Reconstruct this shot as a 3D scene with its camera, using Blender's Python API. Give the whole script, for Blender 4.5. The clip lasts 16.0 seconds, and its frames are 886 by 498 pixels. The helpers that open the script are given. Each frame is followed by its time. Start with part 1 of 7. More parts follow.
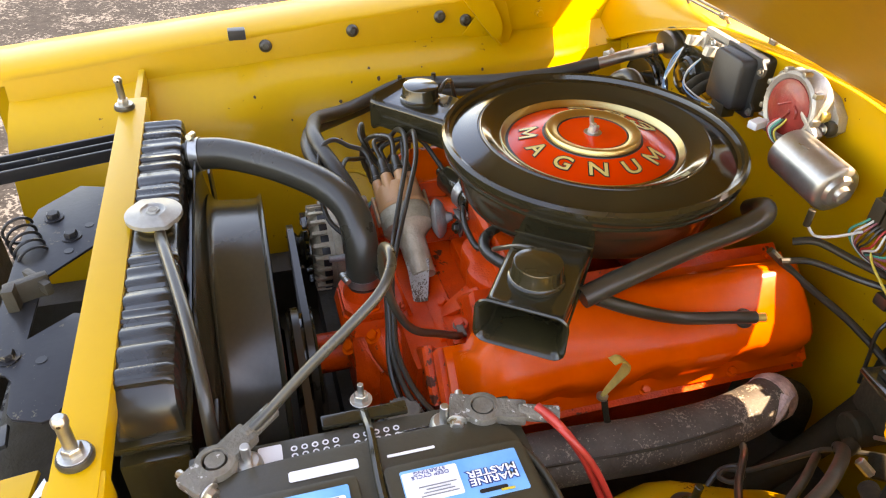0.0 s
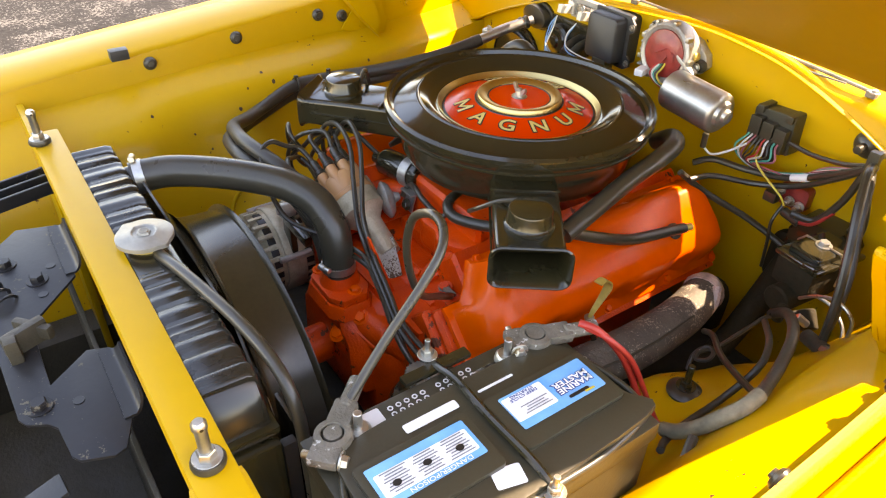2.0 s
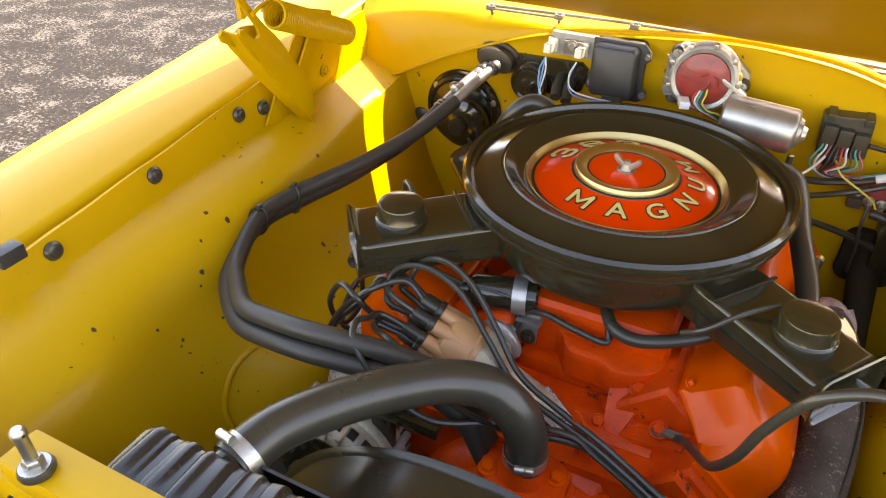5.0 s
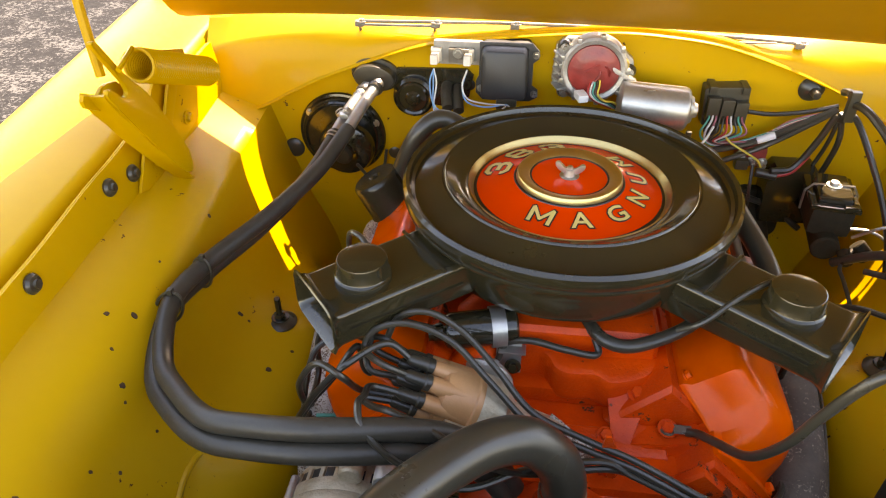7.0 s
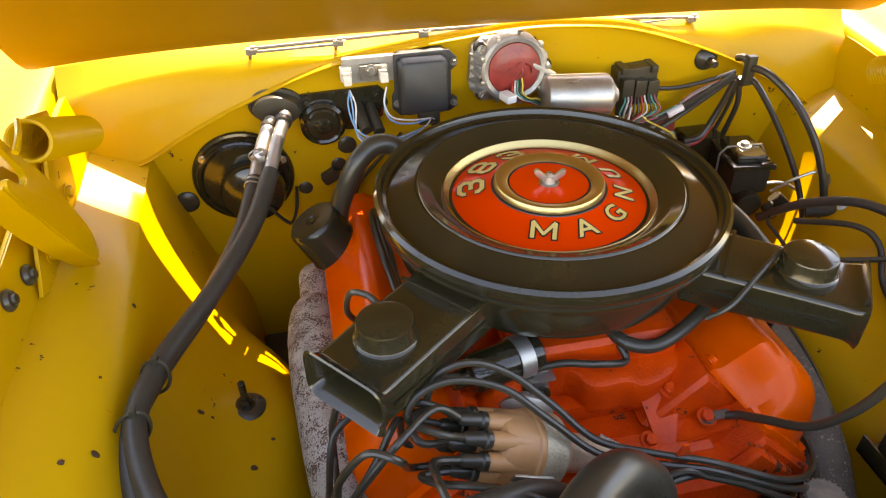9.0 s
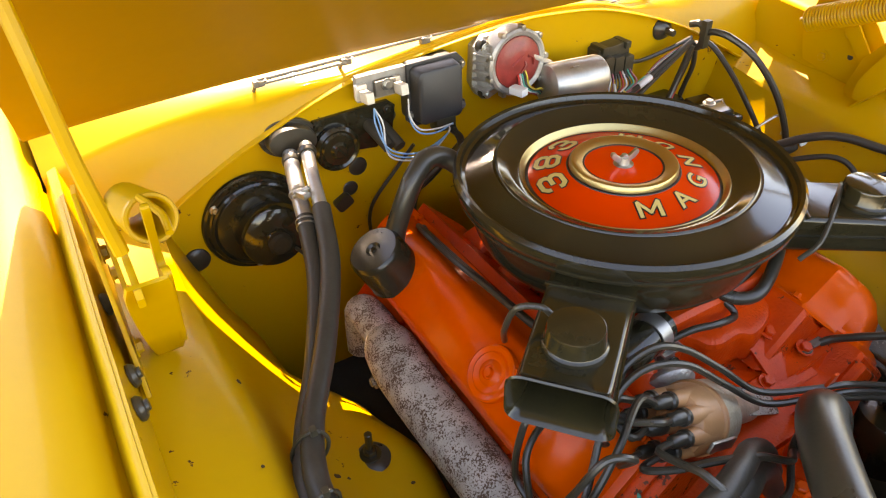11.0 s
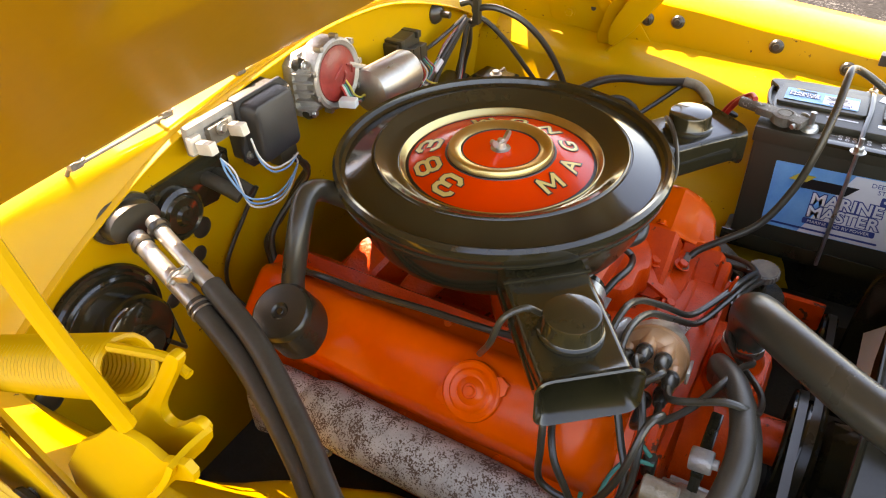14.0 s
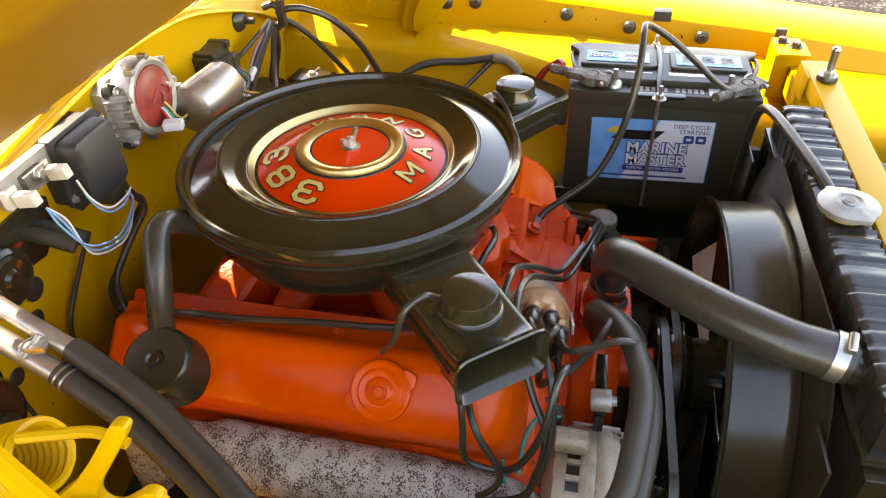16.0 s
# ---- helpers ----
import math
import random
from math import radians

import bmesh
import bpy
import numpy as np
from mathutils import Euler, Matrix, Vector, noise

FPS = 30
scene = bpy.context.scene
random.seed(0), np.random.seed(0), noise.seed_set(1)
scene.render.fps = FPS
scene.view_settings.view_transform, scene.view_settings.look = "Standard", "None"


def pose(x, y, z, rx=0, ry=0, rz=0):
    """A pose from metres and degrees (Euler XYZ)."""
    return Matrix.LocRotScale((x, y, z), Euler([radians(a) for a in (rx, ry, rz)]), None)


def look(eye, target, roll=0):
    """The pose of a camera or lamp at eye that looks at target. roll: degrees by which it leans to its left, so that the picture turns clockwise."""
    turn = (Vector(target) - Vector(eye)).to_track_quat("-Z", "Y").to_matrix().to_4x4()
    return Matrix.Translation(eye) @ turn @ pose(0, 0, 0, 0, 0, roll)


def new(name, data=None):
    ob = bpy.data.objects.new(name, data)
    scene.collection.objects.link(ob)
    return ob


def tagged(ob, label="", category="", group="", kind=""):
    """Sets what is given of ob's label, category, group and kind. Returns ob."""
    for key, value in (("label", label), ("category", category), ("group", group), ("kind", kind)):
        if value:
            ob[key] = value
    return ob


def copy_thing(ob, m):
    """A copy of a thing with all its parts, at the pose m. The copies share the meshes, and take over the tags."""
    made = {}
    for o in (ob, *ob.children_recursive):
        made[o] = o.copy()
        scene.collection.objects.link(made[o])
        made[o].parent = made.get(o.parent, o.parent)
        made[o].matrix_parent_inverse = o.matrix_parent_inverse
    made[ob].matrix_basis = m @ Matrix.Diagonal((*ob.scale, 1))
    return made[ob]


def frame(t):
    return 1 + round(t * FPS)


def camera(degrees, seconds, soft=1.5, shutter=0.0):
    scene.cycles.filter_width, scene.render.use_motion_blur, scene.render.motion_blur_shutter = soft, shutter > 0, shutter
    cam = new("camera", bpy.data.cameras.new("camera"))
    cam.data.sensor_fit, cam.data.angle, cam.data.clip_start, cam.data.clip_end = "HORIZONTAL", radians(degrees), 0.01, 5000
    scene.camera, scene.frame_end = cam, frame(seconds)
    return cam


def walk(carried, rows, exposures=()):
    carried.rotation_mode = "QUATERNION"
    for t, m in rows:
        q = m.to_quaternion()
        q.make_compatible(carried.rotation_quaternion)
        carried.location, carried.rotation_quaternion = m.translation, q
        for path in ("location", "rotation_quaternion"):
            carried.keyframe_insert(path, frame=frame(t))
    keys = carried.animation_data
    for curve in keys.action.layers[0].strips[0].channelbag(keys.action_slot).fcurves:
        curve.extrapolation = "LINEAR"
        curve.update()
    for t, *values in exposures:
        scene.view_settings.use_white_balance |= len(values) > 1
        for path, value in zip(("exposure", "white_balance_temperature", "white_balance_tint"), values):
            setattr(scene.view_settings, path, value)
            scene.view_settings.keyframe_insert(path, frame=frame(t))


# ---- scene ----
cam = camera(64.7, 16.0, soft=1.15)
PATH = [
    (0, (0.818, -0.473, 1.393), (-0.718, 0.001, 0.203), 2.1),
    (0.5, (0.855, -0.528, 1.394), (-0.644, 0.063, 0.208), 2.0),
    (1, (0.883, -0.552, 1.398), (-0.562, 0.163, 0.214), 2.0),
    (1.5, (0.851, -0.617, 1.397), (-0.531, 0.219, 0.217), 2.1),
    (2, (0.8, -0.717, 1.397), (-0.514, 0.226, 0.22), 1.8),
    (2.5, (0.74, -0.767, 1.393), (-0.497, 0.278, 0.219), 1.5),
    (3, (0.623, -0.782, 1.406), (-0.522, 0.363, 0.232), 1.5),
    (3.5, (0.502, -0.808, 1.417), (-0.558, 0.421, 0.248), 1.3),
    (4, (0.372, -0.848, 1.405), (-0.589, 0.465, 0.242), 1.0),
    (4.2, (0.326, -0.866, 1.393), (-0.595, 0.478, 0.233), 0.8),
    (6.3, (-0.02, -0.803, 1.393), (-0.418, 0.761, 0.212), -0.2),
    (6.5, (-0.028, -0.811, 1.395), (-0.377, 0.768, 0.218), -0.3),
    (7, (-0.059, -0.813, 1.4), (-0.274, 0.784, 0.215), -0.4),
    (7.5, (-0.093, -0.797, 1.4), (-0.174, 0.811, 0.214), -0.5),
    (8, (-0.123, -0.78, 1.394), (-0.071, 0.829, 0.208), -0.6),
    (8.5, (-0.189, -0.762, 1.401), (-0.006, 0.838, 0.215), -0.8),
    (9, (-0.278, -0.71, 1.385), (0.037, 0.868, 0.197), -0.9),
    (9.5, (-0.315, -0.646, 1.377), (0.121, 0.903, 0.188), -1.1),
    (10, (-0.397, -0.61, 1.391), (0.164, 0.899, 0.204), -1.4),
    (10.2, (-0.457, -0.612, 1.396), (0.147, 0.878, 0.206), -1.6),
    (12.3, (-0.637, -0.42, 1.38), (0.413, 0.778, 0.17), -2.9),
    (12.5, (-0.648, -0.404, 1.383), (0.439, 0.758, 0.171), -3.0),
    (13, (-0.677, -0.379, 1.396), (0.496, 0.681, 0.17), -3.0),
    (13.5, (-0.703, -0.364, 1.404), (0.55, 0.593, 0.172), -3.0),
    (14, (-0.714, -0.356, 1.396), (0.612, 0.484, 0.156), -2.8),
    (14.5, (-0.722, -0.338, 1.398), (0.666, 0.383, 0.152), -2.7),
    (15, (-0.729, -0.319, 1.402), (0.709, 0.284, 0.149), -2.7),
    (15.5, (-0.739, -0.295, 1.4), (0.741, 0.18, 0.141), -2.5),
    (16, (-0.738, -0.29, 1.394), (0.771, 0.065, 0.13), -2.4),
]
walk(cam, [(t, look(eye, target, roll)) for t, eye, target, roll in PATH], exposures=[(0.0, 3.12, 9900, 24.0), (3.0, 3.03, 9900, 24.0), (8.0, 3.0, 9900, 24.0), (13.0, 3.03, 9900, 24.0), (16.0, 3.2, 9900, 24.0)])

# ---------------------------------------------------------------- light
SUN = Vector((0.42, 1.0, 1.35)).normalized()
world = bpy.data.worlds.new("sky")
scene.world = world
world.use_nodes = True
wn = world.node_tree.nodes
sky = wn.new("ShaderNodeTexSky")
sky.sky_type = "NISHITA"
sky.sun_disc = False
sky.air_density, sky.dust_density, sky.ozone_density = 1.2, 0.6, 2.5
sky.sun_elevation = math.asin(SUN.z)
sky.sun_rotation = math.atan2(SUN.x, SUN.y)
wn["Background"].inputs["Strength"].default_value = 0.15
world.node_tree.links.new(sky.outputs["Color"], wn["Background"].inputs["Color"])
sun_data = bpy.data.lights.new("sun", "SUN")
sun_data.energy, sun_data.angle, sun_data.color = 3.2, radians(0.6), (1.0, 0.95, 0.86)
sun = new("sun", sun_data)
sun.matrix_world = look(SUN * 20, (0, 0, 0))


# ---------------------------------------------------------------- materials
def material(name, colour, rough, metal=0.0, coat=0.0, vary=0.12, scale=9.0, bump=0.0, grain=220.0, second=None, flecks=None, spec=0.5, coat_rough=0.08):
    """A principled material with broad and fine variation. second: a colour that the broad noise leads to.
    flecks: (colour, noise scale, threshold, roughness) of chips or stains."""
    m = bpy.data.materials.new(name)
    m.use_nodes = True
    n, l = m.node_tree.nodes, m.node_tree.links
    b = n["Principled BSDF"]
    b.inputs["Metallic"].default_value = metal
    b.inputs["Specular IOR Level"].default_value = spec
    b.inputs["Coat Weight"].default_value = coat
    b.inputs["Coat Roughness"].default_value = coat_rough
    tc = n.new("ShaderNodeTexCoord")
    big = n.new("ShaderNodeTexNoise")
    big.inputs["Scale"].default_value, big.inputs["Detail"].default_value = scale, 5
    l.new(tc.outputs["Object"], big.inputs["Vector"])
    fine = n.new("ShaderNodeTexNoise")
    fine.inputs["Scale"].default_value, fine.inputs["Detail"].default_value = grain, 3
    l.new(tc.outputs["Object"], fine.inputs["Vector"])
    two = second or tuple(c * (1 - vary * 2) for c in colour)
    ramp = n.new("ShaderNodeValToRGB")
    ramp.color_ramp.elements[0].position, ramp.color_ramp.elements[1].position = 0.3, 0.7
    ramp.color_ramp.elements[0].color = (*two, 1)
    ramp.color_ramp.elements[1].color = (*colour, 1)
    l.new(big.outputs["Fac"], ramp.inputs["Fac"])
    mix = n.new("ShaderNodeMix")
    mix.data_type, mix.blend_type = "RGBA", "MULTIPLY"
    mix.inputs["Factor"].default_value = vary
    l.new(ramp.outputs["Color"], mix.inputs["A"])
    l.new(fine.outputs["Fac"], mix.inputs["B"])
    out = mix.outputs["Result"]
    rr = n.new("ShaderNodeMapRange")
    rr.inputs["To Min"].default_value, rr.inputs["To Max"].default_value = max(0.02, rough * 0.75), min(1, rough * 1.3)
    l.new(big.outputs["Fac"], rr.inputs["Value"])
    rough_out = rr.outputs["Result"]
    if flecks:
        fc, fs, ft, fr = flecks
        fl = n.new("ShaderNodeTexNoise")
        fl.inputs["Scale"].default_value, fl.inputs["Detail"].default_value, fl.inputs["Roughness"].default_value = fs, 4, 0.65
        l.new(tc.outputs["Object"], fl.inputs["Vector"])
        patch = n.new("ShaderNodeTexNoise")
        patch.inputs["Scale"].default_value = fs * 0.12
        l.new(tc.outputs["Object"], patch.inputs["Vector"])
        add = n.new("ShaderNodeMath")
        add.operation = "MULTIPLY_ADD"
        add.inputs[1].default_value = 0.5
        l.new(patch.outputs["Fac"], add.inputs[0])
        l.new(fl.outputs["Fac"], add.inputs[2])
        step = n.new("ShaderNodeMapRange")
        step.inputs["From Min"].default_value, step.inputs["From Max"].default_value = ft + 0.25, ft + 0.27
        l.new(add.outputs["Value"], step.inputs["Value"])
        fm = n.new("ShaderNodeMix")
        fm.data_type = "RGBA"
        fm.inputs["B"].default_value = (*fc, 1)
        l.new(step.outputs["Result"], fm.inputs["Factor"])
        l.new(out, fm.inputs["A"])
        out = fm.outputs["Result"]
        rm = n.new("ShaderNodeMix")
        rm.inputs["B"].default_value = fr
        l.new(step.outputs["Result"], rm.inputs["Factor"])
        l.new(rough_out, rm.inputs["A"])
        rough_out = rm.outputs["Result"]
    l.new(out, b.inputs["Base Color"])
    l.new(rough_out, b.inputs["Roughness"])
    if bump:
        bp = n.new("ShaderNodeBump")
        bp.inputs["Strength"].default_value, bp.inputs["Distance"].default_value = bump, 0.002
        hm = n.new("ShaderNodeMath")
        hm.operation = "ADD"
        l.new(fine.outputs["Fac"], hm.inputs[0])
        l.new(big.outputs["Fac"], hm.inputs[1])
        l.new(hm.outputs["Value"], bp.inputs["Height"])
        l.new(bp.outputs["Normal"], b.inputs["Normal"])
    return m


YELLOW = material("yellow_paint", (0.535, 0.292, 0.009), 0.36, coat=0.10, coat_rough=0.08, spec=0.13, vary=0.06, scale=4, bump=0.05, grain=60, second=(0.495, 0.275, 0.009))
YELLOW_CHIPPED = material("yellow_paint_chipped", (0.535, 0.292, 0.009), 0.36, coat=0.10, coat_rough=0.08, spec=0.13, vary=0.06, scale=4, bump=0.06, grain=60, second=(0.49, 0.272, 0.009), flecks=((0.06, 0.02, 0.01), 75, 0.735, 0.7))
# body yellow, rougher and darkened: the hood underside's shade is in the colour
YELLOW_SHADED = material("yellow_paint_shaded", (0.37, 0.186, 0.008), 0.5, coat=0.06, coat_rough=0.2, spec=0.15, vary=0.08, scale=5, bump=0.05, grain=60, second=(0.335, 0.170, 0.008))
ORANGE = material("orange_engine_enamel", (0.88, 0.100, 0.003), 0.24, coat=0.10, coat_rough=0.15, spec=0.20, vary=0.08, scale=14, bump=0.08, grain=90, second=(0.74, 0.072, 0.003))
ORANGE_CAST = material("orange_painted_cast_iron", (0.80, 0.070, 0.003), 0.34, coat=0.05, spec=0.22, vary=0.14, scale=22, bump=0.5, grain=260, second=(0.58, 0.042, 0.005), flecks=((0.10, 0.025, 0.01), 60, 0.66, 0.7))
BLACK_GLOSS = material("black_gloss_enamel", (0.019, 0.0165, 0.010), 0.12, coat=0.15, spec=0.5, vary=0.2, scale=12, bump=0.02, grain=150, second=(0.029, 0.023, 0.010))
BLACK_SATIN = material("black_satin_paint", (0.021, 0.018, 0.010), 0.14, coat=0.1, spec=0.5, vary=0.2, scale=14, bump=0.04, grain=180, second=(0.034, 0.027, 0.011))
BLACK_RUBBER = material("black_rubber", (0.036, 0.032, 0.023), 0.29, vary=0.25, scale=18, bump=0.04, grain=240, second=(0.045, 0.038, 0.025))
BLACK_PLASTIC = material("black_plastic", (0.040, 0.035, 0.020), 0.36, vary=0.2, scale=16, bump=0.1, grain=260, second=(0.042, 0.036, 0.022))
BLACK_GRIME = material("grimy_black_metal", (0.045, 0.036, 0.018), 0.6, vary=0.4, scale=25, bump=0.5, grain=160, second=(0.05, 0.042, 0.03))
WIRE_BLACK = material("black_wire_sheath", (0.033, 0.028, 0.019), 0.3, vary=0.2, scale=30, second=(0.036, 0.031, 0.022))
DARK_GREY = material("dark_grey_plastic", (0.032, 0.032, 0.031), 0.45, vary=0.15, scale=14, bump=0.12, grain=300)
ZINC = material("zinc_plated_steel", (0.62, 0.60, 0.54), 0.32, metal=0.9, vary=0.2, scale=40, bump=0.1, flecks=((0.30, 0.22, 0.12), 90, 0.64, 0.6))
BRUSHED = material("brushed_tin_plate", (0.52, 0.50, 0.45), 0.36, metal=0.85, vary=0.15, scale=30, bump=0.05)
ALLOY = material("cast_aluminium", (0.56, 0.54, 0.50), 0.40, metal=0.6, vary=0.25, scale=30, bump=0.4, grain=320, second=(0.38, 0.35, 0.30))
DULL_ALLOY = material("dull_grey_casting", (0.27, 0.25, 0.21), 0.5, metal=0.4, vary=0.3, scale=35, bump=0.4, grain=300, second=(0.14, 0.125, 0.10))
LEAD = material("corroded_lead", (0.21, 0.19, 0.155), 0.62, metal=0.4, vary=0.3, scale=50, bump=0.8, grain=300, second=(0.12, 0.10, 0.07), flecks=((0.42, 0.40, 0.36), 120, 0.64, 0.8))
CAP_ZINC = material("dull_zinc_cap", (0.38, 0.355, 0.30), 0.42, metal=0.55, vary=0.2, scale=45, bump=0.1, second=(0.27, 0.26, 0.23))
BLACK_TANK = material("black_tank_enamel", (0.017, 0.016, 0.014), 0.25, coat=0.14, coat_rough=0.14, spec=0.42, vary=0.2, scale=14, bump=0.1, grain=45, second=(0.022, 0.019, 0.012))
RUST_GREY = material("flaking_grey_exhaust_coat", (0.54, 0.51, 0.44), 0.66, vary=0.2, scale=30, bump=0.4, grain=200, second=(0.34, 0.31, 0.26), flecks=((0.10, 0.06, 0.035), 420, 0.53, 0.85))
RUST_DARK = material("charred_exhaust_coat", (0.135, 0.115, 0.088), 0.7, vary=0.3, scale=25, bump=0.6, grain=220, second=(0.055, 0.045, 0.035), flecks=((0.26, 0.22, 0.17), 260, 0.60, 0.8))
FOIL = material("bright_heat_foil", (0.80, 0.62, 0.54), 0.6, metal=0.15, vary=0.3, scale=60, bump=0.8)
TAN = material("tan_bakelite", (0.52, 0.26, 0.11), 0.42, vary=0.12, scale=30, bump=0.1, second=(0.45, 0.21, 0.085))
RED_FOIL = material("red_emblem_foil", (0.84, 0.045, 0.004), 0.2, coat=0.08, spec=0.3, vary=0.03, scale=8)
GOLD = material("pale_gold_ink", (0.78, 0.62, 0.22), 0.3, metal=0.2, vary=0.04)
INK = material("black_ink", (0.012, 0.011, 0.010), 0.4, vary=0.02)
GOLD_RING = material("bright_pressed_ring", (0.60, 0.46, 0.20), 0.30, metal=0.95, vary=0.08)
RED_SEAL = material("red_sealing_compound", (0.34, 0.036, 0.028), 0.4, coat=0.2, vary=0.2, scale=50, bump=0.3)
RED_WIRE = material("red_wire_sheath", (0.50, 0.035, 0.025), 0.42, vary=0.15, scale=40)
WHITE_WIRE = material("white_wire_sheath", (0.65, 0.63, 0.58), 0.45, vary=0.1)
BLUE_WIRE = material("pale_blue_wire_sheath", (0.13, 0.32, 0.55), 0.42, vary=0.1)
GREEN_WIRE = material("teal_wire_sheath", (0.02, 0.30, 0.22), 0.42, vary=0.1)
YELLOW_WIRE = material("yellow_wire_sheath", (0.62, 0.48, 0.06), 0.42, vary=0.1)
PINK_WIRE = material("dull_pink_wire_sheath", (0.35, 0.10, 0.12), 0.45, vary=0.1)
CREAM = material("cream_ceramic", (0.72, 0.66, 0.54), 0.5, vary=0.1, scale=60, bump=0.1)
GREY_CERAMIC = material("grey_ceramic", (0.34, 0.32, 0.275), 0.6, vary=0.15, scale=60, bump=0.3)
BRASS = material("brass", (0.74, 0.52, 0.13), 0.34, metal=0.35, vary=0.2, scale=40)
LABEL_BLUE = material("blue_label_film", (0.06, 0.30, 0.62), 0.32, vary=0.12, scale=22, second=(0.14, 0.42, 0.70))
LABEL_NAVY = material("navy_print", (0.02, 0.045, 0.20), 0.35, vary=0.05)
LABEL_WHITE = material("white_label_film", (0.72, 0.72, 0.70), 0.35, vary=0.05, scale=30)
LABEL_GREY = material("grey_print", (0.18, 0.19, 0.20), 0.4, vary=0.05)
RUST_CHIP = material("bare_rusty_chip", (0.10, 0.045, 0.015), 0.75, vary=0.4, scale=120, bump=0.4, second=(0.05, 0.02, 0.008))
GRIME_DARK = material("oily_road_grime", (0.030, 0.024, 0.012), 0.75, spec=0.2, vary=0.4, scale=30, bump=0.6, grain=150, second=(0.03, 0.022, 0.010))
HOSE_DUSTY = material("dusty_hose_rubber", (0.050, 0.044, 0.033), 0.42, spec=0.4, vary=0.3, scale=26, bump=0.12, grain=240, second=(0.038, 0.033, 0.024))
SHROUD_BLACK = material("dusty_black_shroud", (0.026, 0.021, 0.011), 0.24, spec=0.45, vary=0.3, scale=9, bump=0.05, grain=200, second=(0.038, 0.030, 0.016))
ALLOY_WARM = material("weathered_aluminium", (0.60, 0.52, 0.38), 0.42, metal=0.35, vary=0.25, scale=40, bump=0.4, grain=320, second=(0.40, 0.33, 0.22))
CAP_GREY = material("faded_grey_cap", (0.24, 0.21, 0.16), 0.7, vary=0.25, scale=60, bump=0.2)
TAPE = material("grey_cloth_tape", (0.30, 0.265, 0.17), 0.7, vary=0.2, scale=80, bump=0.3)
LATCH_BLACK = material("black_pressed_steel", (0.016, 0.016, 0.018), 0.34, spec=0.26, vary=0.25, scale=16, bump=0.08, grain=120, second=(0.024, 0.023, 0.022), flecks=((0.10, 0.085, 0.06), 130, 0.68, 0.7))
GRAVEL = material("grey_gravel", (0.040, 0.039, 0.037), 0.95, spec=0.06, vary=0.5, scale=45, bump=1.0, grain=25, second=(0.020, 0.019, 0.018), flecks=((0.095, 0.092, 0.086), 60, 0.56, 0.9))
GLASS_DARK = material("dark_windscreen_glass", (0.02, 0.025, 0.025), 0.05, coat=0.5, vary=0.02)


# ---------------------------------------------------------------- mesh helpers (a geo is a pair: verts, faces)
def join(*geos):
    v, f = [], []
    for gv, gf in geos:
        k = len(v)
        v += [tuple(p) for p in gv]
        f += [tuple(i + k for i in q) for q in gf]
    return v, f


def put(geo, m):
    return [tuple(m @ Vector(p)) for p in geo[0]], geo[1]


def at(geo, x, y, z):
    return [(p[0] + x, p[1] + y, p[2] + z) for p in geo[0]], geo[1]


def axis(base, tip):
    """A pose at base whose z points to tip."""
    d = Vector(tip) - Vector(base)
    return Matrix.Translation(base) @ d.to_track_quat("Z", "Y").to_matrix().to_4x4()


def lathe(profile, n=40):
    """Turns (r, z) rows about z; ends at r = 0 close."""
    v, f, rings = [], [], []
    for r, z in profile:
        if r < 1e-6:
            rings.append([len(v)])
            v.append((0, 0, z))
        else:
            rings.append(list(range(len(v), len(v) + n)))
            v += [(r * math.cos(2 * math.pi * i / n), r * math.sin(2 * math.pi * i / n), z) for i in range(n)]
    for a, b in zip(rings, rings[1:]):
        for i in range(n):
            j = (i + 1) % n
            if len(a) == 1 and len(b) == 1:
                continue
            if len(a) == 1:
                f.append((a[0], b[j], b[i]))
            elif len(b) == 1:
                f.append((a[i], a[j], b[0]))
            else:
                f.append((a[i], a[j], b[j], b[i]))
    return v, f


def rod(r, h, n=20, bevel=0.0):
    """A closed upright cylinder on z = 0 with softened ends."""
    b = bevel or min(r, h) * 0.15
    return lathe([(0, 0), (r - b, 0), (r, b), (r, h - b), (r - b, h), (0, h)], n)


def spline(points, per=8, closed=False):
    pts = [Vector(p) for p in points]
    out, k = [], len(pts)
    for i in range(k if closed else k - 1):
        p0 = pts[(i - 1) % k] if closed or i > 0 else pts[0] * 2 - pts[1]
        p1, p2 = pts[i], pts[(i + 1) % k]
        p3 = pts[(i + 2) % k] if closed or i + 2 < k else pts[-1] * 2 - pts[-2]
        for s in range(per):
            t = s / per
            out.append(0.5 * ((2 * p1) + (p2 - p0) * t + (2 * p0 - 5 * p1 + 4 * p2 - p3) * t * t + (3 * p1 - p0 - 3 * p2 + p3) * t ** 3))
    if not closed:
        out.append(pts[-1])
    return out


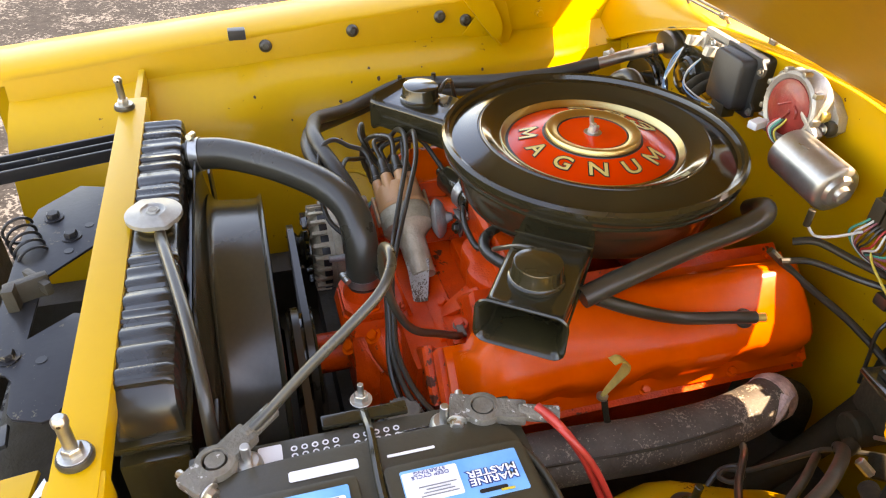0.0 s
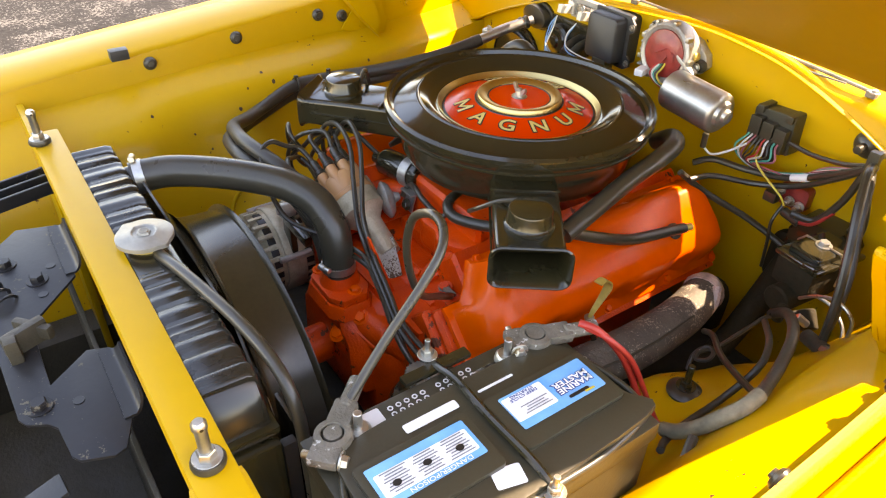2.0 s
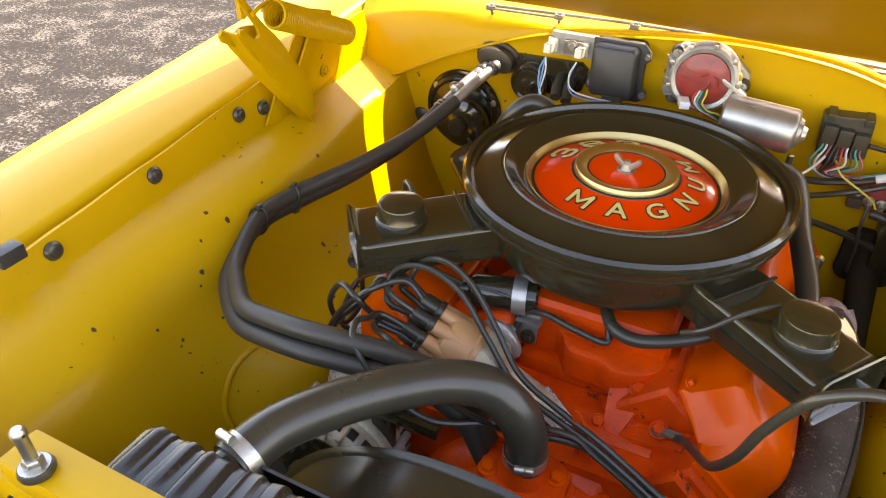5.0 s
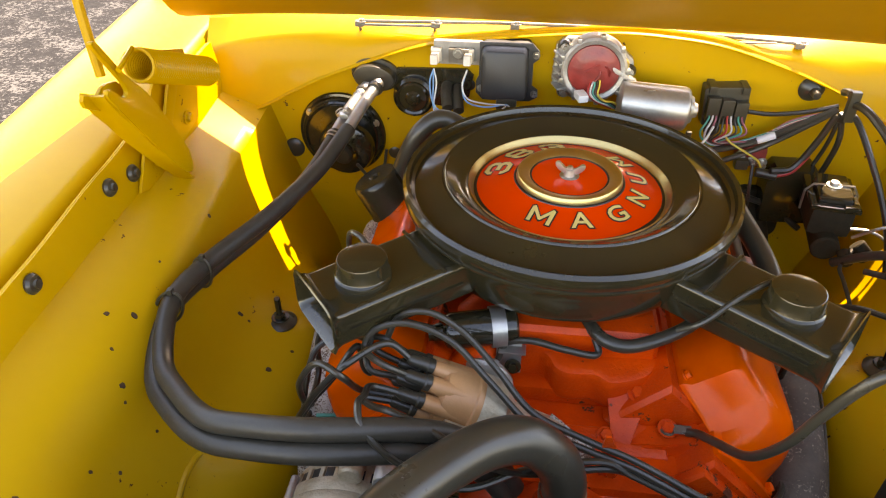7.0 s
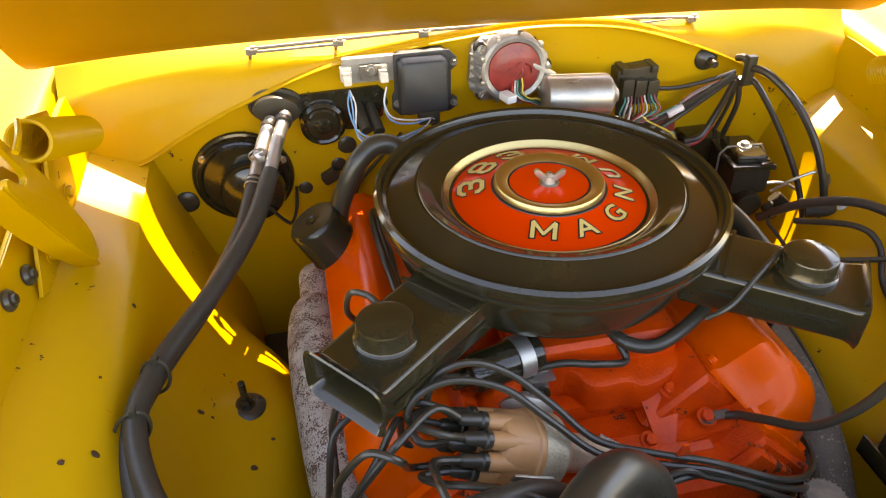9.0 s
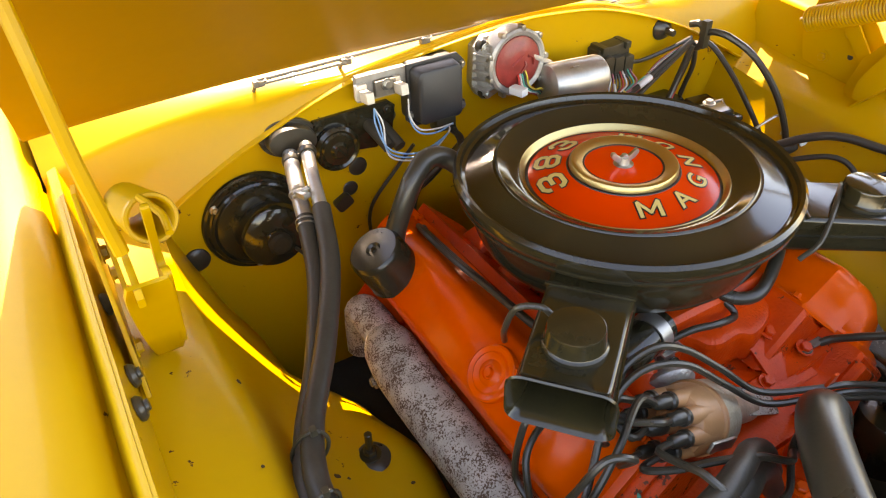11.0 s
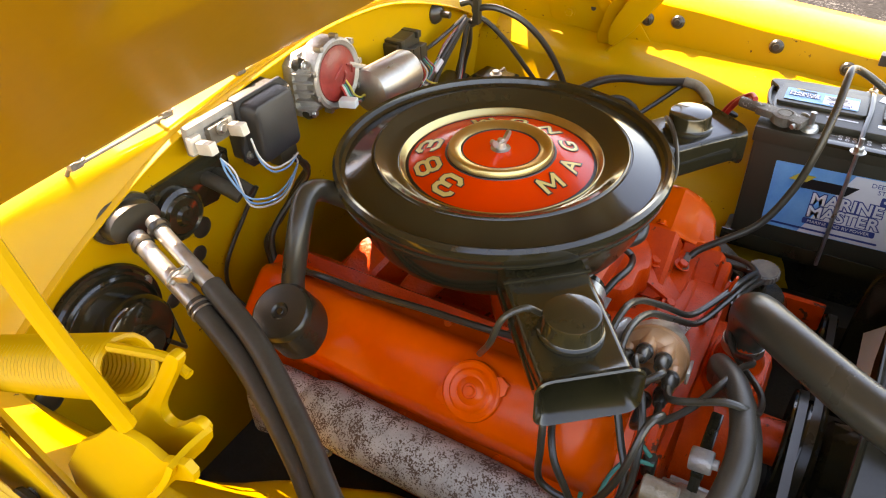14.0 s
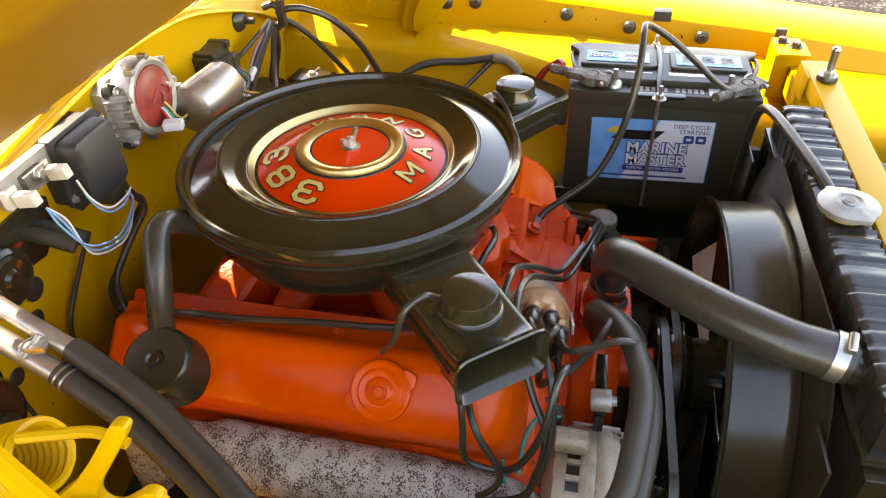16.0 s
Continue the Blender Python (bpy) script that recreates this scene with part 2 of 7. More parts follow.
def tube(points, r, n=10, per=8, smooth=True):
    """A hose or wire along points; r is one radius or one for each point."""
    radii = r if isinstance(r, (list, tuple)) else [r] * len(points)
    path = spline(points, per) if smooth else [Vector(p) for p in points]
    step = per if smooth else 1
    v, f = [], []
    normal = None
    for i, p in enumerate(path):
        d = (path[min(i + 1, len(path) - 1)] - path[max(i - 1, 0)]).normalized()
        if normal is None:
            normal = d.orthogonal().normalized()
        normal = (normal - d * normal.dot(d)).normalized()
        side = d.cross(normal)
        u = i / step
        k = min(int(u), len(radii) - 2)
        rr = radii[k] + (radii[k + 1] - radii[k]) * (u - k)
        for j in range(n):
            a = 2 * math.pi * j / n
            v.append(tuple(p + (normal * math.cos(a) + side * math.sin(a)) * rr))
    for i in range(len(path) - 1):
        for j in range(n):
            k = (j + 1) % n
            f.append((i * n + j, i * n + k, (i + 1) * n + k, (i + 1) * n + j))
    f.append(tuple(range(n - 1, -1, -1)))
    f.append(tuple((len(path) - 1) * n + j for j in range(n)))
    return v, f


def box(sx, sy, sz, bevel=0.003, segments=2):
    """A softened box with its base centred on the origin."""
    bm = bmesh.new()
    bmesh.ops.create_cube(bm, size=1, matrix=Matrix.Translation((0, 0, sz / 2)) @ Matrix.Diagonal((sx, sy, sz, 1)))
    if bevel:
        bmesh.ops.bevel(bm, geom=list(bm.edges), offset=min(bevel, min(sx, sy, sz) * 0.45), segments=segments, profile=0.7, affect="EDGES")
    g = [tuple(q.co) for q in bm.verts], [tuple(q.index for q in p.verts) for p in bm.faces]
    bm.free()
    return g


def slab(outline, h, bevel=0.002, segments=2):
    """An outline in x and y, raised by h, with softened rims."""
    bm = bmesh.new()
    vs = [bm.verts.new((x, y, 0)) for x, y in outline]
    face = bm.faces.new(vs)
    if face.normal.z < 0:
        face.normal_flip()
    made = bmesh.ops.extrude_face_region(bm, geom=[face])
    bmesh.ops.translate(bm, vec=(0, 0, h), verts=[q for q in made["geom"] if isinstance(q, bmesh.types.BMVert)])
    bmesh.ops.recalc_face_normals(bm, faces=list(bm.faces))
    if bevel:
        edges = [e for e in bm.edges if abs(e.verts[0].co.z - e.verts[1].co.z) < 1e-6]
        bmesh.ops.bevel(bm, geom=edges, offset=min(bevel, h * 0.45), segments=segments, profile=0.7, affect="EDGES")
    bm.verts.index_update()
    g = [tuple(q.co) for q in bm.verts], [tuple(q.index for q in p.verts) for p in bm.faces]
    bm.free()
    return g


def rounded(w, h, r, n=5):
    """A rounded rectangle's outline about the origin."""
    out = []
    for cx, cy, a0 in ((w / 2 - r, h / 2 - r, 0), (-w / 2 + r, h / 2 - r, 90), (-w / 2 + r, -h / 2 + r, 180), (w / 2 - r, -h / 2 + r, 270)):
        for i in range(n + 1):
            a = radians(a0 + 90 * i / n)
            out.append((cx + r * math.cos(a), cy + r * math.sin(a)))
    return out


def loft(rings, closed=True, caps=True):
    """Skins rings of equal length."""
    n = len(rings[0])
    v = [tuple(p) for r in rings for p in r]
    f = []
    for i in range(len(rings) - 1):
        for j in range(n if closed else n - 1):
            k = (j + 1) % n
            f.append((i * n + j, i * n + k, (i + 1) * n + k, (i + 1) * n + j))
    if closed and caps:
        f.append(tuple(range(n - 1, -1, -1)))
        f.append(tuple((len(rings) - 1) * n + j for j in range(n)))
    return v, f


def sheet(rows, thick=0.003):
    """A thick panel through rows of points (a grid)."""
    rows = [[Vector(p) for p in r] for r in rows]
    nr, nc = len(rows), len(rows[0])
    top, low = [], []
    for i in range(nr):
        for j in range(nc):
            a = rows[min(i + 1, nr - 1)][j] - rows[max(i - 1, 0)][j]
            b = rows[i][min(j + 1, nc - 1)] - rows[i][max(j - 1, 0)]
            nrm = a.cross(b)
            nrm = nrm.normalized() if nrm.length > 1e-9 else Vector((0, 0, 1))
            top.append(tuple(rows[i][j]))
            low.append(tuple(rows[i][j] - nrm * thick))
    k = nr * nc
    f = []
    for i in range(nr - 1):
        for j in range(nc - 1):
            a, b, c, d = i * nc + j, i * nc + j + 1, (i + 1) * nc + j + 1, (i + 1) * nc + j
            f += [(a, d, c, b), (k + a, k + b, k + c, k + d)]
    for i in range(nr - 1):
        for j in (0, nc - 1):
            a, b = i * nc + j, (i + 1) * nc + j
            f.append((a, b, k + b, k + a) if j else (b, a, k + a, k + b))
    for j in range(nc - 1):
        for i in (0, nr - 1):
            a, b = i * nc + j, i * nc + j + 1
            f.append((b, a, k + a, k + b) if i else (a, b, k + b, k + a))
    return top + low, f


def coil(p, q, r, wire, turns, n=6, per=14):
    m = axis(p, q)
    h = (Vector(q) - Vector(p)).length
    pts = [m @ Vector((r * math.cos(2 * math.pi * i / per), r * math.sin(2 * math.pi * i / per), h * i / (per * turns))) for i in range(int(per * turns) + 1)]
    return tube(pts, wire, n, smooth=False)


def band(p, q, r, thick=0.0012, n=24):
    """A strap ring round the line from p to q."""
    h = (Vector(q) - Vector(p)).length
    return put(lathe([(r, 0), (r + thick, 0), (r + thick, h), (r, h), (r, 0)], n), axis(p, q))


def bolt_geo(r=0.007, h=0.006, washer=True):
    hexa = lathe([(0, 0), (r, 0), (r, h * 0.8), (r * 0.85, h), (0, h)], 6)
    return join(at(rod(r * 1.5, 0.0018, 18), 0, 0, 0), at(hexa, 0, 0, 0.0015)) if washer else hexa


def finish(ob, angle=38):
    me = ob.data
    bm = bmesh.new()
    bm.from_mesh(me)
    bmesh.ops.recalc_face_normals(bm, faces=list(bm.faces))
    bm.to_mesh(me)
    bm.free()
    me.shade_smooth()
    me.set_sharp_from_angle(angle=radians(angle))


ORIGIN = {}


def thing(name, label, category, base, group="", kind=""):
    """An empty at a thing's base, to carry its parts."""
    ob = new(name)
    ob.empty_display_size = 0.02
    ob.location = base
    ORIGIN[ob] = Vector(base)
    return tagged(ob, label, category, group, kind)


def part(name, geo, mat, parent, label="", angle=38):
    """One mesh under a thing or a part; geo is in world metres."""
    o = ORIGIN[parent]
    me = bpy.data.meshes.new(name)
    me.from_pydata([tuple(Vector(p) - o) for p in geo[0]], [], geo[1])
    me.materials.append(mat)
    ob = new(name, me)
    finish(ob, angle)
    ob.parent = parent
    ORIGIN[ob] = o
    return tagged(ob, label)


def solo(name, geo, mat, label, category, group="", kind="", angle=38):
    """A thing of one mesh, with its origin at its base."""
    lo = [min(p[i] for p in geo[0]) for i in range(3)]
    hi = [max(p[i] for p in geo[0]) for i in range(3)]
    o = Vector(((lo[0] + hi[0]) / 2, (lo[1] + hi[1]) / 2, lo[2]))
    me = bpy.data.meshes.new(name)
    me.from_pydata([tuple(Vector(p) - o) for p in geo[0]], [], geo[1])
    me.materials.append(mat)
    ob = new(name, me)
    finish(ob, angle)
    ob.location = o
    ORIGIN[ob] = o
    return tagged(ob, label, category, group, kind)


def lettering(text, size, depth=0.0004, swell=0.0, align="CENTER"):
    """A word in the built-in font as a geo, in the xy plane about the origin."""
    cu = bpy.data.curves.new("word", "FONT")
    cu.body, cu.size, cu.extrude, cu.offset = text, size, depth, swell
    cu.align_x, cu.align_y = align, "CENTER"
    cu.resolution_u = 3
    ob = new("word", cu)
    me = bpy.data.meshes.new_from_object(ob.evaluated_get(bpy.context.evaluated_depsgraph_get()))
    g = [tuple(q.co) for q in me.vertices], [tuple(p.vertices) for p in me.polygons]
    bpy.data.objects.remove(ob)
    bpy.data.curves.remove(cu)
    bpy.data.meshes.remove(me)
    return g


def lerp(rows, u):
    """Interpolates rows of (u, value, ...) at u, value by value."""
    if u <= rows[0][0]:
        return rows[0][1:]
    for a, b in zip(rows, rows[1:]):
        if u <= b[0]:
            s = (u - a[0]) / (b[0] - a[0])
            s = s * s * (3 - 2 * s) * 0.5 + s * 0.5
            return tuple(p + (q - p) * s for p, q in zip(a[1:], b[1:]))
    return rows[-1][1:]


# ---------------------------------------------------------------- ground and car body
MID = 0.02          # the car's centre line


def ground():
    rows = []
    for i in range(61):
        y = -60 + 2 * i
        rows.append([(-60 + 2 * j, y, 0.012 * math.sin(i * 1.7 + j * 0.9)) for j in range(61)])
    g = sheet(rows, 0.05)
    return solo("ground", g, GRAVEL, "grey gravel ground around the parked car", "ground", kind="structure")


ground()

# inner fender: y, then pairs of (distance from the centre line, height)
APRON = [
    (-0.92, 0.676, 0.815, 0.667, 0.795, 0.657, 0.825, 0.646, 0.830, 0.637, 0.79, 0.57, 0.762, 0.525, 0.72, 0.495, 0.63, 0.475, 0.54, 0.46, 0.49, 0.455, 0.46, 0.45, 0.43),
    (-0.50, 0.676, 0.862, 0.667, 0.842, 0.657, 0.872, 0.646, 0.876, 0.637, 0.828, 0.565, 0.800, 0.514, 0.77, 0.488, 0.68, 0.47, 0.58, 0.46, 0.52, 0.455, 0.48, 0.45, 0.43),
    (-0.39, 0.676, 0.873, 0.667, 0.853, 0.657, 0.884, 0.646, 0.888, 0.637, 0.838, 0.565, 0.808, 0.530, 0.752, 0.502, 0.665, 0.478, 0.58, 0.46, 0.52, 0.455, 0.48, 0.45, 0.43),
    (-0.25, 0.677, 0.888, 0.668, 0.868, 0.658, 0.898, 0.647, 0.903, 0.638, 0.848, 0.56, 0.818, 0.535, 0.78, 0.505, 0.71, 0.47, 0.66, 0.40, 0.625, 0.36, 0.56, 0.35, 0.43),
    (-0.05, 0.679, 0.908, 0.670, 0.888, 0.660, 0.919, 0.649, 0.925, 0.640, 0.856, 0.552, 0.826, 0.538, 0.80, 0.500, 0.725, 0.46, 0.69, 0.385, 0.672, 0.345, 0.62, 0.335, 0.43),
    (0.08, 0.68, 0.922, 0.671, 0.902, 0.661, 0.933, 0.650, 0.938, 0.641, 0.860, 0.553, 0.829, 0.542, 0.80, 0.489, 0.715, 0.453, 0.665, 0.398, 0.63, 0.365, 0.57, 0.355, 0.43),
    (0.20, 0.68, 0.934, 0.671, 0.914, 0.661, 0.945, 0.650, 0.95, 0.638, 0.862, 0.560, 0.830, 0.550, 0.80, 0.506, 0.72, 0.480, 0.66, 0.458, 0.61, 0.44, 0.55, 0.43, 0.43),
    (0.345, 0.68, 0.948, 0.671, 0.928, 0.661, 0.958, 0.650, 0.962, 0.637, 0.878, 0.556, 0.852, 0.548, 0.82, 0.52, 0.73, 0.50, 0.66, 0.475, 0.61, 0.45, 0.55, 0.44, 0.43),
]


def apron_point(side, y, k):
    """Corner k of the inner fender's section at y, for side -1 (passenger) or 1 (driver)."""
    s = lerp(APRON, y)
    drop = 0.02 if side > 0 else 0.0
    return Vector((MID + side * s[2 * k], y, s[2 * k + 1] - drop * min(1, max(0, (s[2 * k + 1] - 0.69) / 0.12))))


def inner_fender(side, parent):
    ys = [-0.92 + 1.265 * i / 44 for i in range(45)]
    rows = []
    for y in ys:
        cs = [apron_point(side, y, k) for k in range(12)]
        row = []
        for k in range(11):
            m = 4 if k >= 4 else 2
            for q in range(m):
                row.append(cs[k].lerp(cs[k + 1], q / m))
        row.append(cs[11])
        # round the bends of the lower half
        crisp, keep = row, min(1.0, max(0.0, (y - 0.02) / 0.12))
        for _ in range(2):
            row = row[:9] + [(row[i - 1] + row[i] * 2 + row[i + 1]) / 4 for i in range(9, len(row) - 1)] + row[-1:]
        row = [p.lerp(c, keep) if i < 15 else p for i, (p, c) in enumerate(zip(row, crisp))]
        rows.append(row if side > 0 else row[::-1])
    return part("inner_fender", sheet(rows, 0.004), YELLOW_CHIPPED, parent, "yellow inner fender with chipped paint", 50)


def fender(side, parent):
    rows = []
    sec = [(0.677, 0.872), (0.679, 0.884), (0.692, 0.892), (0.74, 0.899), (0.80, 0.898), (0.87, 0.884), (0.925, 0.85), (0.955, 0.79), (0.968, 0.70), (0.965, 0.58), (0.95, 0.42), (0.92, 0.30)]
    for i in range(31):
        y = -1.05 + i * 0.055
        lift = 0.1 * (y + 0.3) - (0.02 if side > 0 else 0)
        row = [(MID + side * (d + 0.012 * min(0, y + 0.7)), y, z + lift * min(1, max(0.0, (z - 0.3) / 0.5))) for d, z in sec]
        rows.append(row if side > 0 else row[::-1])
    return part("fender", sheet(rows, 0.004), YELLOW, parent, "sunlit yellow outer fender", 60)


car = thing("car", "bright yellow vintage car body with an open engine bay", "car", (MID, -0.2, 0.25))
for s in (-1, 1):
    inner_fender(s, car)
    fender(s, car)

COWL = [  # x, front lip's y, front lip's z
    (-0.66, 0.314, 0.841), (-0.60, 0.316, 0.841), (-0.54, 0.322, 0.856), (-0.49, 0.327, 0.881), (-0.43, 0.332, 0.909), (-0.37, 0.336, 0.933), (-0.29, 0.339, 0.962), (-0.215, 0.341, 0.981), (-0.12, 0.343, 0.992),
    (-0.05, 0.345, 0.998), (0.06, 0.347, 1.006), (0.15, 0.345, 1.004), (0.25, 0.341, 0.992), (0.365, 0.337, 0.957), (0.445, 0.332, 0.925), (0.502, 0.327, 0.895), (0.56, 0.322, 0.862), (0.612, 0.317, 0.834), (0.70, 0.314, 0.819)]
rows = []
for x, y, z in spline(COWL, 6):
    if x < -0.656 or x > 0.696:
        continue
    u = x - MID
    crest = 0.982 - 0.008 * u + 0.045 * u ** 2 - 0.32 * u ** 4
    k = min(1.0, max(0.0, (crest - z) / 0.05))
    fold_y, fold_z = y + 0.002 + (0.362 - y) * k, max(crest, z + 0.008)
    row = [(x, 0.347, z + 0.004), (x, y + 0.004, z - 0.002), (x, y - 0.009, z - 0.002), (x, y - 0.010, z), (x, y - 0.009, z + 0.001), (x, y - 0.001, z + 0.003), (x, y + 0.001, z + 0.007)]
    for q in (0.25, 0.5, 0.75, 0.92):
        row.append((x, y + 0.001 + (fold_y - y - 0.001) * q - 0.005 * k * math.sin(math.pi * q), z + 0.007 + (fold_z - z - 0.007) * q))
    back = max(1.000, fold_z + 0.004)
    row += [(x, fold_y, fold_z - 0.001), (x, fold_y + 0.003, fold_z + 0.0012), (x, 0.40, fold_z + (back - fold_z) * 0.75), (x, 0.43, back), (x, 0.50, back + 0.012), (x, 0.64, back + 0.022)]
    rows.append(row)
part("cowl_panel", sheet(rows, 0.003), YELLOW, car, "sunlit yellow cowl panel", 24)

rows = []
for i in range(41):
    x = -0.62 + 1.30 * i / 40
    row = []
    for j in range(25):
        crest = next(a[2] + (b[2] - a[2]) * (x - a[0]) / (b[0] - a[0]) for a, b in zip(COWL, COWL[1:]) if a[0] <= x <= b[0]) + 0.003
        z = crest + (0.45 - crest) * j / 24
        dish = 0.05 * max(0.0, 1 - ((x - 0.0) / 0.24) ** 2) * max(0.0, min(1, (0.74 - z) / 0.12))
        toe = 0.10 * max(0.0, 0.62 - z)
        rib = 0.006 * max(0.0, 1 - ((x - 0.44) / 0.012) ** 2) * (0.66 < z < 0.88) + 0.006 * max(0.0, 1 - ((x - 0.52) / 0.012) ** 2) * (0.66 < z < 0.86) + 0.005 * max(0.0, 1 - ((x + 0.17) / 0.012) ** 2) * (0.66 < z < 0.84)
        row.append((x, 0.346 + dish - toe * 0.5 - rib, z))
    rows.append(row)
part("firewall", sheet(rows, 0.004), YELLOW_CHIPPED, car, "yellow bulkhead behind the engine")

# upper radiator support and its side panels
part("radiator_support", join(at(box(0.80, 0.042, 0.032, 0.006), 0.03, -0.657, 0.853), at(box(0.07, 0.052, 0.050, 0.012), 0.425, -0.657, 0.834)), YELLOW, car, "worn yellow radiator cross member")
part("side_panel", at(box(0.27, 0.012, 0.40, 0.004), -0.475, -0.668, 0.44), YELLOW, car)
part("side_panel", at(box(0.22, 0.012, 0.40, 0.004), 0.56, -0.668, 0.43), YELLOW, car)
bracket = part("corner_bracket", join(at(box(0.062, 0.060, 0.085, 0.006), 0.560, -0.640, 0.776), at(box(0.075, 0.048, 0.006, 0.002), 0.556, -0.636, 0.8595), at(box(0.10, 0.035, 0.05, 0.006), 0.490, -0.655, 0.79)), YELLOW, car, "upright yellow corner bracket with two bolts")
for x, y in ((0.572, -0.626), (0.552, -0.646)):
    part("bolt", put(bolt_geo(0.008, 0.008), axis((x, y, 0.8655), (x, y, 1))), BLACK_SATIN, bracket)
part("rubber_strip", at(box(0.010, 0.020, 0.075, 0.003), 0.612, -0.630, 0.800), BLACK_RUBBER, car)
for x in (-0.72, 0.76):
    for y in (-0.30,):
        wheel = part("wheel", put(lathe([(0, -0.10), (0.17, -0.10), (0.19, -0.11), (0.30, -0.10), (0.325, -0.07), (0.33, 0.0), (0.325, 0.07), (0.30, 0.10), (0.17, 0.09), (0, 0.06)], 48), Matrix.Translation((x, y, 0.335)) @ Matrix.Rotation(radians(90 if x > 0 else -90), 4, "Y")), BLACK_RUBBER, car, "black rubber front tyre")
# dark underside: frame rails and floor of the bay
part("frame_rail", at(box(0.07, 1.3, 0.12, 0.01), -0.40, -0.35, 0.36), BLACK_GRIME, car)
part("frame_rail", at(box(0.07, 1.3, 0.12, 0.01), 0.44, -0.35, 0.36), BLACK_GRIME, car)
part("cross_member", at(box(0.9, 0.22, 0.08, 0.02), MID, -0.28, 0.34), BLACK_GRIME, car)
part("underbody", sheet([[(-0.7, -1.0, 0.33), (0.74, -1.0, 0.33)], [(-0.7, 0.6, 0.33), (0.74, 0.6, 0.33)]], 0.01), BLACK_GRIME, car)
# unseen plate added behind the cowl to keep sun out of the bay
part("cabin_bulkhead", at(box(1.86, 0.02, 0.72, 0.004), MID, 0.655, 0.31), BLACK_GRIME, car)
part("windscreen", sheet([[(-0.62, 0.66, 1.03), (0.66, 0.66, 1.03)], [(-0.52, 1.15, 1.38), (0.56, 1.15, 1.38)]], 0.006), GLASS_DARK, car)

# ---------------------------------------------------------------- hood
hood = thing("hood", "open yellow hood with a pressed inner frame", "hood", (MID, 0.33, 1.02))
HA = radians(40.5)


def hood_point(x, s, n):
    """x across, s metres up the hood from its rear edge, n metres off its underside."""
    u = x - MID
    crown = 0.010 * max(0.0, 1 - (u / 0.5) ** 2)
    y, z = 0.325, 1.036 + crown
    w = max(0.0, 1 - s / 0.2)
    out = max(0.0, u - 0.42)
    y += (0.332 - 0.02 * u ** 2 + 0.16 * out - y) * w
    z += (1.023 - 0.0166 * u - 0.003 * u ** 2 - 0.088 * u ** 4 - 0.05 * out - z) * w
    return (x, y - s * math.cos(HA) - n * math.sin(HA), z + s * math.sin(HA) - n * math.cos(HA))


rows = []
for i in range(25):
    x = MID - 0.674 + 1.348 * i / 24
    rows.append([hood_point(x, s, -0.012 + d) for s, d in ((0.0, 0.012), (0.004, 0.0), (0.03, -0.006), (0.3, -0.02), (0.6, -0.026), (0.9, -0.024), (1.2, -0.01), (1.26, 0.01))])
part("outer_skin", sheet(rows, 0.003), YELLOW, hood)
rows = []
for i in range(61):
    x = MID - 0.668 + 1.336 * i / 60
    row = []
    for j in range(49):
        s = 0.008 + 1.22 * j / 48
        u = (x - MID)
        pocket = lambda cx, cs, w, h: max(0.0, min(1.0, (w - abs(u - cx)) / 0.03)) * max(0.0, min(1.0, (h - abs(s - cs)) / 0.03))
        frame_ = 0.018 * max(pocket(-0.26, 0.56, 0.22, 0.24), pocket(0.26, 0.56, 0.22, 0.24), pocket(-0.26, 1.02, 0.22, 0.16), pocket(0.26, 1.02, 0.22, 0.16))
        row.append(hood_point(x, s, 0.004 + 0.015 * min(1.0, max(0.0, (s - 0.012) / 0.03)) - frame_))
    rows.append(row[::-1])
# wears the darkened yellow, so part of its shade is painted
part("inner_frame", sheet(rows, 0.002), YELLOW_SHADED, hood, "glossy yellow pressed inner frame")
HOODM = Matrix([(1, 0, 0), (0, -math.cos(HA), math.sin(HA)), (0, -math.sin(HA), -math.cos(HA))]).transposed().to_4x4()
for u in (-0.275, -0.205, 0.245, 0.315):
    part("slot", put(slab(rounded(0.013, 0.005, 0.0024), 0.0012, 0), Matrix.Translation(hood_point(u, 0.228, 0.0192)) @ HOODM), BLACK_GRIME, hood)
for u in (-0.46, -0.30, -0.17, -0.05, 0.09, 0.21, 0.34, 0.50):
    part("edge_clip", put(box(0.020, 0.010, 0.006, 0.002), Matrix.Translation(hood_point(u, 0.030, 0.008)) @ HOODM), YELLOW, hood)


def fit_bolt(parent, p, d, r=0.007, mat=ZINC, h=0.006, name="bolt"):
    return part(name, put(bolt_geo(r, h), axis(p, Vector(p) + Vector(d))), mat, parent)


# ---------------------------------------------------------------- air cleaner
air = thing("air_cleaner", "round black air cleaner with a red and gold emblem", "air cleaner", (0, 0, 0.83))
rim = [(0.2135, 0.908), (0.2175, 0.914), (0.2200, 0.922), (0.2190, 0.929), (0.2150, 0.9335), (0.2105, 0.9315), (0.2080, 0.925), (0.204, 0.9225),
       (0.199, 0.924), (0.182, 0.9305), (0.1680, 0.9358), (0.1668, 0.9350), (0.1655, 0.9352), (0.1645, 0.9372), (0.1630, 0.9382), (0.1612, 0.9374), (0.149, 0.9270), (0.140, 0.9235), (0.1350, 0.9225), (0.1335, 0.9212)]
lid = part("lid", lathe(rim + [(0.1335, 0.908), (0.05, 0.905), (0.0, 0.905)], 96), BLACK_GLOSS, air, "glossy black pressed steel lid", 30)
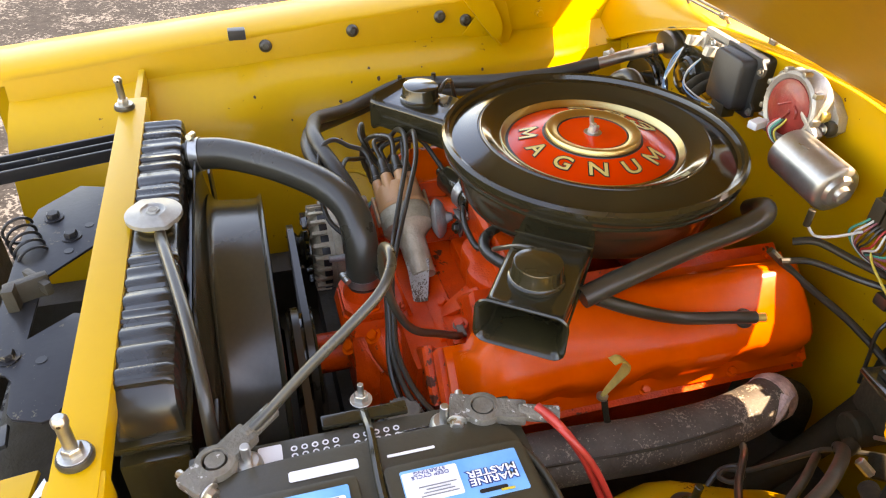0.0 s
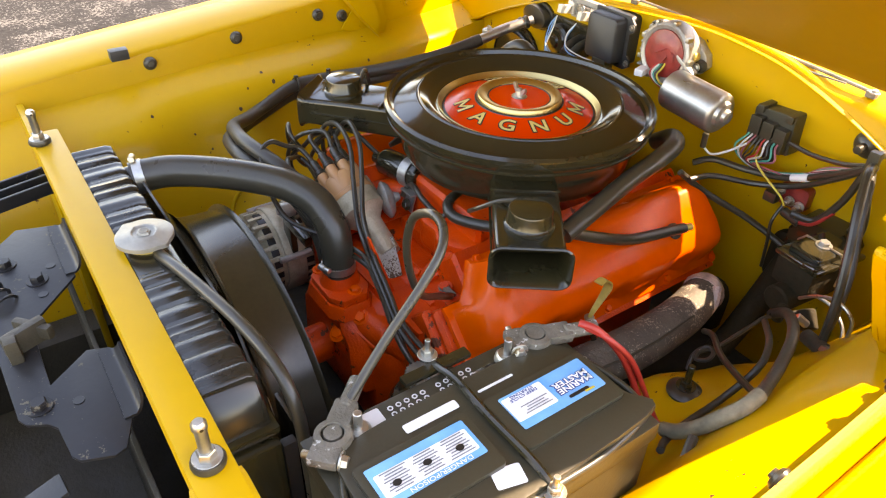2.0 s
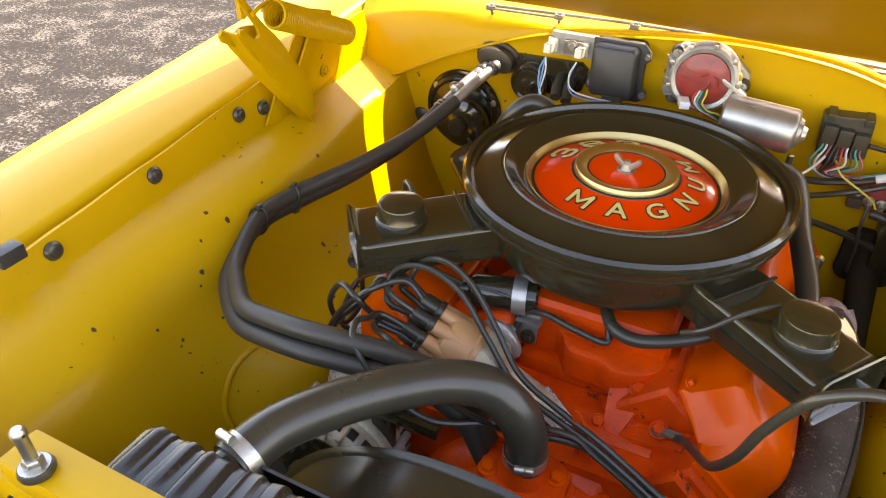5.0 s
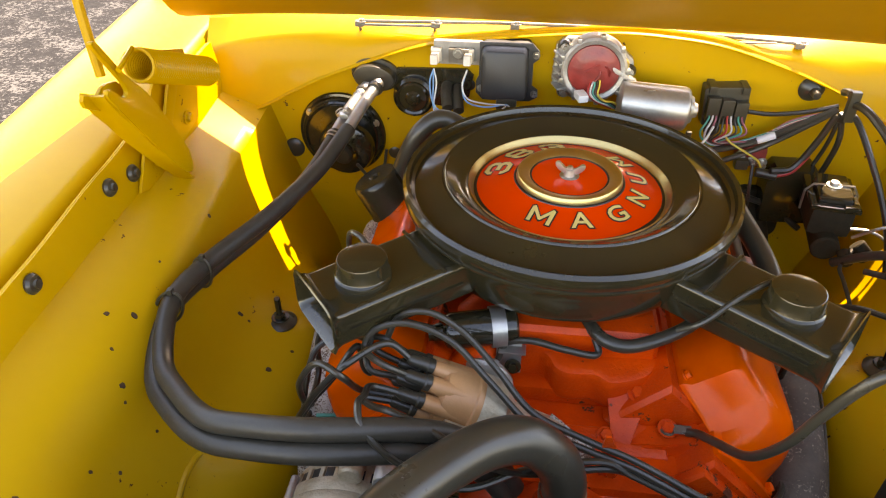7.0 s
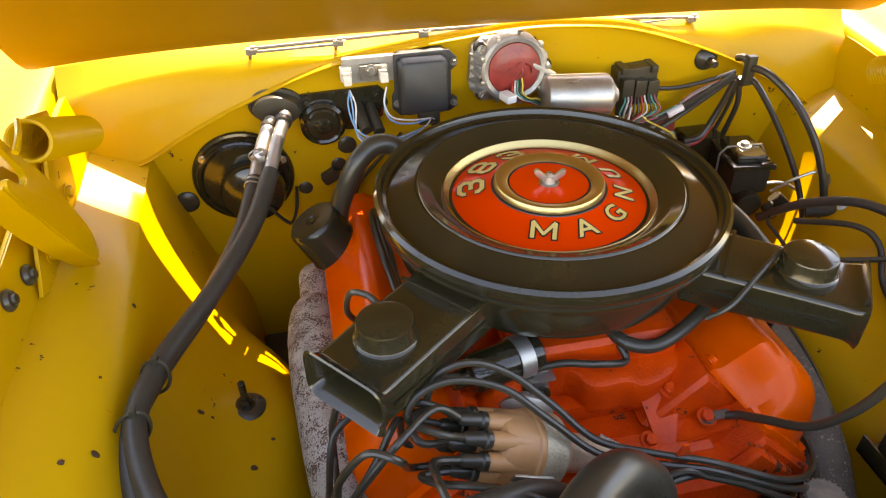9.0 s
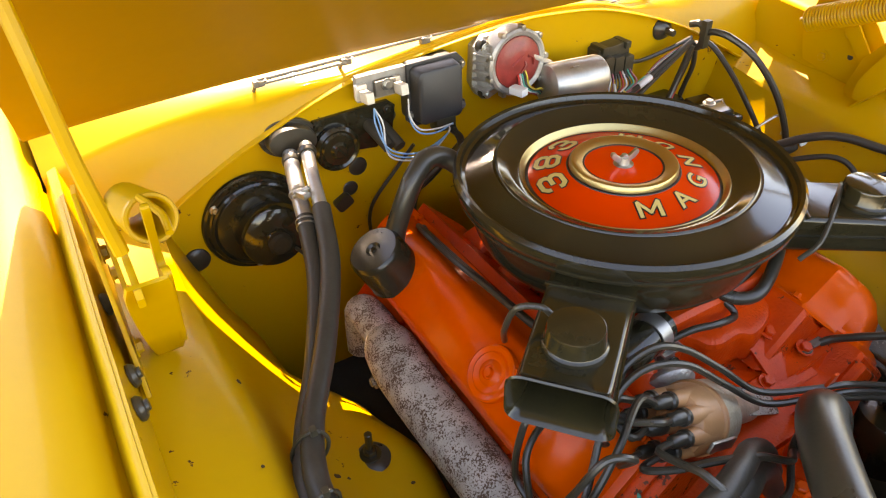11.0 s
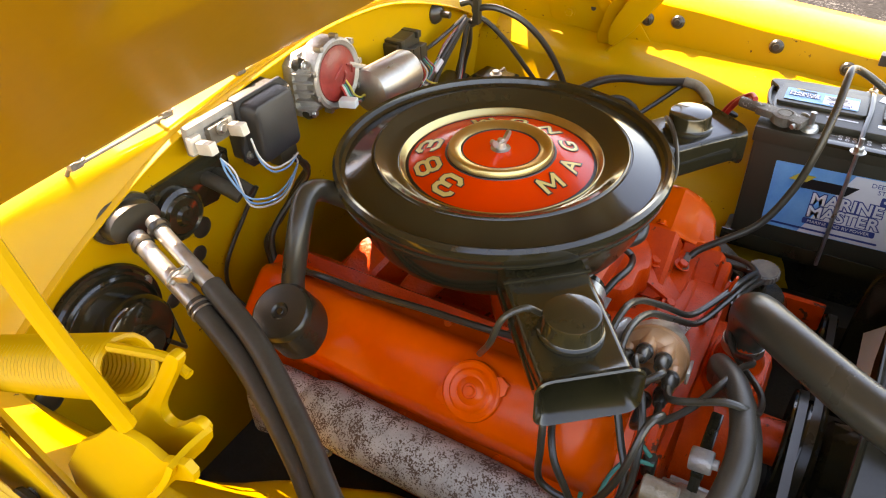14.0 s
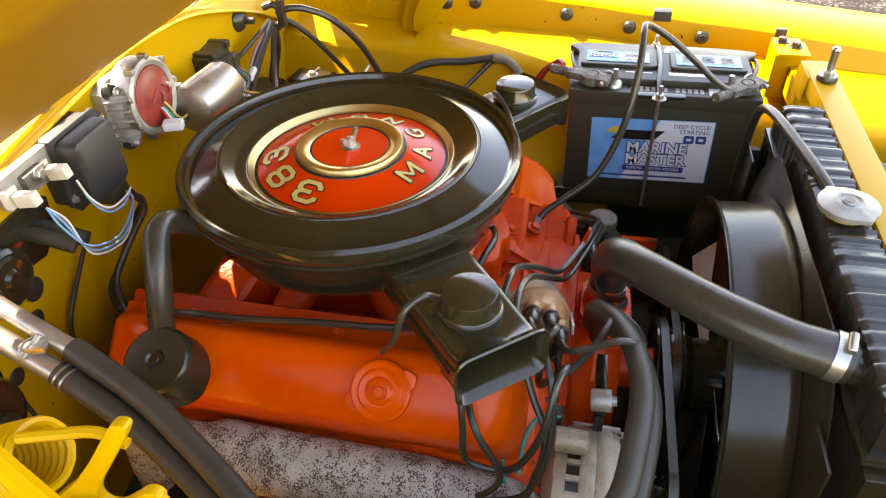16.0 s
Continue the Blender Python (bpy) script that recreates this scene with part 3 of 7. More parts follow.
part("chrome_ring", lathe([(0.1333, 0.9216), (0.1322, 0.9224), (0.1312, 0.9212), (0.1285, 0.9150), (0.1262, 0.9128), (0.1250, 0.9128)], 96), GOLD_RING, lid, "bright gold-tinted ring")
part("emblem_disc", lathe([(0.1262, 0.9120), (0.1235, 0.9134), (0.070, 0.9288), (0.066, 0.929), (0.066, 0.915)], 96), RED_FOIL, lid, "red foil emblem disc")
part("black_line", lathe([(0.1258, 0.9126), (0.1240, 0.9138), (0.1215, 0.9146), (0.1212, 0.9132)], 96), INK, lid)
part("inner_ring", lathe([(0.0695, 0.927), (0.0690, 0.9345), (0.0672, 0.9370), (0.0645, 0.9375), (0.0545, 0.9345), (0.0520, 0.9325), (0.0512, 0.929)], 96), GOLD_RING, lid, "brushed gold inner ring")
part("black_line", lathe([(0.0730, 0.9275), (0.0722, 0.9292), (0.0700, 0.9297), (0.0695, 0.928)], 96), INK, lid)
part("black_line", lathe([(0.0525, 0.9300), (0.0515, 0.9322), (0.0495, 0.9322), (0.0490, 0.930)], 96), INK, lid)
part("centre_disc", lathe([(0.0525, 0.9290), (0.050, 0.9312), (0.02, 0.9318), (0, 0.932)], 64), RED_FOIL, lid, "red foil centre")


def big_m(size, stroke, more, depth):
    """A wide capital M of bars, its middle reaching two thirds down; more lengthens the bars' ends."""
    h, w = 0.70 * size, 0.66 * size
    v = h / 2 - 0.72 * h
    bars = []
    for k, (a, b) in enumerate((((-w / 2, -h / 2), (-w / 2, h / 2)), ((w / 2, -h / 2), (w / 2, h / 2)), ((-w / 2, h / 2), (0, v)), ((w / 2, h / 2), (0, v)))):
        a, b = Vector((*a, 0)), Vector((*b, 0))
        d = b - a
        m = Matrix.Translation((a + b) / 2) @ Matrix.Rotation(math.atan2(d.y, d.x), 4, "Z") @ Matrix.Translation((0, 0, -depth + 0.00004 * k))
        bars.append(put(box(d.length + 2 * more + (stroke * 0.5 if k > 1 else 0), stroke * (0.85 if k > 1 else 1), 2 * depth, 0), m))
    return join(*bars)


def block_numeral(ch, h, w, stroke, depth):
    """A squared-off 3 or 8 with cut corners, made of bars h high and w wide over all."""
    x, y, c = (w - 0.0072) / 2, (h - 0.0072) / 2, 0.0050
    right = [(-x + c, y), (x - c, y), (x, y - c), (x, c * 0.8), (x - c * 0.8, 0), (x, -c * 0.8), (x, -y + c), (x - c, -y), (-x + c, -y)]
    left = [(-px, py) for px, py in right]
    lines = [right, [(x - c * 0.8, 0), (-x * (0.25 if ch == "3" else 0.8), 0)]]
    lines += [left] if ch == "8" else [left[:3] + [(-x, y - c * 1.5)], left[:5:-1][:3] + [(-x, -y + c * 1.5)]]
    bars = []
    for line in lines:
        for a, b in zip(line, line[1:]):
            a, b = Vector((*a, 0)), Vector((*b, 0))
            d = b - a
            m = Matrix.Translation((a + b) / 2) @ Matrix.Rotation(math.atan2(d.y, d.x), 4, "Z") @ Matrix.Translation((0, 0, -depth + 0.00002 * len(bars)))
            bars.append(put(box(d.length + stroke * 0.45, stroke, 2 * depth, 0), m))
    return join(*bars)


def ring_letter(ch, angle, radius, size, out, z, lean=0.0):
    """A gold letter with a black outline on the emblem; out: its top points outwards."""
    a = radians(angle)
    turn = a - math.pi / 2 if out else a + math.pi / 2
    slope = -math.atan(0.0154 / 0.0535)
    m = Matrix.Translation((radius * math.cos(a), radius * math.sin(a), z)) @ Matrix.Rotation(turn, 4, "Z") @ Matrix.Rotation(slope if out else -slope, 4, "X") @ Matrix.Rotation(radians(lean), 4, "Z") @ Matrix.Diagonal((1.12, 1, 1, 1))
    if ch == "M":
        outline, face = big_m(size, 0.0074, 0.0014, 0.0003), big_m(size, 0.0044, 0.0, 0.0007)
    elif ch in "38":
        outline, face = block_numeral(ch, size, size * 0.86, 0.0088, 0.0003), block_numeral(ch, size, size * 0.86, 0.0060, 0.0007)
    else:
        outline, face = lettering(ch, size, 0.0003, 0.0016 if size < 0.034 else 0.0019), lettering(ch, size, 0.0007, 0.0004)
    part("letter_outline", put(outline, m), INK, lid)
    part("letter", put(face, m), GOLD, lid, "gold letter")


for i, ch in enumerate("MAGNUM"):
    ring_letter(ch, -112 + 30.7 * i, 0.0935, 0.0345, False, 0.9226)
for i, ch in enumerate("383"):
    ring_letter(ch, 165 - 31 * i, 0.0975, 0.0365, True, 0.9215)

wing = [(0.002, 0), (0.007, 0.0005), (0.0125, 0.004), (0.0165, 0.0085), (0.0172, 0.0120), (0.0155, 0.0142), (0.0125, 0.0140), (0.0095, 0.0110), (0.0060, 0.0080), (0.002, 0.0075)]
WN = Matrix.Translation((0, 0, 0.9345)) @ Matrix.Rotation(radians(-12), 4, "Z")
ears = [put(slab(wing, 0.0045, 0.0014), WN @ Matrix.Scale(1.15, 4) @ Matrix.Rotation(a, 4, "Z") @ Matrix.Rotation(radians(90), 4, "X") @ Matrix.Translation((0, 0, -0.00225))) for a in (0, math.pi)]
part("wing_nut", join(at(rod(0.0040, 0.015, 12, 0.001), 0, 0, 0.931), at(lathe([(0, 0), (0.013, 0), (0.013, 0.0015), (0, 0.0018)], 24), 0, 0, 0.931), at(lathe([(0, 0), (0.0078, 0), (0.0062, 0.009), (0, 0.010)], 16), 0, 0, 0.9325), *ears), ZINC, lid, "bright wing nut on a threaded stud")
part("drum", lathe([(0.0, 0.832), (0.12, 0.832), (0.170, 0.835), (0.186, 0.842), (0.193, 0.856), (0.197, 0.88), (0.201, 0.895), (0.206, 0.903), (0.2125, 0.908), (0.2125, 0.911), (0, 0.911)], 96), BLACK_GLOSS, air, "deep black steel base")
part("seam", lathe([(0.2120, 0.9055), (0.2155, 0.9055), (0.2160, 0.9085), (0.2130, 0.9095)], 96), BLACK_SATIN, air)


def snorkel(angle, parent, drop=0.0):
    """A snorkel with a flared mouth and a vacuum pod; angle of its axis in the plan."""
    m = Matrix.Rotation(radians(angle), 4, "Z") @ Matrix.Translation((0, 0, drop))

    def ring(r, w, zl, zt, rad=0.008):
        o = rounded(w, zt - zl, rad, 4)
        return [m @ Vector((r, p[0], (zl + zt) / 2 + p[1])) for p in o]
    body = loft([ring(0.17, 0.096, 0.842, 0.896), ring(0.21, 0.096, 0.842, 0.895), ring(0.30, 0.094, 0.843, 0.893), ring(0.345, 0.092, 0.843, 0.891), ring(0.358, 0.093, 0.843, 0.891), ring(0.366, 0.099, 0.840, 0.895, 0.012), ring(0.371, 0.108, 0.836, 0.901, 0.016)], caps=False)
    inside = loft([ring(0.371, 0.108, 0.836, 0.901, 0.016), ring(0.3725, 0.105, 0.838, 0.899, 0.015), ring(0.367, 0.096, 0.843, 0.892, 0.011), ring(0.350, 0.087, 0.847, 0.887), ring(0.25, 0.087, 0.847, 0.887), ring(0.20, 0.087, 0.847, 0.887)], caps=False)
    sn = part("snorkel", join(body, inside), BLACK_SATIN, parent, "rectangular snorkel with a rolled mouth", 40)
    pod = part("vacuum_motor", put(lathe([(0, 0.889), (0.033, 0.890), (0.034, 0.893), (0.0335, 0.897), (0.0315, 0.8985), (0.0305, 0.900), (0.0295, 0.916), (0.0285, 0.9185), (0.0265, 0.9195), (0, 0.920)], 40), m @ Matrix.Translation((0.307, 0, 0))), BLACK_SATIN, sn, "round black vacuum motor")
    part("stiffener", join(put(at(box(0.15, 0.003, 0.0025, 0.001), 0.275, 0.0485, 0.866), m), put(at(box(0.15, 0.003, 0.0025, 0.001), 0.275, -0.0485, 0.866), m), put(at(box(0.004, 0.098, 0.003, 0.001), 0.225, 0, 0.894), m)), BLACK_SATIN, sn)
    return m


SD = snorkel(-36.5, air, -0.006)
SP = snorkel(-140.0, air, 0.004)

# ---------------------------------------------------------------- engine
CX = -0.012
engine = thing("engine", "orange painted V8 engine block and intake", "engine", (CX, -0.05, 0.40))


def bank(side, q, n, y):
    """A point over a cylinder head: q down the slope, n off the cover's flange."""
    h = 0.7071
    return Vector((CX + side * (0.463 + q * h + n * h), y, 0.463 - q * h + n * h))


def bank_box(side, q0, q1, n0, n1, y0, y1, r=0.006):
    out = []
    for y in (y0, y0 + r, y1 - r, y1):
        i = r * 0.8 if y in (y0, y1) else 0
        out.append([bank(side, q, n, y) for q, n in ((q0 + i, n0 + i), (q1 - i, n0 + i), (q1 - i, n1 - i), (q0 + i, n1 - i))])
    return loft(out)


def valve_cover(side):
    vc = thing("valve_cover", "glossy orange stamped valve cover" + (" with a filler cap" if side < 0 else " with a vent valve"), "valve cover", bank(side, -0.36, 0, -0.02), "valve covers")
    prof = [(-0.436, 0.0), (-0.436, 0.006), (-0.428, 0.012), (-0.424, 0.040), (-0.421, 0.064), (-0.413, 0.074), (-0.400, 0.077), (-0.34, 0.079), (-0.315, 0.074), (-0.302, 0.062), (-0.292, 0.036), (-0.284, 0.012), (-0.272, 0.006), (-0.272, 0.0)]
    if side < 0:
        prof = [(q - 0.023 * max(0.0, min(1.0, (q + 0.345) / 0.035)), n) for q, n in prof]
    rings = []
    ys = [-0.272, -0.268, -0.262, -0.252, -0.240, -0.225, -0.205] + [-0.19 + 0.02 * i for i in range(22)] + [0.245, 0.255, 0.261, 0.265, 0.269]
    for y in ys:
        d0, d1 = y + 0.262, 0.259 - y
        e = min(1.0, max(0.0, min(d0 / 0.05, d1 / 0.035)))
        e = math.sqrt(max(0, 1 - (1 - e) ** 2))
        ring = []
        scoop = 0.012 * sum(max(0.0, 1 - ((y - c) / 0.03) ** 2) for c in (-0.135, 0.0, 0.14))
        notch = 0.052 * max(0.0, min(1.0, (-0.205 - y) / 0.03)) if side > 0 else 0.0
        for q, n in prof:
            q += notch * max(0.0, min(1.0, (-0.33 - q) / 0.08))
            if n > 0.007:
                nn = 0.007 + (n - 0.007) * (0.05 + 0.95 * e)
                qq = q
                if q > -0.31:
                    qq = q - scoop * (1 - abs(n - 0.03) / 0.06)
                ring.append(bank(side, qq, nn, y))
            else:
                ring.append(bank(side, q, n, y))
        rings.append(ring)
    part("cover", loft(rings), ORANGE, vc, angle=45)
    for y in (-0.258, -0.135, 0.0, 0.14, 0.258):
        p = bank(side, -0.279 - (0.023 if side < 0 else 0), 0.006, y)
        fit_bolt(vc, p, bank(side, -0.279 - (0.023 if side < 0 else 0), 1.0, y) - p, 0.0065, ORANGE)
    for y in (-0.25 if side < 0 else -0.19, -0.02, 0.24):
        p = bank(side, -0.431, 0.008, y)
        fit_bolt(vc, p, bank(side, -0.431, 1.0, y) - p, 0.0055, ORANGE)
    return vc


vcd, vcp = valve_cover(1), valve_cover(-1)
for side in (1, -1):
    part("cylinder_head", bank_box(side, -0.452, -0.262, -0.10, 0.0, -0.285 if side < 0 else -0.222, 0.27), ORANGE_CAST, engine)
    part("end_boss", bank_box(side, -0.44 if side < 0 else -0.39, -0.36 if side < 0 else -0.31, -0.075, -0.012, -0.297, -0.28, 0.004), ORANGE_CAST, engine)
part("cylinder_head", bank_box(1, -0.384, -0.262, -0.10, 0.0, -0.285, -0.218), ORANGE_CAST, engine)
part("block", at(box(0.38, 0.56, 0.34, 0.03), CX, -0.03, 0.36), ORANGE_CAST, engine)

# intake manifold: valley pan, runners and carburettor pad
pan = [[(CX - 0.165, y, 0.735), (CX - 0.11, y, 0.700), (CX, y, 0.690), (CX + 0.11, y, 0.692), (CX + 0.165, y, 0.706)] for y in (-0.25, -0.15, 0.0, 0.15, 0.225)]
part("valley_pan", sheet(pan, 0.012), ORANGE_CAST, engine)
plen = loft([[Vector((CX + x, y, z)) for x, y, z in r] for r in (
    [(-0.06, -0.10, 0.69), (0.06, -0.10, 0.69), (0.06, 0.12, 0.69), (-0.06, 0.12, 0.69)],
    [(-0.065, -0.105, 0.76), (0.065, -0.105, 0.76), (0.065, 0.125, 0.76), (-0.065, 0.125, 0.76)],
    [(-0.072, -0.112, 0.770), (0.072, -0.112, 0.770), (0.072, 0.132, 0.770), (-0.072, 0.132, 0.770)],
    [(-0.070, -0.110, 0.782), (0.070, -0.110, 0.782), (0.070, 0.130, 0.782), (-0.070, 0.130, 0.782)])])
part("carburettor_pad", plen, ORANGE_CAST, engine)
for side in (-1, 1):
    for y0, y1, r in ((-0.075, -0.205 if side < 0 else -0.160, 0.026 if side < 0 else 0.022), (-0.03, -0.09, 0.024), (0.05, 0.07, 0.024), (0.10, 0.185, 0.026)):
        if side < 0 and y1 == 0.185:
            continue
        part("runner", tube([(CX + side * 0.03, y0, 0.752), (CX + side * 0.075, y0 + (y1 - y0) * 0.5, 0.757), (CX + side * 0.115, y1, 0.742), (CX + side * 0.158, y1, 0.715)], [r, r * 1.05, r, r], 14), ORANGE_CAST, engine)
# flat-sided rear runner on the passenger's side
part("runner", loft([[Vector((x, y, z)) for y, z in ((ya, za), (yb, za), (yb, zb - 0.006), (yb - 0.006, zb), (ya + 0.006, zb), (ya, zb - 0.006))] for x, ya, yb, za, zb in ((-0.045, 0.085, 0.150, 0.700, 0.790), (-0.095, 0.115, 0.178, 0.700, 0.784), (-0.125, 0.130, 0.188, 0.695, 0.764), (-0.150, 0.138, 0.195, 0.690, 0.740), (-0.172, 0.140, 0.198, 0.685, 0.722))]), ORANGE_CAST, engine, angle=30)
# front web of the manifold, with its ear and bolts
hump = [(-0.066, -0.150), (-0.055, -0.160), (-0.030, -0.163), (-0.014, -0.172), (-0.004, -0.188), (0.014, -0.195), (0.045, -0.194), (0.068, -0.203), (0.112, -0.186), (0.125, -0.15), (0.12, -0.10), (-0.066, -0.10)]
hv, hf = slab([(p.x, p.y) for p in spline([(x, y, 0) for x, y in hump], 4, True)], 0.048, 0.011, 4)
part("plenum_hump", ([(x, y, 0.716 + z * (1 + 0.35 * max(0.0, min(1.0, (y + 0.20) / 0.07)))) for x, y, z in hv], hf), ORANGE_CAST, engine)
part("plenum_foot", join(at(box(0.20, 0.092, 0.092, 0.016, 3), 0.022, -0.120, 0.717), at(box(0.16, 0.04, 0.026, 0.008), 0.015, -0.170, 0.703)), ORANGE_CAST, engine)
part("front_rail", loft([[Vector(p) for p in r] for r in (
    [(-0.085, -0.262, 0.680), (0.135, -0.262, 0.684), (0.135, -0.222, 0.690), (-0.085, -0.222, 0.686)],
    [(-0.085, -0.260, 0.697), (0.135, -0.260, 0.702), (0.135, -0.224, 0.708), (-0.085, -0.224, 0.702)],
    [(-0.083, -0.257, 0.700), (0.133, -0.257, 0.705), (0.133, -0.227, 0.711), (-0.083, -0.227, 0.705)])]), ORANGE_CAST, engine)
part("cover_web", loft([[Vector(p) for p in r] for r in (
    [(0.085, -0.250, 0.690), (0.170, -0.258, 0.690), (0.190, -0.16, 0.70), (0.105, -0.155, 0.70)],
    [(0.088, -0.246, 0.706), (0.165, -0.250, 0.722), (0.180, -0.165, 0.735), (0.110, -0.160, 0.738)])]), ORANGE_CAST, engine)
EM = Matrix.Translation((0.092, -0.186, 0.752)) @ Matrix.Rotation(radians(-12), 4, "Z") @ Matrix.Rotation(radians(38), 4, "X")
ear = [(-0.034, 0.004), (0.026, 0.004), (0.012, -0.076), (0.0, -0.084), (-0.012, -0.07)]
part("lifting_ear", put(slab(ear, 0.007, 0.002), EM @ Matrix.Translation((0, 0, -0.006))), ORANGE_CAST, engine)
pv, pf = slab([(-0.019, 0.034), (0.019, 0.034), (0.013, -0.034), (-0.009, -0.034)], 0.002, 0.0006)
pn = Vector((0.40, -0.42, 0.80)).normalized()
pa = Vector((-0.055, 0.012, 0.030))
pu = (pa - pn * pn.dot(pa)).normalized()
pr = pu.cross(pn)
solo("coil_bracket_plate", put((pv, pf), Matrix.Translation((0.016, -0.262, 0.717)) @ Matrix((pr, pu, pn)).transposed().to_4x4()), RUST_GREY, "pale speckled tapered plate on the intake", "plate")
for p in ((0.098, -0.200, 0.746), (0.063, -0.238, 0.707), (0.134, -0.233, 0.7255), (-0.05, -0.240, 0.703)):
    fit_bolt(engine, p, (0, -0.35, 1), 0.008, ORANGE_CAST)
part("front_cover", loft([[Vector(p) for p in r] for r in (
    [(-0.13, -0.285, 0.44), (0.13, -0.285, 0.44), (0.15, -0.285, 0.60), (0.10, -0.285, 0.69), (-0.09, -0.285, 0.69), (-0.15, -0.285, 0.60)],
    [(-0.12, -0.325, 0.44), (0.12, -0.325, 0.44), (0.14, -0.325, 0.60), (0.085, -0.322, 0.68), (-0.075, -0.322, 0.68), (-0.14, -0.325, 0.60)],
    [(-0.10, -0.345, 0.45), (0.10, -0.345, 0.45), (0.115, -0.345, 0.59), (0.065, -0.338, 0.665), (-0.055, -0.338, 0.665), (-0.115, -0.345, 0.59)])]), ORANGE_CAST, engine)
part("water_pump", loft([[Vector((x * s + 0.005, y, z * s + (1 - s) * 0.60)) for x, z in ((-0.10, 0.54), (-0.03, 0.52), (0.03, 0.52), (0.10, 0.54), (0.09, 0.64), (0.045, 0.685), (-0.035, 0.685), (-0.09, 0.64))] for y, s in ((-0.33, 1.0), (-0.36, 0.97), (-0.375, 0.85))]), ORANGE_CAST, engine)
part("water_pump_nose", put(rod(0.032, 0.09, 24), axis((0.0, -0.37, 0.585), (0.0, -0.47, 0.585))), ORANGE_CAST, engine)
part("pump_lobe", tube([(-0.005, -0.338, 0.640), (0.050, -0.330, 0.650), (0.095, -0.316, 0.645), (0.125, -0.296, 0.615)], [0.030, 0.032, 0.028, 0.020], 18), ORANGE_CAST, engine)
part("pump_lobe", tube([(0.010, -0.352, 0.640), (0.050, -0.352, 0.618), (0.085, -0.335, 0.585)], [0.028, 0.030, 0.024], 18), ORANGE_CAST, engine)
part("casting_rib", tube([(0.036, -0.370, 0.662), (0.072, -0.357, 0.652), (0.104, -0.338, 0.628)], 0.005, 8), ORANGE_CAST, engine)
for p in ((0.070, -0.345, 0.672), (0.108, -0.322, 0.652), (0.052, -0.378, 0.640)):
    fit_bolt(engine, p, (0.25, -0.55, 0.8), 0.009, ORANGE)
for k in range(5):
    part("cast_mark", put(box(0.010 - 0.002 * (k % 2), 0.005, 0.003, 0.001), Matrix.Translation((0.072 + 0.006 * k, -0.3635 + 0.0035 * k, 0.612 - 0.008 * k)) @ Matrix.Rotation(0.9, 4, "X") @ Matrix.Rotation(0.5, 4, "Y")), ORANGE_CAST, engine)
part("lower_flange", loft([[Vector((0.008 + x * s, -0.348 + y * s, z)) for x, y in ((-0.055, -0.022), (-0.035, -0.036), (0.035, -0.036), (0.055, -0.022), (0.055, 0.022), (0.035, 0.036), (-0.035, 0.036), (-0.055, 0.022))] for z, s in ((0.672, 1.1), (0.690, 1.0), (0.693, 0.97))]), ORANGE_CAST, engine)
neck = thing("water_neck", "orange painted thermostat housing", "thermostat housing", (0.008, -0.347, 0.693))
part("flange", slab([(0.008 + x, -0.347 + y) for x, y in ((-0.052, -0.02), (-0.03, -0.034), (0.03, -0.034), (0.052, -0.02), (0.052, 0.02), (0.03, 0.034), (-0.03, 0.034), (-0.052, 0.02))], 0.012, 0.003), ORANGE_CAST, neck)
neck_flange = neck.children[0]
neck_flange.location.z += 0.6935
part("spout", lathe([(0.0, 0.700), (0.032, 0.700), (0.031, 0.712), (0.025, 0.722), (0.023, 0.745), (0, 0.745)], 28), ORANGE_CAST, neck)
neck.children[1].location += Vector((0.006, -0.346, 0))
for p in ((-0.032, -0.362, 0.7055), (0.045, -0.340, 0.7055)):
    fit_bolt(neck, p, (0, 0, 1), 0.008, ORANGE)

# carburettor in the shade under the air cleaner
carb = thing("carburettor", "dark four barrel carburettor under the air cleaner", "carburettor", (CX, 0.0, 0.783))
part("body", join(at(box(0.13, 0.19, 0.03, 0.006), CX, 0.01, 0.7835), at(box(0.115, 0.17, 0.028, 0.01), CX, 0.005, 0.812)), ALLOY, carb, "stained alloy body")
part("linkage", tube([(CX + 0.07, -0.03, 0.80), (CX + 0.095, -0.05, 0.80), (CX + 0.10, -0.09, 0.79)], 0.003, 6), ZINC, carb)
part("choke_rod", tube([(CX - 0.075, 0.06, 0.79), (CX - 0.085, 0.0, 0.805), (CX - 0.08, -0.05, 0.79)], 0.0025, 6), ZINC, carb)

# ---------------------------------------------------------------- radiator, shroud and fan
rad = thing("radiator", "black ribbed radiator with a crimped top tank", "radiator", (0.01, -0.612, 0.36))


def tank_ring(x, zt, zb, w=0.062, yc=-0.611):
    h = w / 2
    return [Vector((x, yc + y, z)) for y, z in ((-h, zb), (-h, zt - 0.010), (-h + 0.003, zt - 0.003), (-h + 0.010, zt), (h - 0.010, zt), (h - 0.003, zt - 0.003), (h, zt - 0.010), (h, zb))]


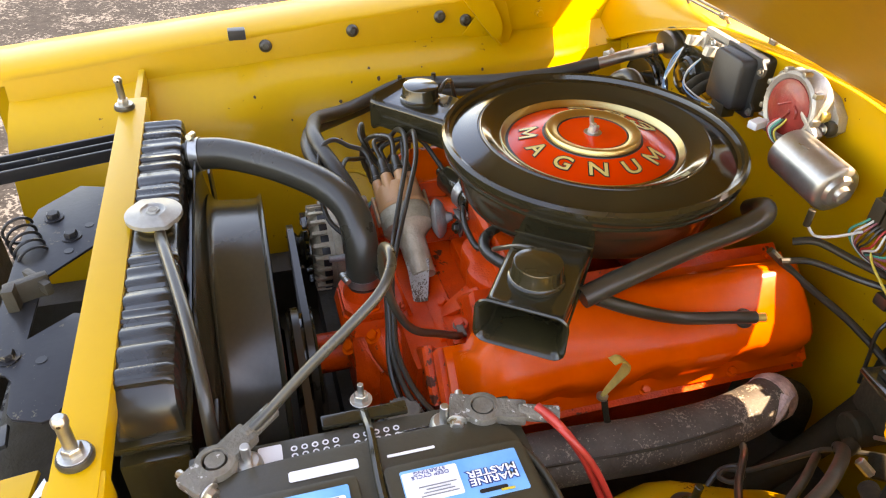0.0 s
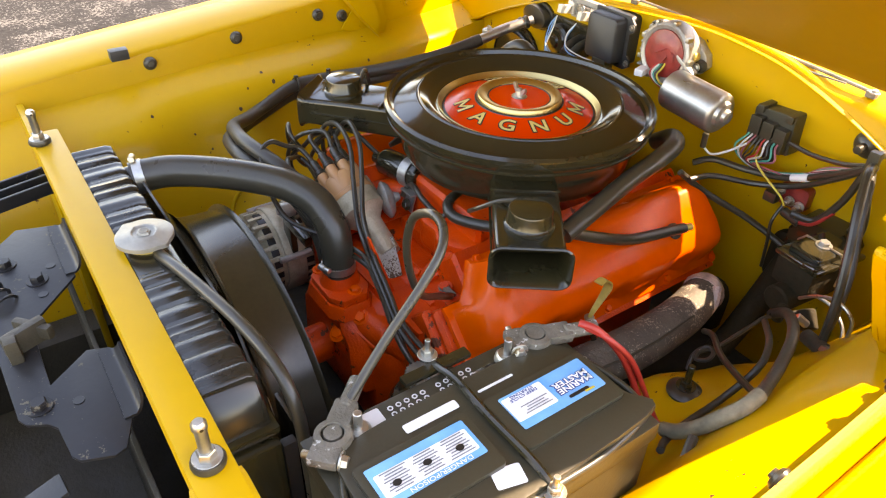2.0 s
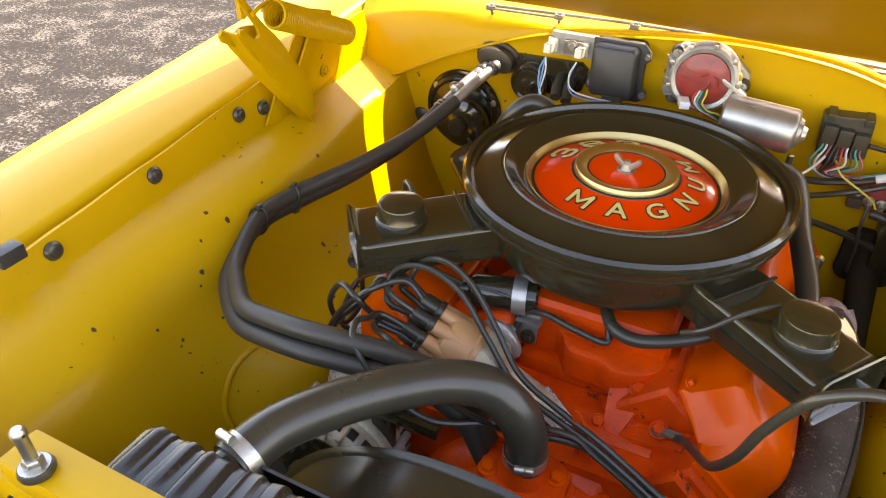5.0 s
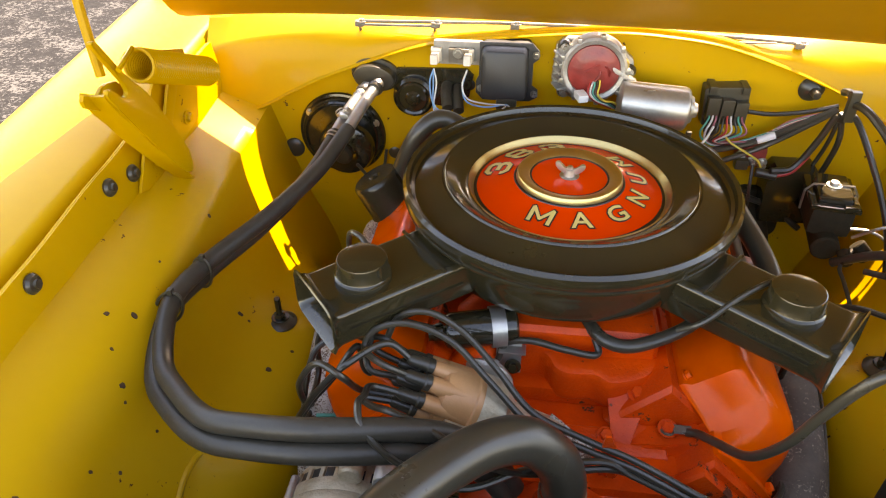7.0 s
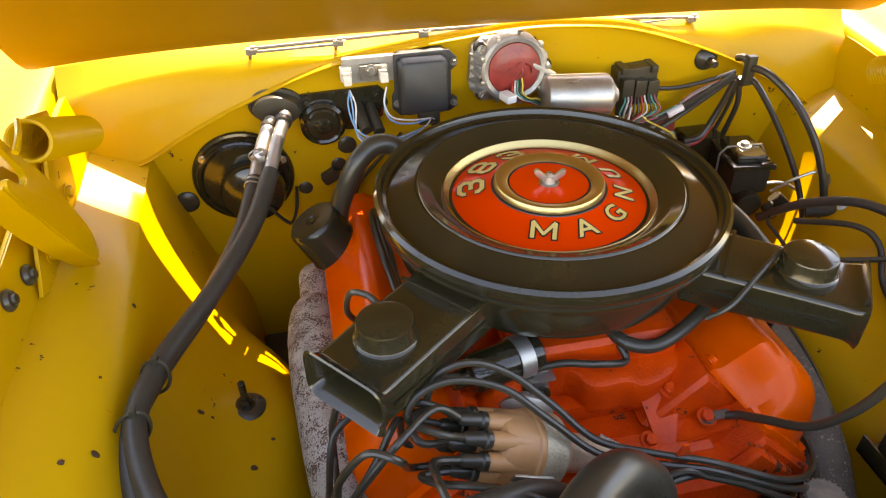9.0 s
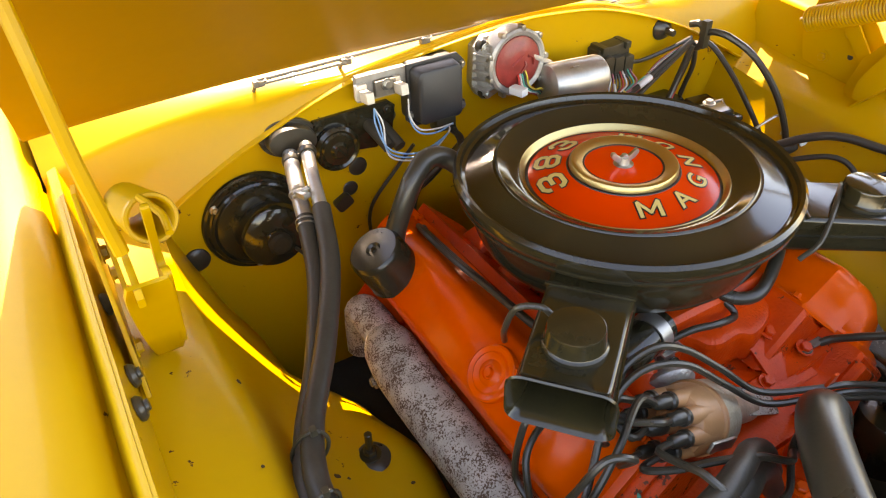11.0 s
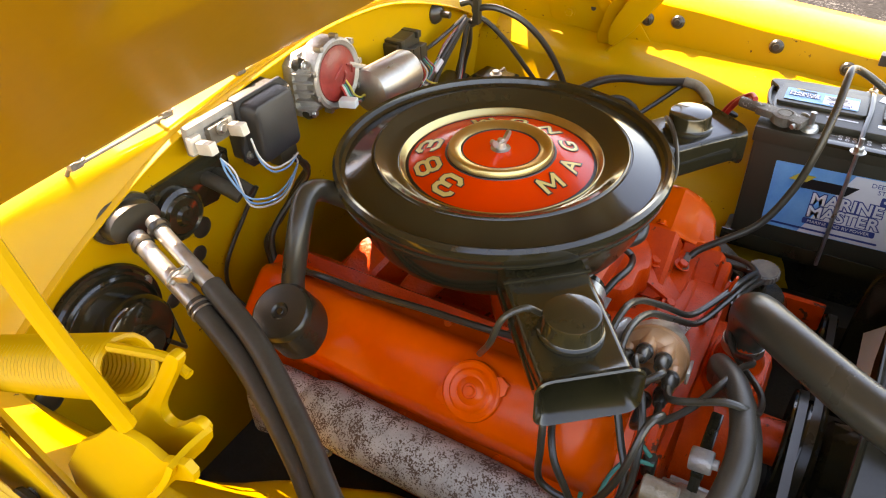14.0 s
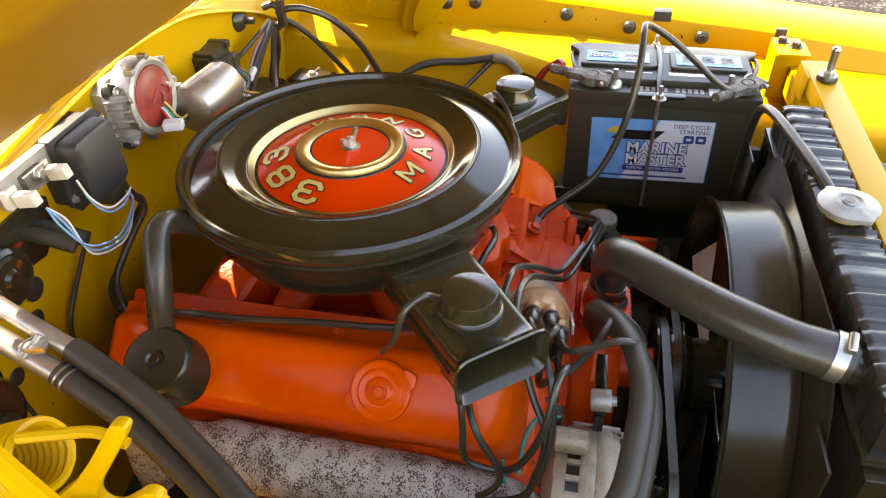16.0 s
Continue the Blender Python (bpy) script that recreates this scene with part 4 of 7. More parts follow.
top = part("top_tank", loft([tank_ring(-0.288, 0.868, 0.80), tank_ring(-0.284, 0.878, 0.80), tank_ring(-0.276, 0.881, 0.80), tank_ring(0.27, 0.881, 0.80), tank_ring(0.285, 0.880, 0.80), tank_ring(0.300, 0.870, 0.80), tank_ring(0.312, 0.852, 0.79), tank_ring(0.318, 0.82, 0.78)]), BLACK_TANK, rad, "glossy black top tank")
rib_rnd = random.Random(11)
x = -0.281
while x < 0.290:
    w = rib_rnd.choice((0.027, 0.034, 0.046))
    x1 = min(x + w, 0.296)
    if x1 < -0.006 or x > 0.044:
        rings, n, ph = [], 10, rib_rnd.random() * 6
        lean = 0.002 * (rib_rnd.random() - 0.5)
        for k in range(n + 1):
            u = k / n
            rim = min(1.0, 6 * u, 6 * (1 - u))
            wave = 0.0009 * math.sin(ph + 2 * math.pi * u * w / 0.026) + 0.0005 * (rib_rnd.random() - 0.5)
            ring = tank_ring(x + 0.0012 + (x1 - x - 0.0024) * u, 0.8795 + rim * (0.0036 + wave), 0.825, 0.0622 + rim * (0.0034 + 0.9 * wave + 0.0012 * (rib_rnd.random() - 0.5)))
            rings.append([p + Vector((lean * (p.y + 0.611) / 0.031, 0, 0)) for p in ring])
        part("rib", loft(rings), BLACK_TANK, top)
    x = x1
part("core", at(box(0.60, 0.05, 0.44, 0.004), 0.015, -0.611, 0.36), BLACK_GRIME, rad)
for x in (-0.295, 0.322):
    part("side_strap", at(box(0.025, 0.066, 0.46, 0.004), x, -0.611, 0.35), BLACK_SATIN, rad)
part("header_seam", at(box(0.62, 0.074, 0.010, 0.003), 0.015, -0.611, 0.815), BLACK_SATIN, rad)
part("filler_neck", at(lathe([(0.022, 0.87), (0.022, 0.883), (0.027, 0.885), (0.027, 0.889), (0, 0.889)], 28), 0.018, -0.608, 0), BRASS, rad)
part("hose_outlet", put(rod(0.021, 0.05, 24), axis((-0.206, -0.600, 0.850), (-0.199, -0.55, 0.858))), BLACK_SATIN, rad)
capg = []
for r, z in ((0.0, 0.900), (0.030, 0.900), (0.0345, 0.902), (0.0345, 0.9075), (0.031, 0.9092), (0.020, 0.9100), (0.0175, 0.9118), (0.0150, 0.9120), (0.0138, 0.9105), (0.0120, 0.9098), (0.0085, 0.9098), (0.0075, 0.9118), (0.005, 0.9125), (0, 0.9126)):
    capg.append((r, z))
cv, cf = lathe(capg, 96)
cv = [((x * (1 + 0.11 * max(0, math.cos(2 * math.atan2(y, x) - 0.9)) ** 16), y * (1 + 0.11 * max(0, math.cos(2 * math.atan2(y, x) - 0.9)) ** 16), z)) for x, y, z in cv]
radcap = part("radiator_cap", at((cv, cf), 0.018, -0.608, -0.0105), CAP_ZINC, rad, "worn zinc cap with two ears")
part("rivet", at(rod(0.006, 0.003, 16), 0.018, -0.608, 0.8995), DULL_ALLOY, radcap)
solo("overflow_hose", tube([(0.045, -0.602, 0.882), (0.06, -0.600, 0.884), (0.10, -0.592, 0.888), (0.16, -0.580, 0.889), (0.23, -0.567, 0.887), (0.29, -0.558, 0.875), (0.325, -0.555, 0.84), (0.34, -0.555, 0.76), (0.345, -0.556, 0.60)], 0.0072, 12), BLACK_RUBBER, "thin black rubber overflow hose from the cap", "hose")

shroud = thing("fan_shroud", "satin black round fan shroud", "fan shroud", (0.0, -0.53, 0.36))
FZ, FR = 0.585, 0.262
rings = []
for y, r in ((-0.550, FR + 0.012), (-0.546, FR + 0.004), (-0.540, FR), (-0.50, FR - 0.003), (-0.483, FR - 0.003), (-0.479, FR + 0.003), (-0.476, FR + 0.004), (-0.475, FR - 0.002), (-0.478, FR - 0.008), (-0.542, FR - 0.006)):
    rings.append([Vector((r * math.cos(a), y, FZ + r * math.sin(a))) for a in [radians(-32 + 244 * i / 64) for i in range(65)]])
part("ring", loft(rings, closed=False), SHROUD_BLACK, shroud)
part("front_plate", join(at(box(0.06, 0.004, 0.44, 0.001), 0.288, -0.553, 0.36), at(box(0.06, 0.004, 0.44, 0.001), -0.268, -0.553, 0.36),
                         sheet([[(FR * math.cos(radians(a)), -0.552, FZ + FR * math.sin(radians(a))) for a in range(20, 161, 5)], [(0.30 * math.cos(radians(a)) * 1.02, -0.566, min(0.862, FZ + 0.34 * math.sin(radians(a)))) for a in range(20, 161, 5)]], 0.003)), SHROUD_BLACK, shroud)
part("rivet_strip", at(box(0.012, 0.016, 0.42, 0.003), 0.318, -0.566, 0.37), DARK_GREY, shroud)
fan = thing("fan", "black steel engine fan behind the radiator", "fan", (0.0, -0.52, 0.36))
part("hub", put(rod(0.055, 0.055, 32), axis((0, -0.47, FZ), (0, -0.53, FZ))), BLACK_SATIN, fan)
for i in range(7):
    a = 2 * math.pi * i / 7 + 0.35
    bl = [[(0.05, -0.028, 0.010), (0.05, 0.028, -0.010)], [(0.14, -0.042, 0.018), (0.14, 0.038, -0.020)], [(0.235, -0.05, 0.020), (0.235, 0.035, -0.024)]]
    m = Matrix.Translation((0, -0.515, FZ)) @ Matrix.Rotation(-a, 4, "Y") @ Matrix(((1, 0, 0, 0), (0, 0, 1, 0), (0, 1, 0, 0), (0, 0, 0, 1)))
    part("blade", put(sheet([[Vector(p) for p in r] for r in bl], 0.002), m), BLACK_SATIN if i else LABEL_WHITE, fan, "" if i else "pale painted blade tip")


def pulley(name, x, y, z, r, w, mat, label):
    g = put(lathe([(0, 0), (r * 0.5, 0), (r * 0.55, 0.004), (r - 0.010, 0.004), (r, 0), (r + 0.001, 0.003), (r - 0.008, w * 0.4), (r - 0.008, w * 0.6), (r + 0.001, w - 0.003), (r, w), (r * 0.8, w), (0, w)], 48), axis((x, y, z), (x, y - 1, z)))
    return solo(name, g, mat, label, "pulley")


pulley("water_pump_pulley", 0.0, -0.425, FZ, 0.078, 0.04, BLACK_SATIN, "black stamped water pump pulley")
pulley("crankshaft_pulley", 0.0, -0.415, 0.43, 0.085, 0.05, BLACK_GRIME, "grimy black crankshaft pulley")


def belt(name, circles, y, label, w=0.011):
    """A belt round circles (x, z, r) in turn, in the plane y."""
    pts = []
    k = len(circles)
    for i in range(k):
        (x0, z0, r0), (x1, z1, r1) = circles[i], circles[(i + 1) % k]
        d = math.atan2(z1 - z0, x1 - x0)
        off = math.acos(max(-1, min(1, (r0 - r1) / math.hypot(x1 - x0, z1 - z0))))
        pts.append((i, d - off))
    loop = []
    for i in range(k):
        x, z, r = circles[i]
        a0, a1 = pts[i - 1][1], pts[i][1]
        while a1 < a0:
            a1 += 2 * math.pi
        for s in range(13):
            a = a0 + (a1 - a0) * s / 12
            loop.append((x + r * math.cos(a), z + r * math.sin(a), math.cos(a), math.sin(a)))
    rings = [[Vector((x + c * t, y + v, z + s * t)) for t, v in ((0.0, -w * 0.35), (0.008, -w / 2), (0.008, w / 2), (0.0, w * 0.35))] for x, z, c, s in loop]
    rings.append(rings[0])
    return solo(name, loft(rings, caps=False), BLACK_RUBBER, label, "belt")


belt("alternator_belt", [(-0.235, 0.63, 0.034), (0.0, 0.43, 0.080), (0.0, FZ, 0.072)], -0.435, "black rubber alternator belt")
belt("steering_pump_belt", [(0.0, 0.43, 0.080), (0.232, 0.56, 0.055), (0.0, FZ, 0.072)], -0.452, "black rubber power steering belt")

# upper hose
uh = thing("upper_radiator_hose", "thick black molded upper radiator hose", "hose", (0.0, -0.35, 0.735))
HOSE = [(-0.201, -0.572, 0.856), (-0.198, -0.554, 0.858), (-0.187, -0.517, 0.859), (-0.155, -0.464, 0.856), (-0.116, -0.416, 0.851), (-0.078, -0.378, 0.843), (-0.040, -0.353, 0.827), (-0.008, -0.345, 0.795), (0.006, -0.346, 0.760), (0.007, -0.346, 0.722)]
part("hose", tube(HOSE, [0.0245, 0.0245, 0.024, 0.024, 0.024, 0.024, 0.0245, 0.025, 0.0245, 0.0245], 24, 8), BLACK_RUBBER, uh)
for i in range(9):
    p = spline(HOSE, 8)[26 + i]
    part("print_mark", at(box(0.0025, 0.0014, 0.0004, 0), p.x - 0.004, p.y - 0.003, p.z + 0.0238), LABEL_GREY, uh) if i in (1, 2, 4, 5, 7) else None


def hose_clamp(p, q, r, group="hose clamps", screw=(0, 0, 1)):
    c = thing("hose_clamp", "zinc worm drive hose clamp", "hose clamp", p, group)
    part("strap", band(p, q, r, 0.0012), ZINC, c)
    mid = (Vector(p) + Vector(q)) / 2
    s = Vector(screw).normalized()
    t = (Vector(q) - Vector(p)).normalized().cross(s).normalized()
    o = mid + s * (r + min(0.005, r * 0.2))
    part("screw", put(rod(min(0.005, r * 0.2), min(0.022, r), 12), axis(o - t * min(0.011, r * 0.5), o + t)), ZINC, c)
    return c


hose_clamp((-0.200, -0.567, 0.8565), (-0.197, -0.554, 0.8582), 0.0252, screw=(-0.3, -0.2, 1))
hose_clamp((0.0068, -0.346, 0.728), (0.0066, -0.346, 0.741), 0.0252, screw=(0.3, -1, 0.3))

# ---------------------------------------------------------------- exhaust manifolds
exd = thing("exhaust_manifold", "charred exhaust manifold heat shield with flaking coat", "exhaust manifold", (0.34, -0.05, 0.60), "exhaust manifolds")
part("shield", tube([(0.272, -0.36, 0.50), (0.285, -0.32, 0.57), (0.305, -0.25, 0.622), (0.325, -0.15, 0.648), (0.338, -0.03, 0.656), (0.335, 0.08, 0.66), (0.322, 0.145, 0.661), (0.315, 0.168, 0.662)], [0.034, 0.036, 0.037, 0.037, 0.036, 0.034, 0.033, 0.032], 20), RUST_DARK, exd)
part("seam", tube([(0.330, -0.25, 0.650), (0.353, -0.15, 0.675), (0.366, -0.03, 0.683), (0.361, 0.08, 0.686)], 0.0022, 6), BLACK_GRIME, exd)
part("foil_end", join(tube([(0.317, 0.160, 0.662), (0.314, 0.170, 0.662), (0.309, 0.182, 0.661)], [0.0335, 0.0345, 0.030], 20), tube([(0.338, 0.165, 0.690), (0.348, 0.150, 0.672), (0.350, 0.135, 0.652), (0.345, 0.13, 0.640)], [0.008, 0.009, 0.007, 0.003], 8)), FOIL, exd, "torn bright foil end")
part("outlet", tube([(0.310, 0.18, 0.66), (0.300, 0.23, 0.62), (0.285, 0.26, 0.54)], 0.027, 16), GRIME_DARK, exd)
exp_ = thing("exhaust_manifold", "grey flaking exhaust manifold speckled with rust", "exhaust manifold", (-0.33, -0.05, 0.60), "exhaust manifolds")
part("shield", tube([(-0.280, -0.32, 0.570), (-0.295, -0.25, 0.640), (-0.307, -0.15, 0.672), (-0.315, -0.04, 0.686), (-0.316, 0.04, 0.690), (-0.312, 0.085, 0.690), (-0.306, 0.105, 0.685)], [0.032, 0.035, 0.037, 0.038, 0.039, 0.038, 0.032], 24), RUST_GREY, exp_)
part("rear_tube", tube([(-0.306, 0.09, 0.682), (-0.306, 0.15, 0.685), (-0.308, 0.185, 0.686), (-0.310, 0.20, 0.660), (-0.312, 0.20, 0.60)], [0.030, 0.028, 0.026, 0.024, 0.024], 18), RUST_GREY, exp_)
fit_bolt(exp_, (-0.350, 0.06, 0.672), (-1, 0, 0.2), 0.007, RUST_DARK)

# ---------------------------------------------------------------- distributor and ignition leads
dist = thing("distributor", "distributor with a tan cap and black lead boots", "distributor", (-0.055, -0.245, 0.69))
DB, DT = Vector((-0.048, -0.2545, 0.738)), Vector((-0.1375, -0.2605, 0.782))
DM = axis(DB, DT)
part("shaft_housing", put(lathe([(0, -0.055), (0.02, -0.055), (0.022, 0.01), (0.030, 0.02), (0.036, 0.026), (0.040, 0.03), (0.041, 0.058), (0.040, 0.062), (0, 0.062)], 36), DM), ALLOY_WARM, dist, "dull aluminium housing")
dcap = part("cap", put(lathe([(0.0415, 0.060), (0.0425, 0.062), (0.0425, 0.067), (0.040, 0.069), (0.0385, 0.095), (0.036, 0.104), (0.030, 0.108), (0.0, 0.109)], 48), DM), TAN, dist, "tan cap")
part("clip", put(at(box(0.004, 0.014, 0.05, 0.002), 0.0435, 0, 0.045), DM), ZINC, dist)
part("clip", put(at(box(0.004, 0.014, 0.05, 0.002), -0.0435, 0, 0.045), DM), ZINC, dist)
TOWERS = []
for i in range(8):
    a = 2 * math.pi * i / 8 + 0.2
    x, y = 0.0285 * math.cos(a), 0.0285 * math.sin(a)
    part("tower", put(at(lathe([(0.0115, 0.064), (0.0105, 0.10), (0.0095, 0.121), (0.0085, 0.1225), (0, 0.1225)], 18), x, y, 0), DM), TAN, dcap)
    part("boot", put(at(lathe([(0.0070, 0.1215), (0.0098, 0.1235), (0.0098, 0.129), (0.0078, 0.131), (0.0070, 0.150), (0.0045, 0.154), (0, 0.154)], 16), x, y, 0), DM), BLACK_RUBBER, dcap, "black rubber boot")
    TOWERS.append((DM @ Vector((x, y, 0.150)), DM @ Vector((x * 1.25, y * 1.25, 0.185))))
part("tower", put(lathe([(0.0115, 0.10), (0.0095, 0.125), (0, 0.1255)], 18), DM), TAN, dcap)
part("boot", put(lathe([(0.0095, 0.1245), (0.0105, 0.132), (0.0080, 0.152), (0.0045, 0.156), (0, 0.156)], 16), DM), BLACK_RUBBER, dcap, "black rubber boot")
CENTRE = (DM @ Vector((0, 0, 0.152)), DM @ Vector((0.004, 0, 0.19)))
va = thing("vacuum_advance", "round metal vacuum advance can", "vacuum advance", (-0.03, -0.235, 0.745))
part("can", put(lathe([(0, 0), (0.02, 0), (0.031, 0.006), (0.033, 0.010), (0.031, 0.014), (0.024, 0.020), (0.010, 0.024), (0.006, 0.034), (0, 0.034)], 32), axis((-0.088, -0.214, 0.755), (-0.078, -0.180, 0.762))), ALLOY, va)
part("arm", tube([(-0.085, -0.25, 0.748), (-0.088, -0.21, 0.755)], 0.007, 10, smooth=False), ALLOY, va)


def lead(points, label="black rubber ignition lead to a plug", r=0.0040, mat=None, name="spark_plug_wire", group="ignition leads"):
    return solo(name, tube(points, r, 9), mat or WIRE_BLACK, label, "wire", group)


T = TOWERS
LEADS = [
    [(-0.235, -0.225, 0.825), (-0.262, -0.200, 0.805), (-0.300, -0.214, 0.785), (-0.313, -0.242, 0.732), (-0.315, -0.22, 0.69), (-0.30, -0.18, 0.66)],
    [(-0.235, -0.250, 0.835), (-0.262, -0.270, 0.800), (-0.285, -0.285, 0.775), (-0.305, -0.280, 0.735), (-0.315, -0.25, 0.69), (-0.31, -0.10, 0.655)],
    [(-0.240, -0.280, 0.835), (-0.270, -0.290, 0.805), (-0.295, -0.290, 0.765), (-0.315, -0.275, 0.720), (-0.322, -0.24, 0.68), (-0.322, -0.02, 0.655)],
    [(-0.240, -0.300, 0.835), (-0.270, -0.292, 0.845), (-0.298, -0.283, 0.800), (-0.304, -0.262, 0.745), (-0.304, -0.235, 0.728), (-0.304, -0.203, 0.740), (-0.300, -0.200, 0.790), (-0.280, -0.192, 0.822), (-0.235, -0.165, 0.80)],
    [(-0.205, -0.235, 0.832), (-0.190, -0.225, 0.862), (-0.155, -0.228, 0.876), (-0.115, -0.235, 0.858), (-0.075, -0.255, 0.825), (-0.030, -0.280, 0.785), (0.030, -0.303, 0.775), (0.076, -0.317, 0.769), (0.118, -0.323, 0.750), (0.163, -0.330, 0.729), (0.208, -0.320, 0.704), (0.245, -0.297, 0.682), (0.275, -0.26, 0.66), (0.29, -0.22, 0.645)],
    [(-0.225, -0.255, 0.838), (-0.212, -0.243, 0.858), (-0.174, -0.240, 0.867), (-0.125, -0.248, 0.852), (-0.080, -0.268, 0.815), (-0.030, -0.290, 0.775), (0.030, -0.309, 0.766), (0.078, -0.322, 0.760), (0.120, -0.329, 0.742), (0.164, -0.335, 0.721), (0.205, -0.328, 0.696), (0.235, -0.31, 0.672), (0.28, -0.27, 0.64), (0.30, -0.14, 0.64)],
    [(-0.210, -0.325, 0.838), (-0.210, -0.350, 0.852), (-0.200, -0.372, 0.842), (-0.165, -0.382, 0.808), (-0.10, -0.378, 0.770), (-0.03, -0.335, 0.757), (0.045, -0.322, 0.765), (0.080, -0.326, 0.752), (0.122, -0.333, 0.735), (0.165, -0.341, 0.712), (0.200, -0.338, 0.686), (0.23, -0.32, 0.655), (0.29, -0.25, 0.63), (0.31, -0.05, 0.64)],
    [(-0.205, -0.318, 0.815), (-0.175, -0.338, 0.830), (-0.130, -0.352, 0.822), (-0.085, -0.362, 0.795), (-0.03, -0.338, 0.752), (0.045, -0.325, 0.756), (0.081, -0.319, 0.745), (0.122, -0.325, 0.729), (0.164, -0.334, 0.706), (0.200, -0.334, 0.678), (0.235, -0.31, 0.645), (0.30, -0.24, 0.625), (0.32, 0.05, 0.64)],
]
ranked = sorted(range(8), key=lambda k: T[k][0].y)
order = [ranked[6], ranked[5], ranked[4], ranked[3], ranked[7], ranked[2], ranked[0], ranked[1]]
for k, pts in zip(order, LEADS):
    lead([T[k][0], T[k][1]] + [Vector(p) for p in pts])
lead([CENTRE[0], CENTRE[1], Vector((-0.222, -0.235, 0.835)), Vector((-0.205, -0.205, 0.838)), Vector((-0.172, -0.185, 0.815)), Vector((-0.15, -0.175, 0.80))], "black rubber lead to the ignition coil")
ignition = thing("ignition_coil", "black ignition coil in a grey steel clamp", "ignition coil", (-0.10, -0.15, 0.78))
part("can", put(lathe([(0, 0), (0.020, 0), (0.0235, 0.003), (0.0235, 0.085), (0.021, 0.09), (0.012, 0.094), (0.010, 0.112), (0, 0.112)], 28), axis((-0.055, -0.152, 0.800), (-0.15, -0.175, 0.797))), BLACK_GLOSS, ignition)
part("clamp", join(band((-0.070, -0.1557, 0.7995), (-0.088, -0.160, 0.799), 0.0245, 0.002), at(box(0.034, 0.022, 0.003, 0.001), -0.058, -0.172, 0.776), put(at(box(0.032, 0.003, 0.045, 0.001), 0, 0, 0), Matrix.Translation((-0.062, -0.178, 0.742)) @ Matrix.Rotation(radians(-15), 4, "X"))), BRUSHED, ignition, "grey steel clamp")
fit_bolt(ignition, (-0.056, -0.181, 0.755), (0, -1, 0.25), 0.007, BLACK_SATIN)

# ---------------------------------------------------------------- alternator and power steering pump
alt = thing("alternator", "finned cast aluminium alternator with a black pulley", "alternator", (-0.235, -0.35, 0.55))
AM = axis((-0.245, -0.285, 0.615), (-0.245, -0.43, 0.615))
part("rear_housing", put(lathe([(0, 0), (0.046, 0), (0.062, 0.004), (0.074, 0.013), (0.0765, 0.024), (0.0765, 0.046), (0, 0.046)], 56), AM), ALLOY_WARM, alt)
part("joint_band", put(lathe([(0.070, 0.042), (0.0805, 0.042), (0.082, 0.045), (0.082, 0.058), (0.0808, 0.060), (0.082, 0.062), (0.082, 0.076), (0.0805, 0.079), (0.070, 0.079)], 56), AM), ALLOY_WARM, alt, "plain cast middle band")
part("front_housing", put(lathe([(0, 0.076), (0.0765, 0.076), (0.0765, 0.094), (0.072, 0.106), (0.060, 0.114), (0.03, 0.117), (0, 0.117)], 56), AM), ALLOY_WARM, alt)
for i in range(26):
    a = 2 * math.pi * i / 26
    part("fin", put(join(at(box(0.007, 0.0062, 0.040, 0.0016), 0.0768, 0, 0.026), put(box(0.026, 0.0062, 0.007, 0.0016), Matrix.Translation((0.062, 0, 0.006)) @ Matrix.Rotation(radians(-30), 4, "Y"))), AM @ Matrix.Rotation(a, 4, "Z")), ALLOY_WARM, alt)
    part("vent_slot", put(at(box(0.003, 0.0105, 0.026, 0.001), 0.0764, 0, 0.027), AM @ Matrix.Rotation(a + math.pi / 26, 4, "Z")), INK, alt)
for i in range(22):
    a = 2 * math.pi * i / 22 + 0.1
    part("fin", put(join(at(box(0.007, 0.0066, 0.026, 0.0016), 0.0768, 0, 0.089), put(box(0.022, 0.0066, 0.007, 0.0016), Matrix.Translation((0.066, 0, 0.108)) @ Matrix.Rotation(radians(36), 4, "Y"))), AM @ Matrix.Rotation(a, 4, "Z")), ALLOY_WARM, alt)
    part("vent_slot", put(at(box(0.003, 0.0120, 0.014, 0.001), 0.0764, 0, 0.087), AM @ Matrix.Rotation(a + math.pi / 22, 4, "Z")), INK, alt)
for a in (20, 140, 260):
    part("through_bolt", put(at(rod(0.006, 0.060, 12, 0.001), 0.0835, 0, 0.032), AM @ Matrix.Rotation(radians(a), 4, "Z")), ALLOY, alt)
part("boss", put(lathe([(0, 0), (0.0125, 0), (0.0135, 0.002), (0.0135, 0.022), (0.0125, 0.024), (0.006, 0.024), (0.006, 0.030), (0, 0.030)], 24), axis((-0.189, -0.333, 0.727), (-0.189, -0.360, 0.730))), ALLOY, alt, "cast mounting boss")
part("fan_disc", put(lathe([(0, 0.118), (0.062, 0.118), (0.070, 0.1195), (0.070, 0.1215), (0, 0.1215)], 40), AM), BLACK_SATIN, alt, "black pressed cooling fan")
for i in range(12):
    part("fan_blade", put(put(box(0.022, 0.002, 0.011, 0.0006), Matrix.Translation((0.058, 0, 0.117)) @ Matrix.Rotation(0.5, 4, "Z")), AM @ Matrix.Rotation(2 * math.pi * i / 12, 4, "Z")), BLACK_SATIN, alt)
part("ear", put(rod(0.015, 0.04, 20), axis((-0.235, -0.295, 0.705), (-0.235, -0.335, 0.705))), ALLOY_WARM, alt)
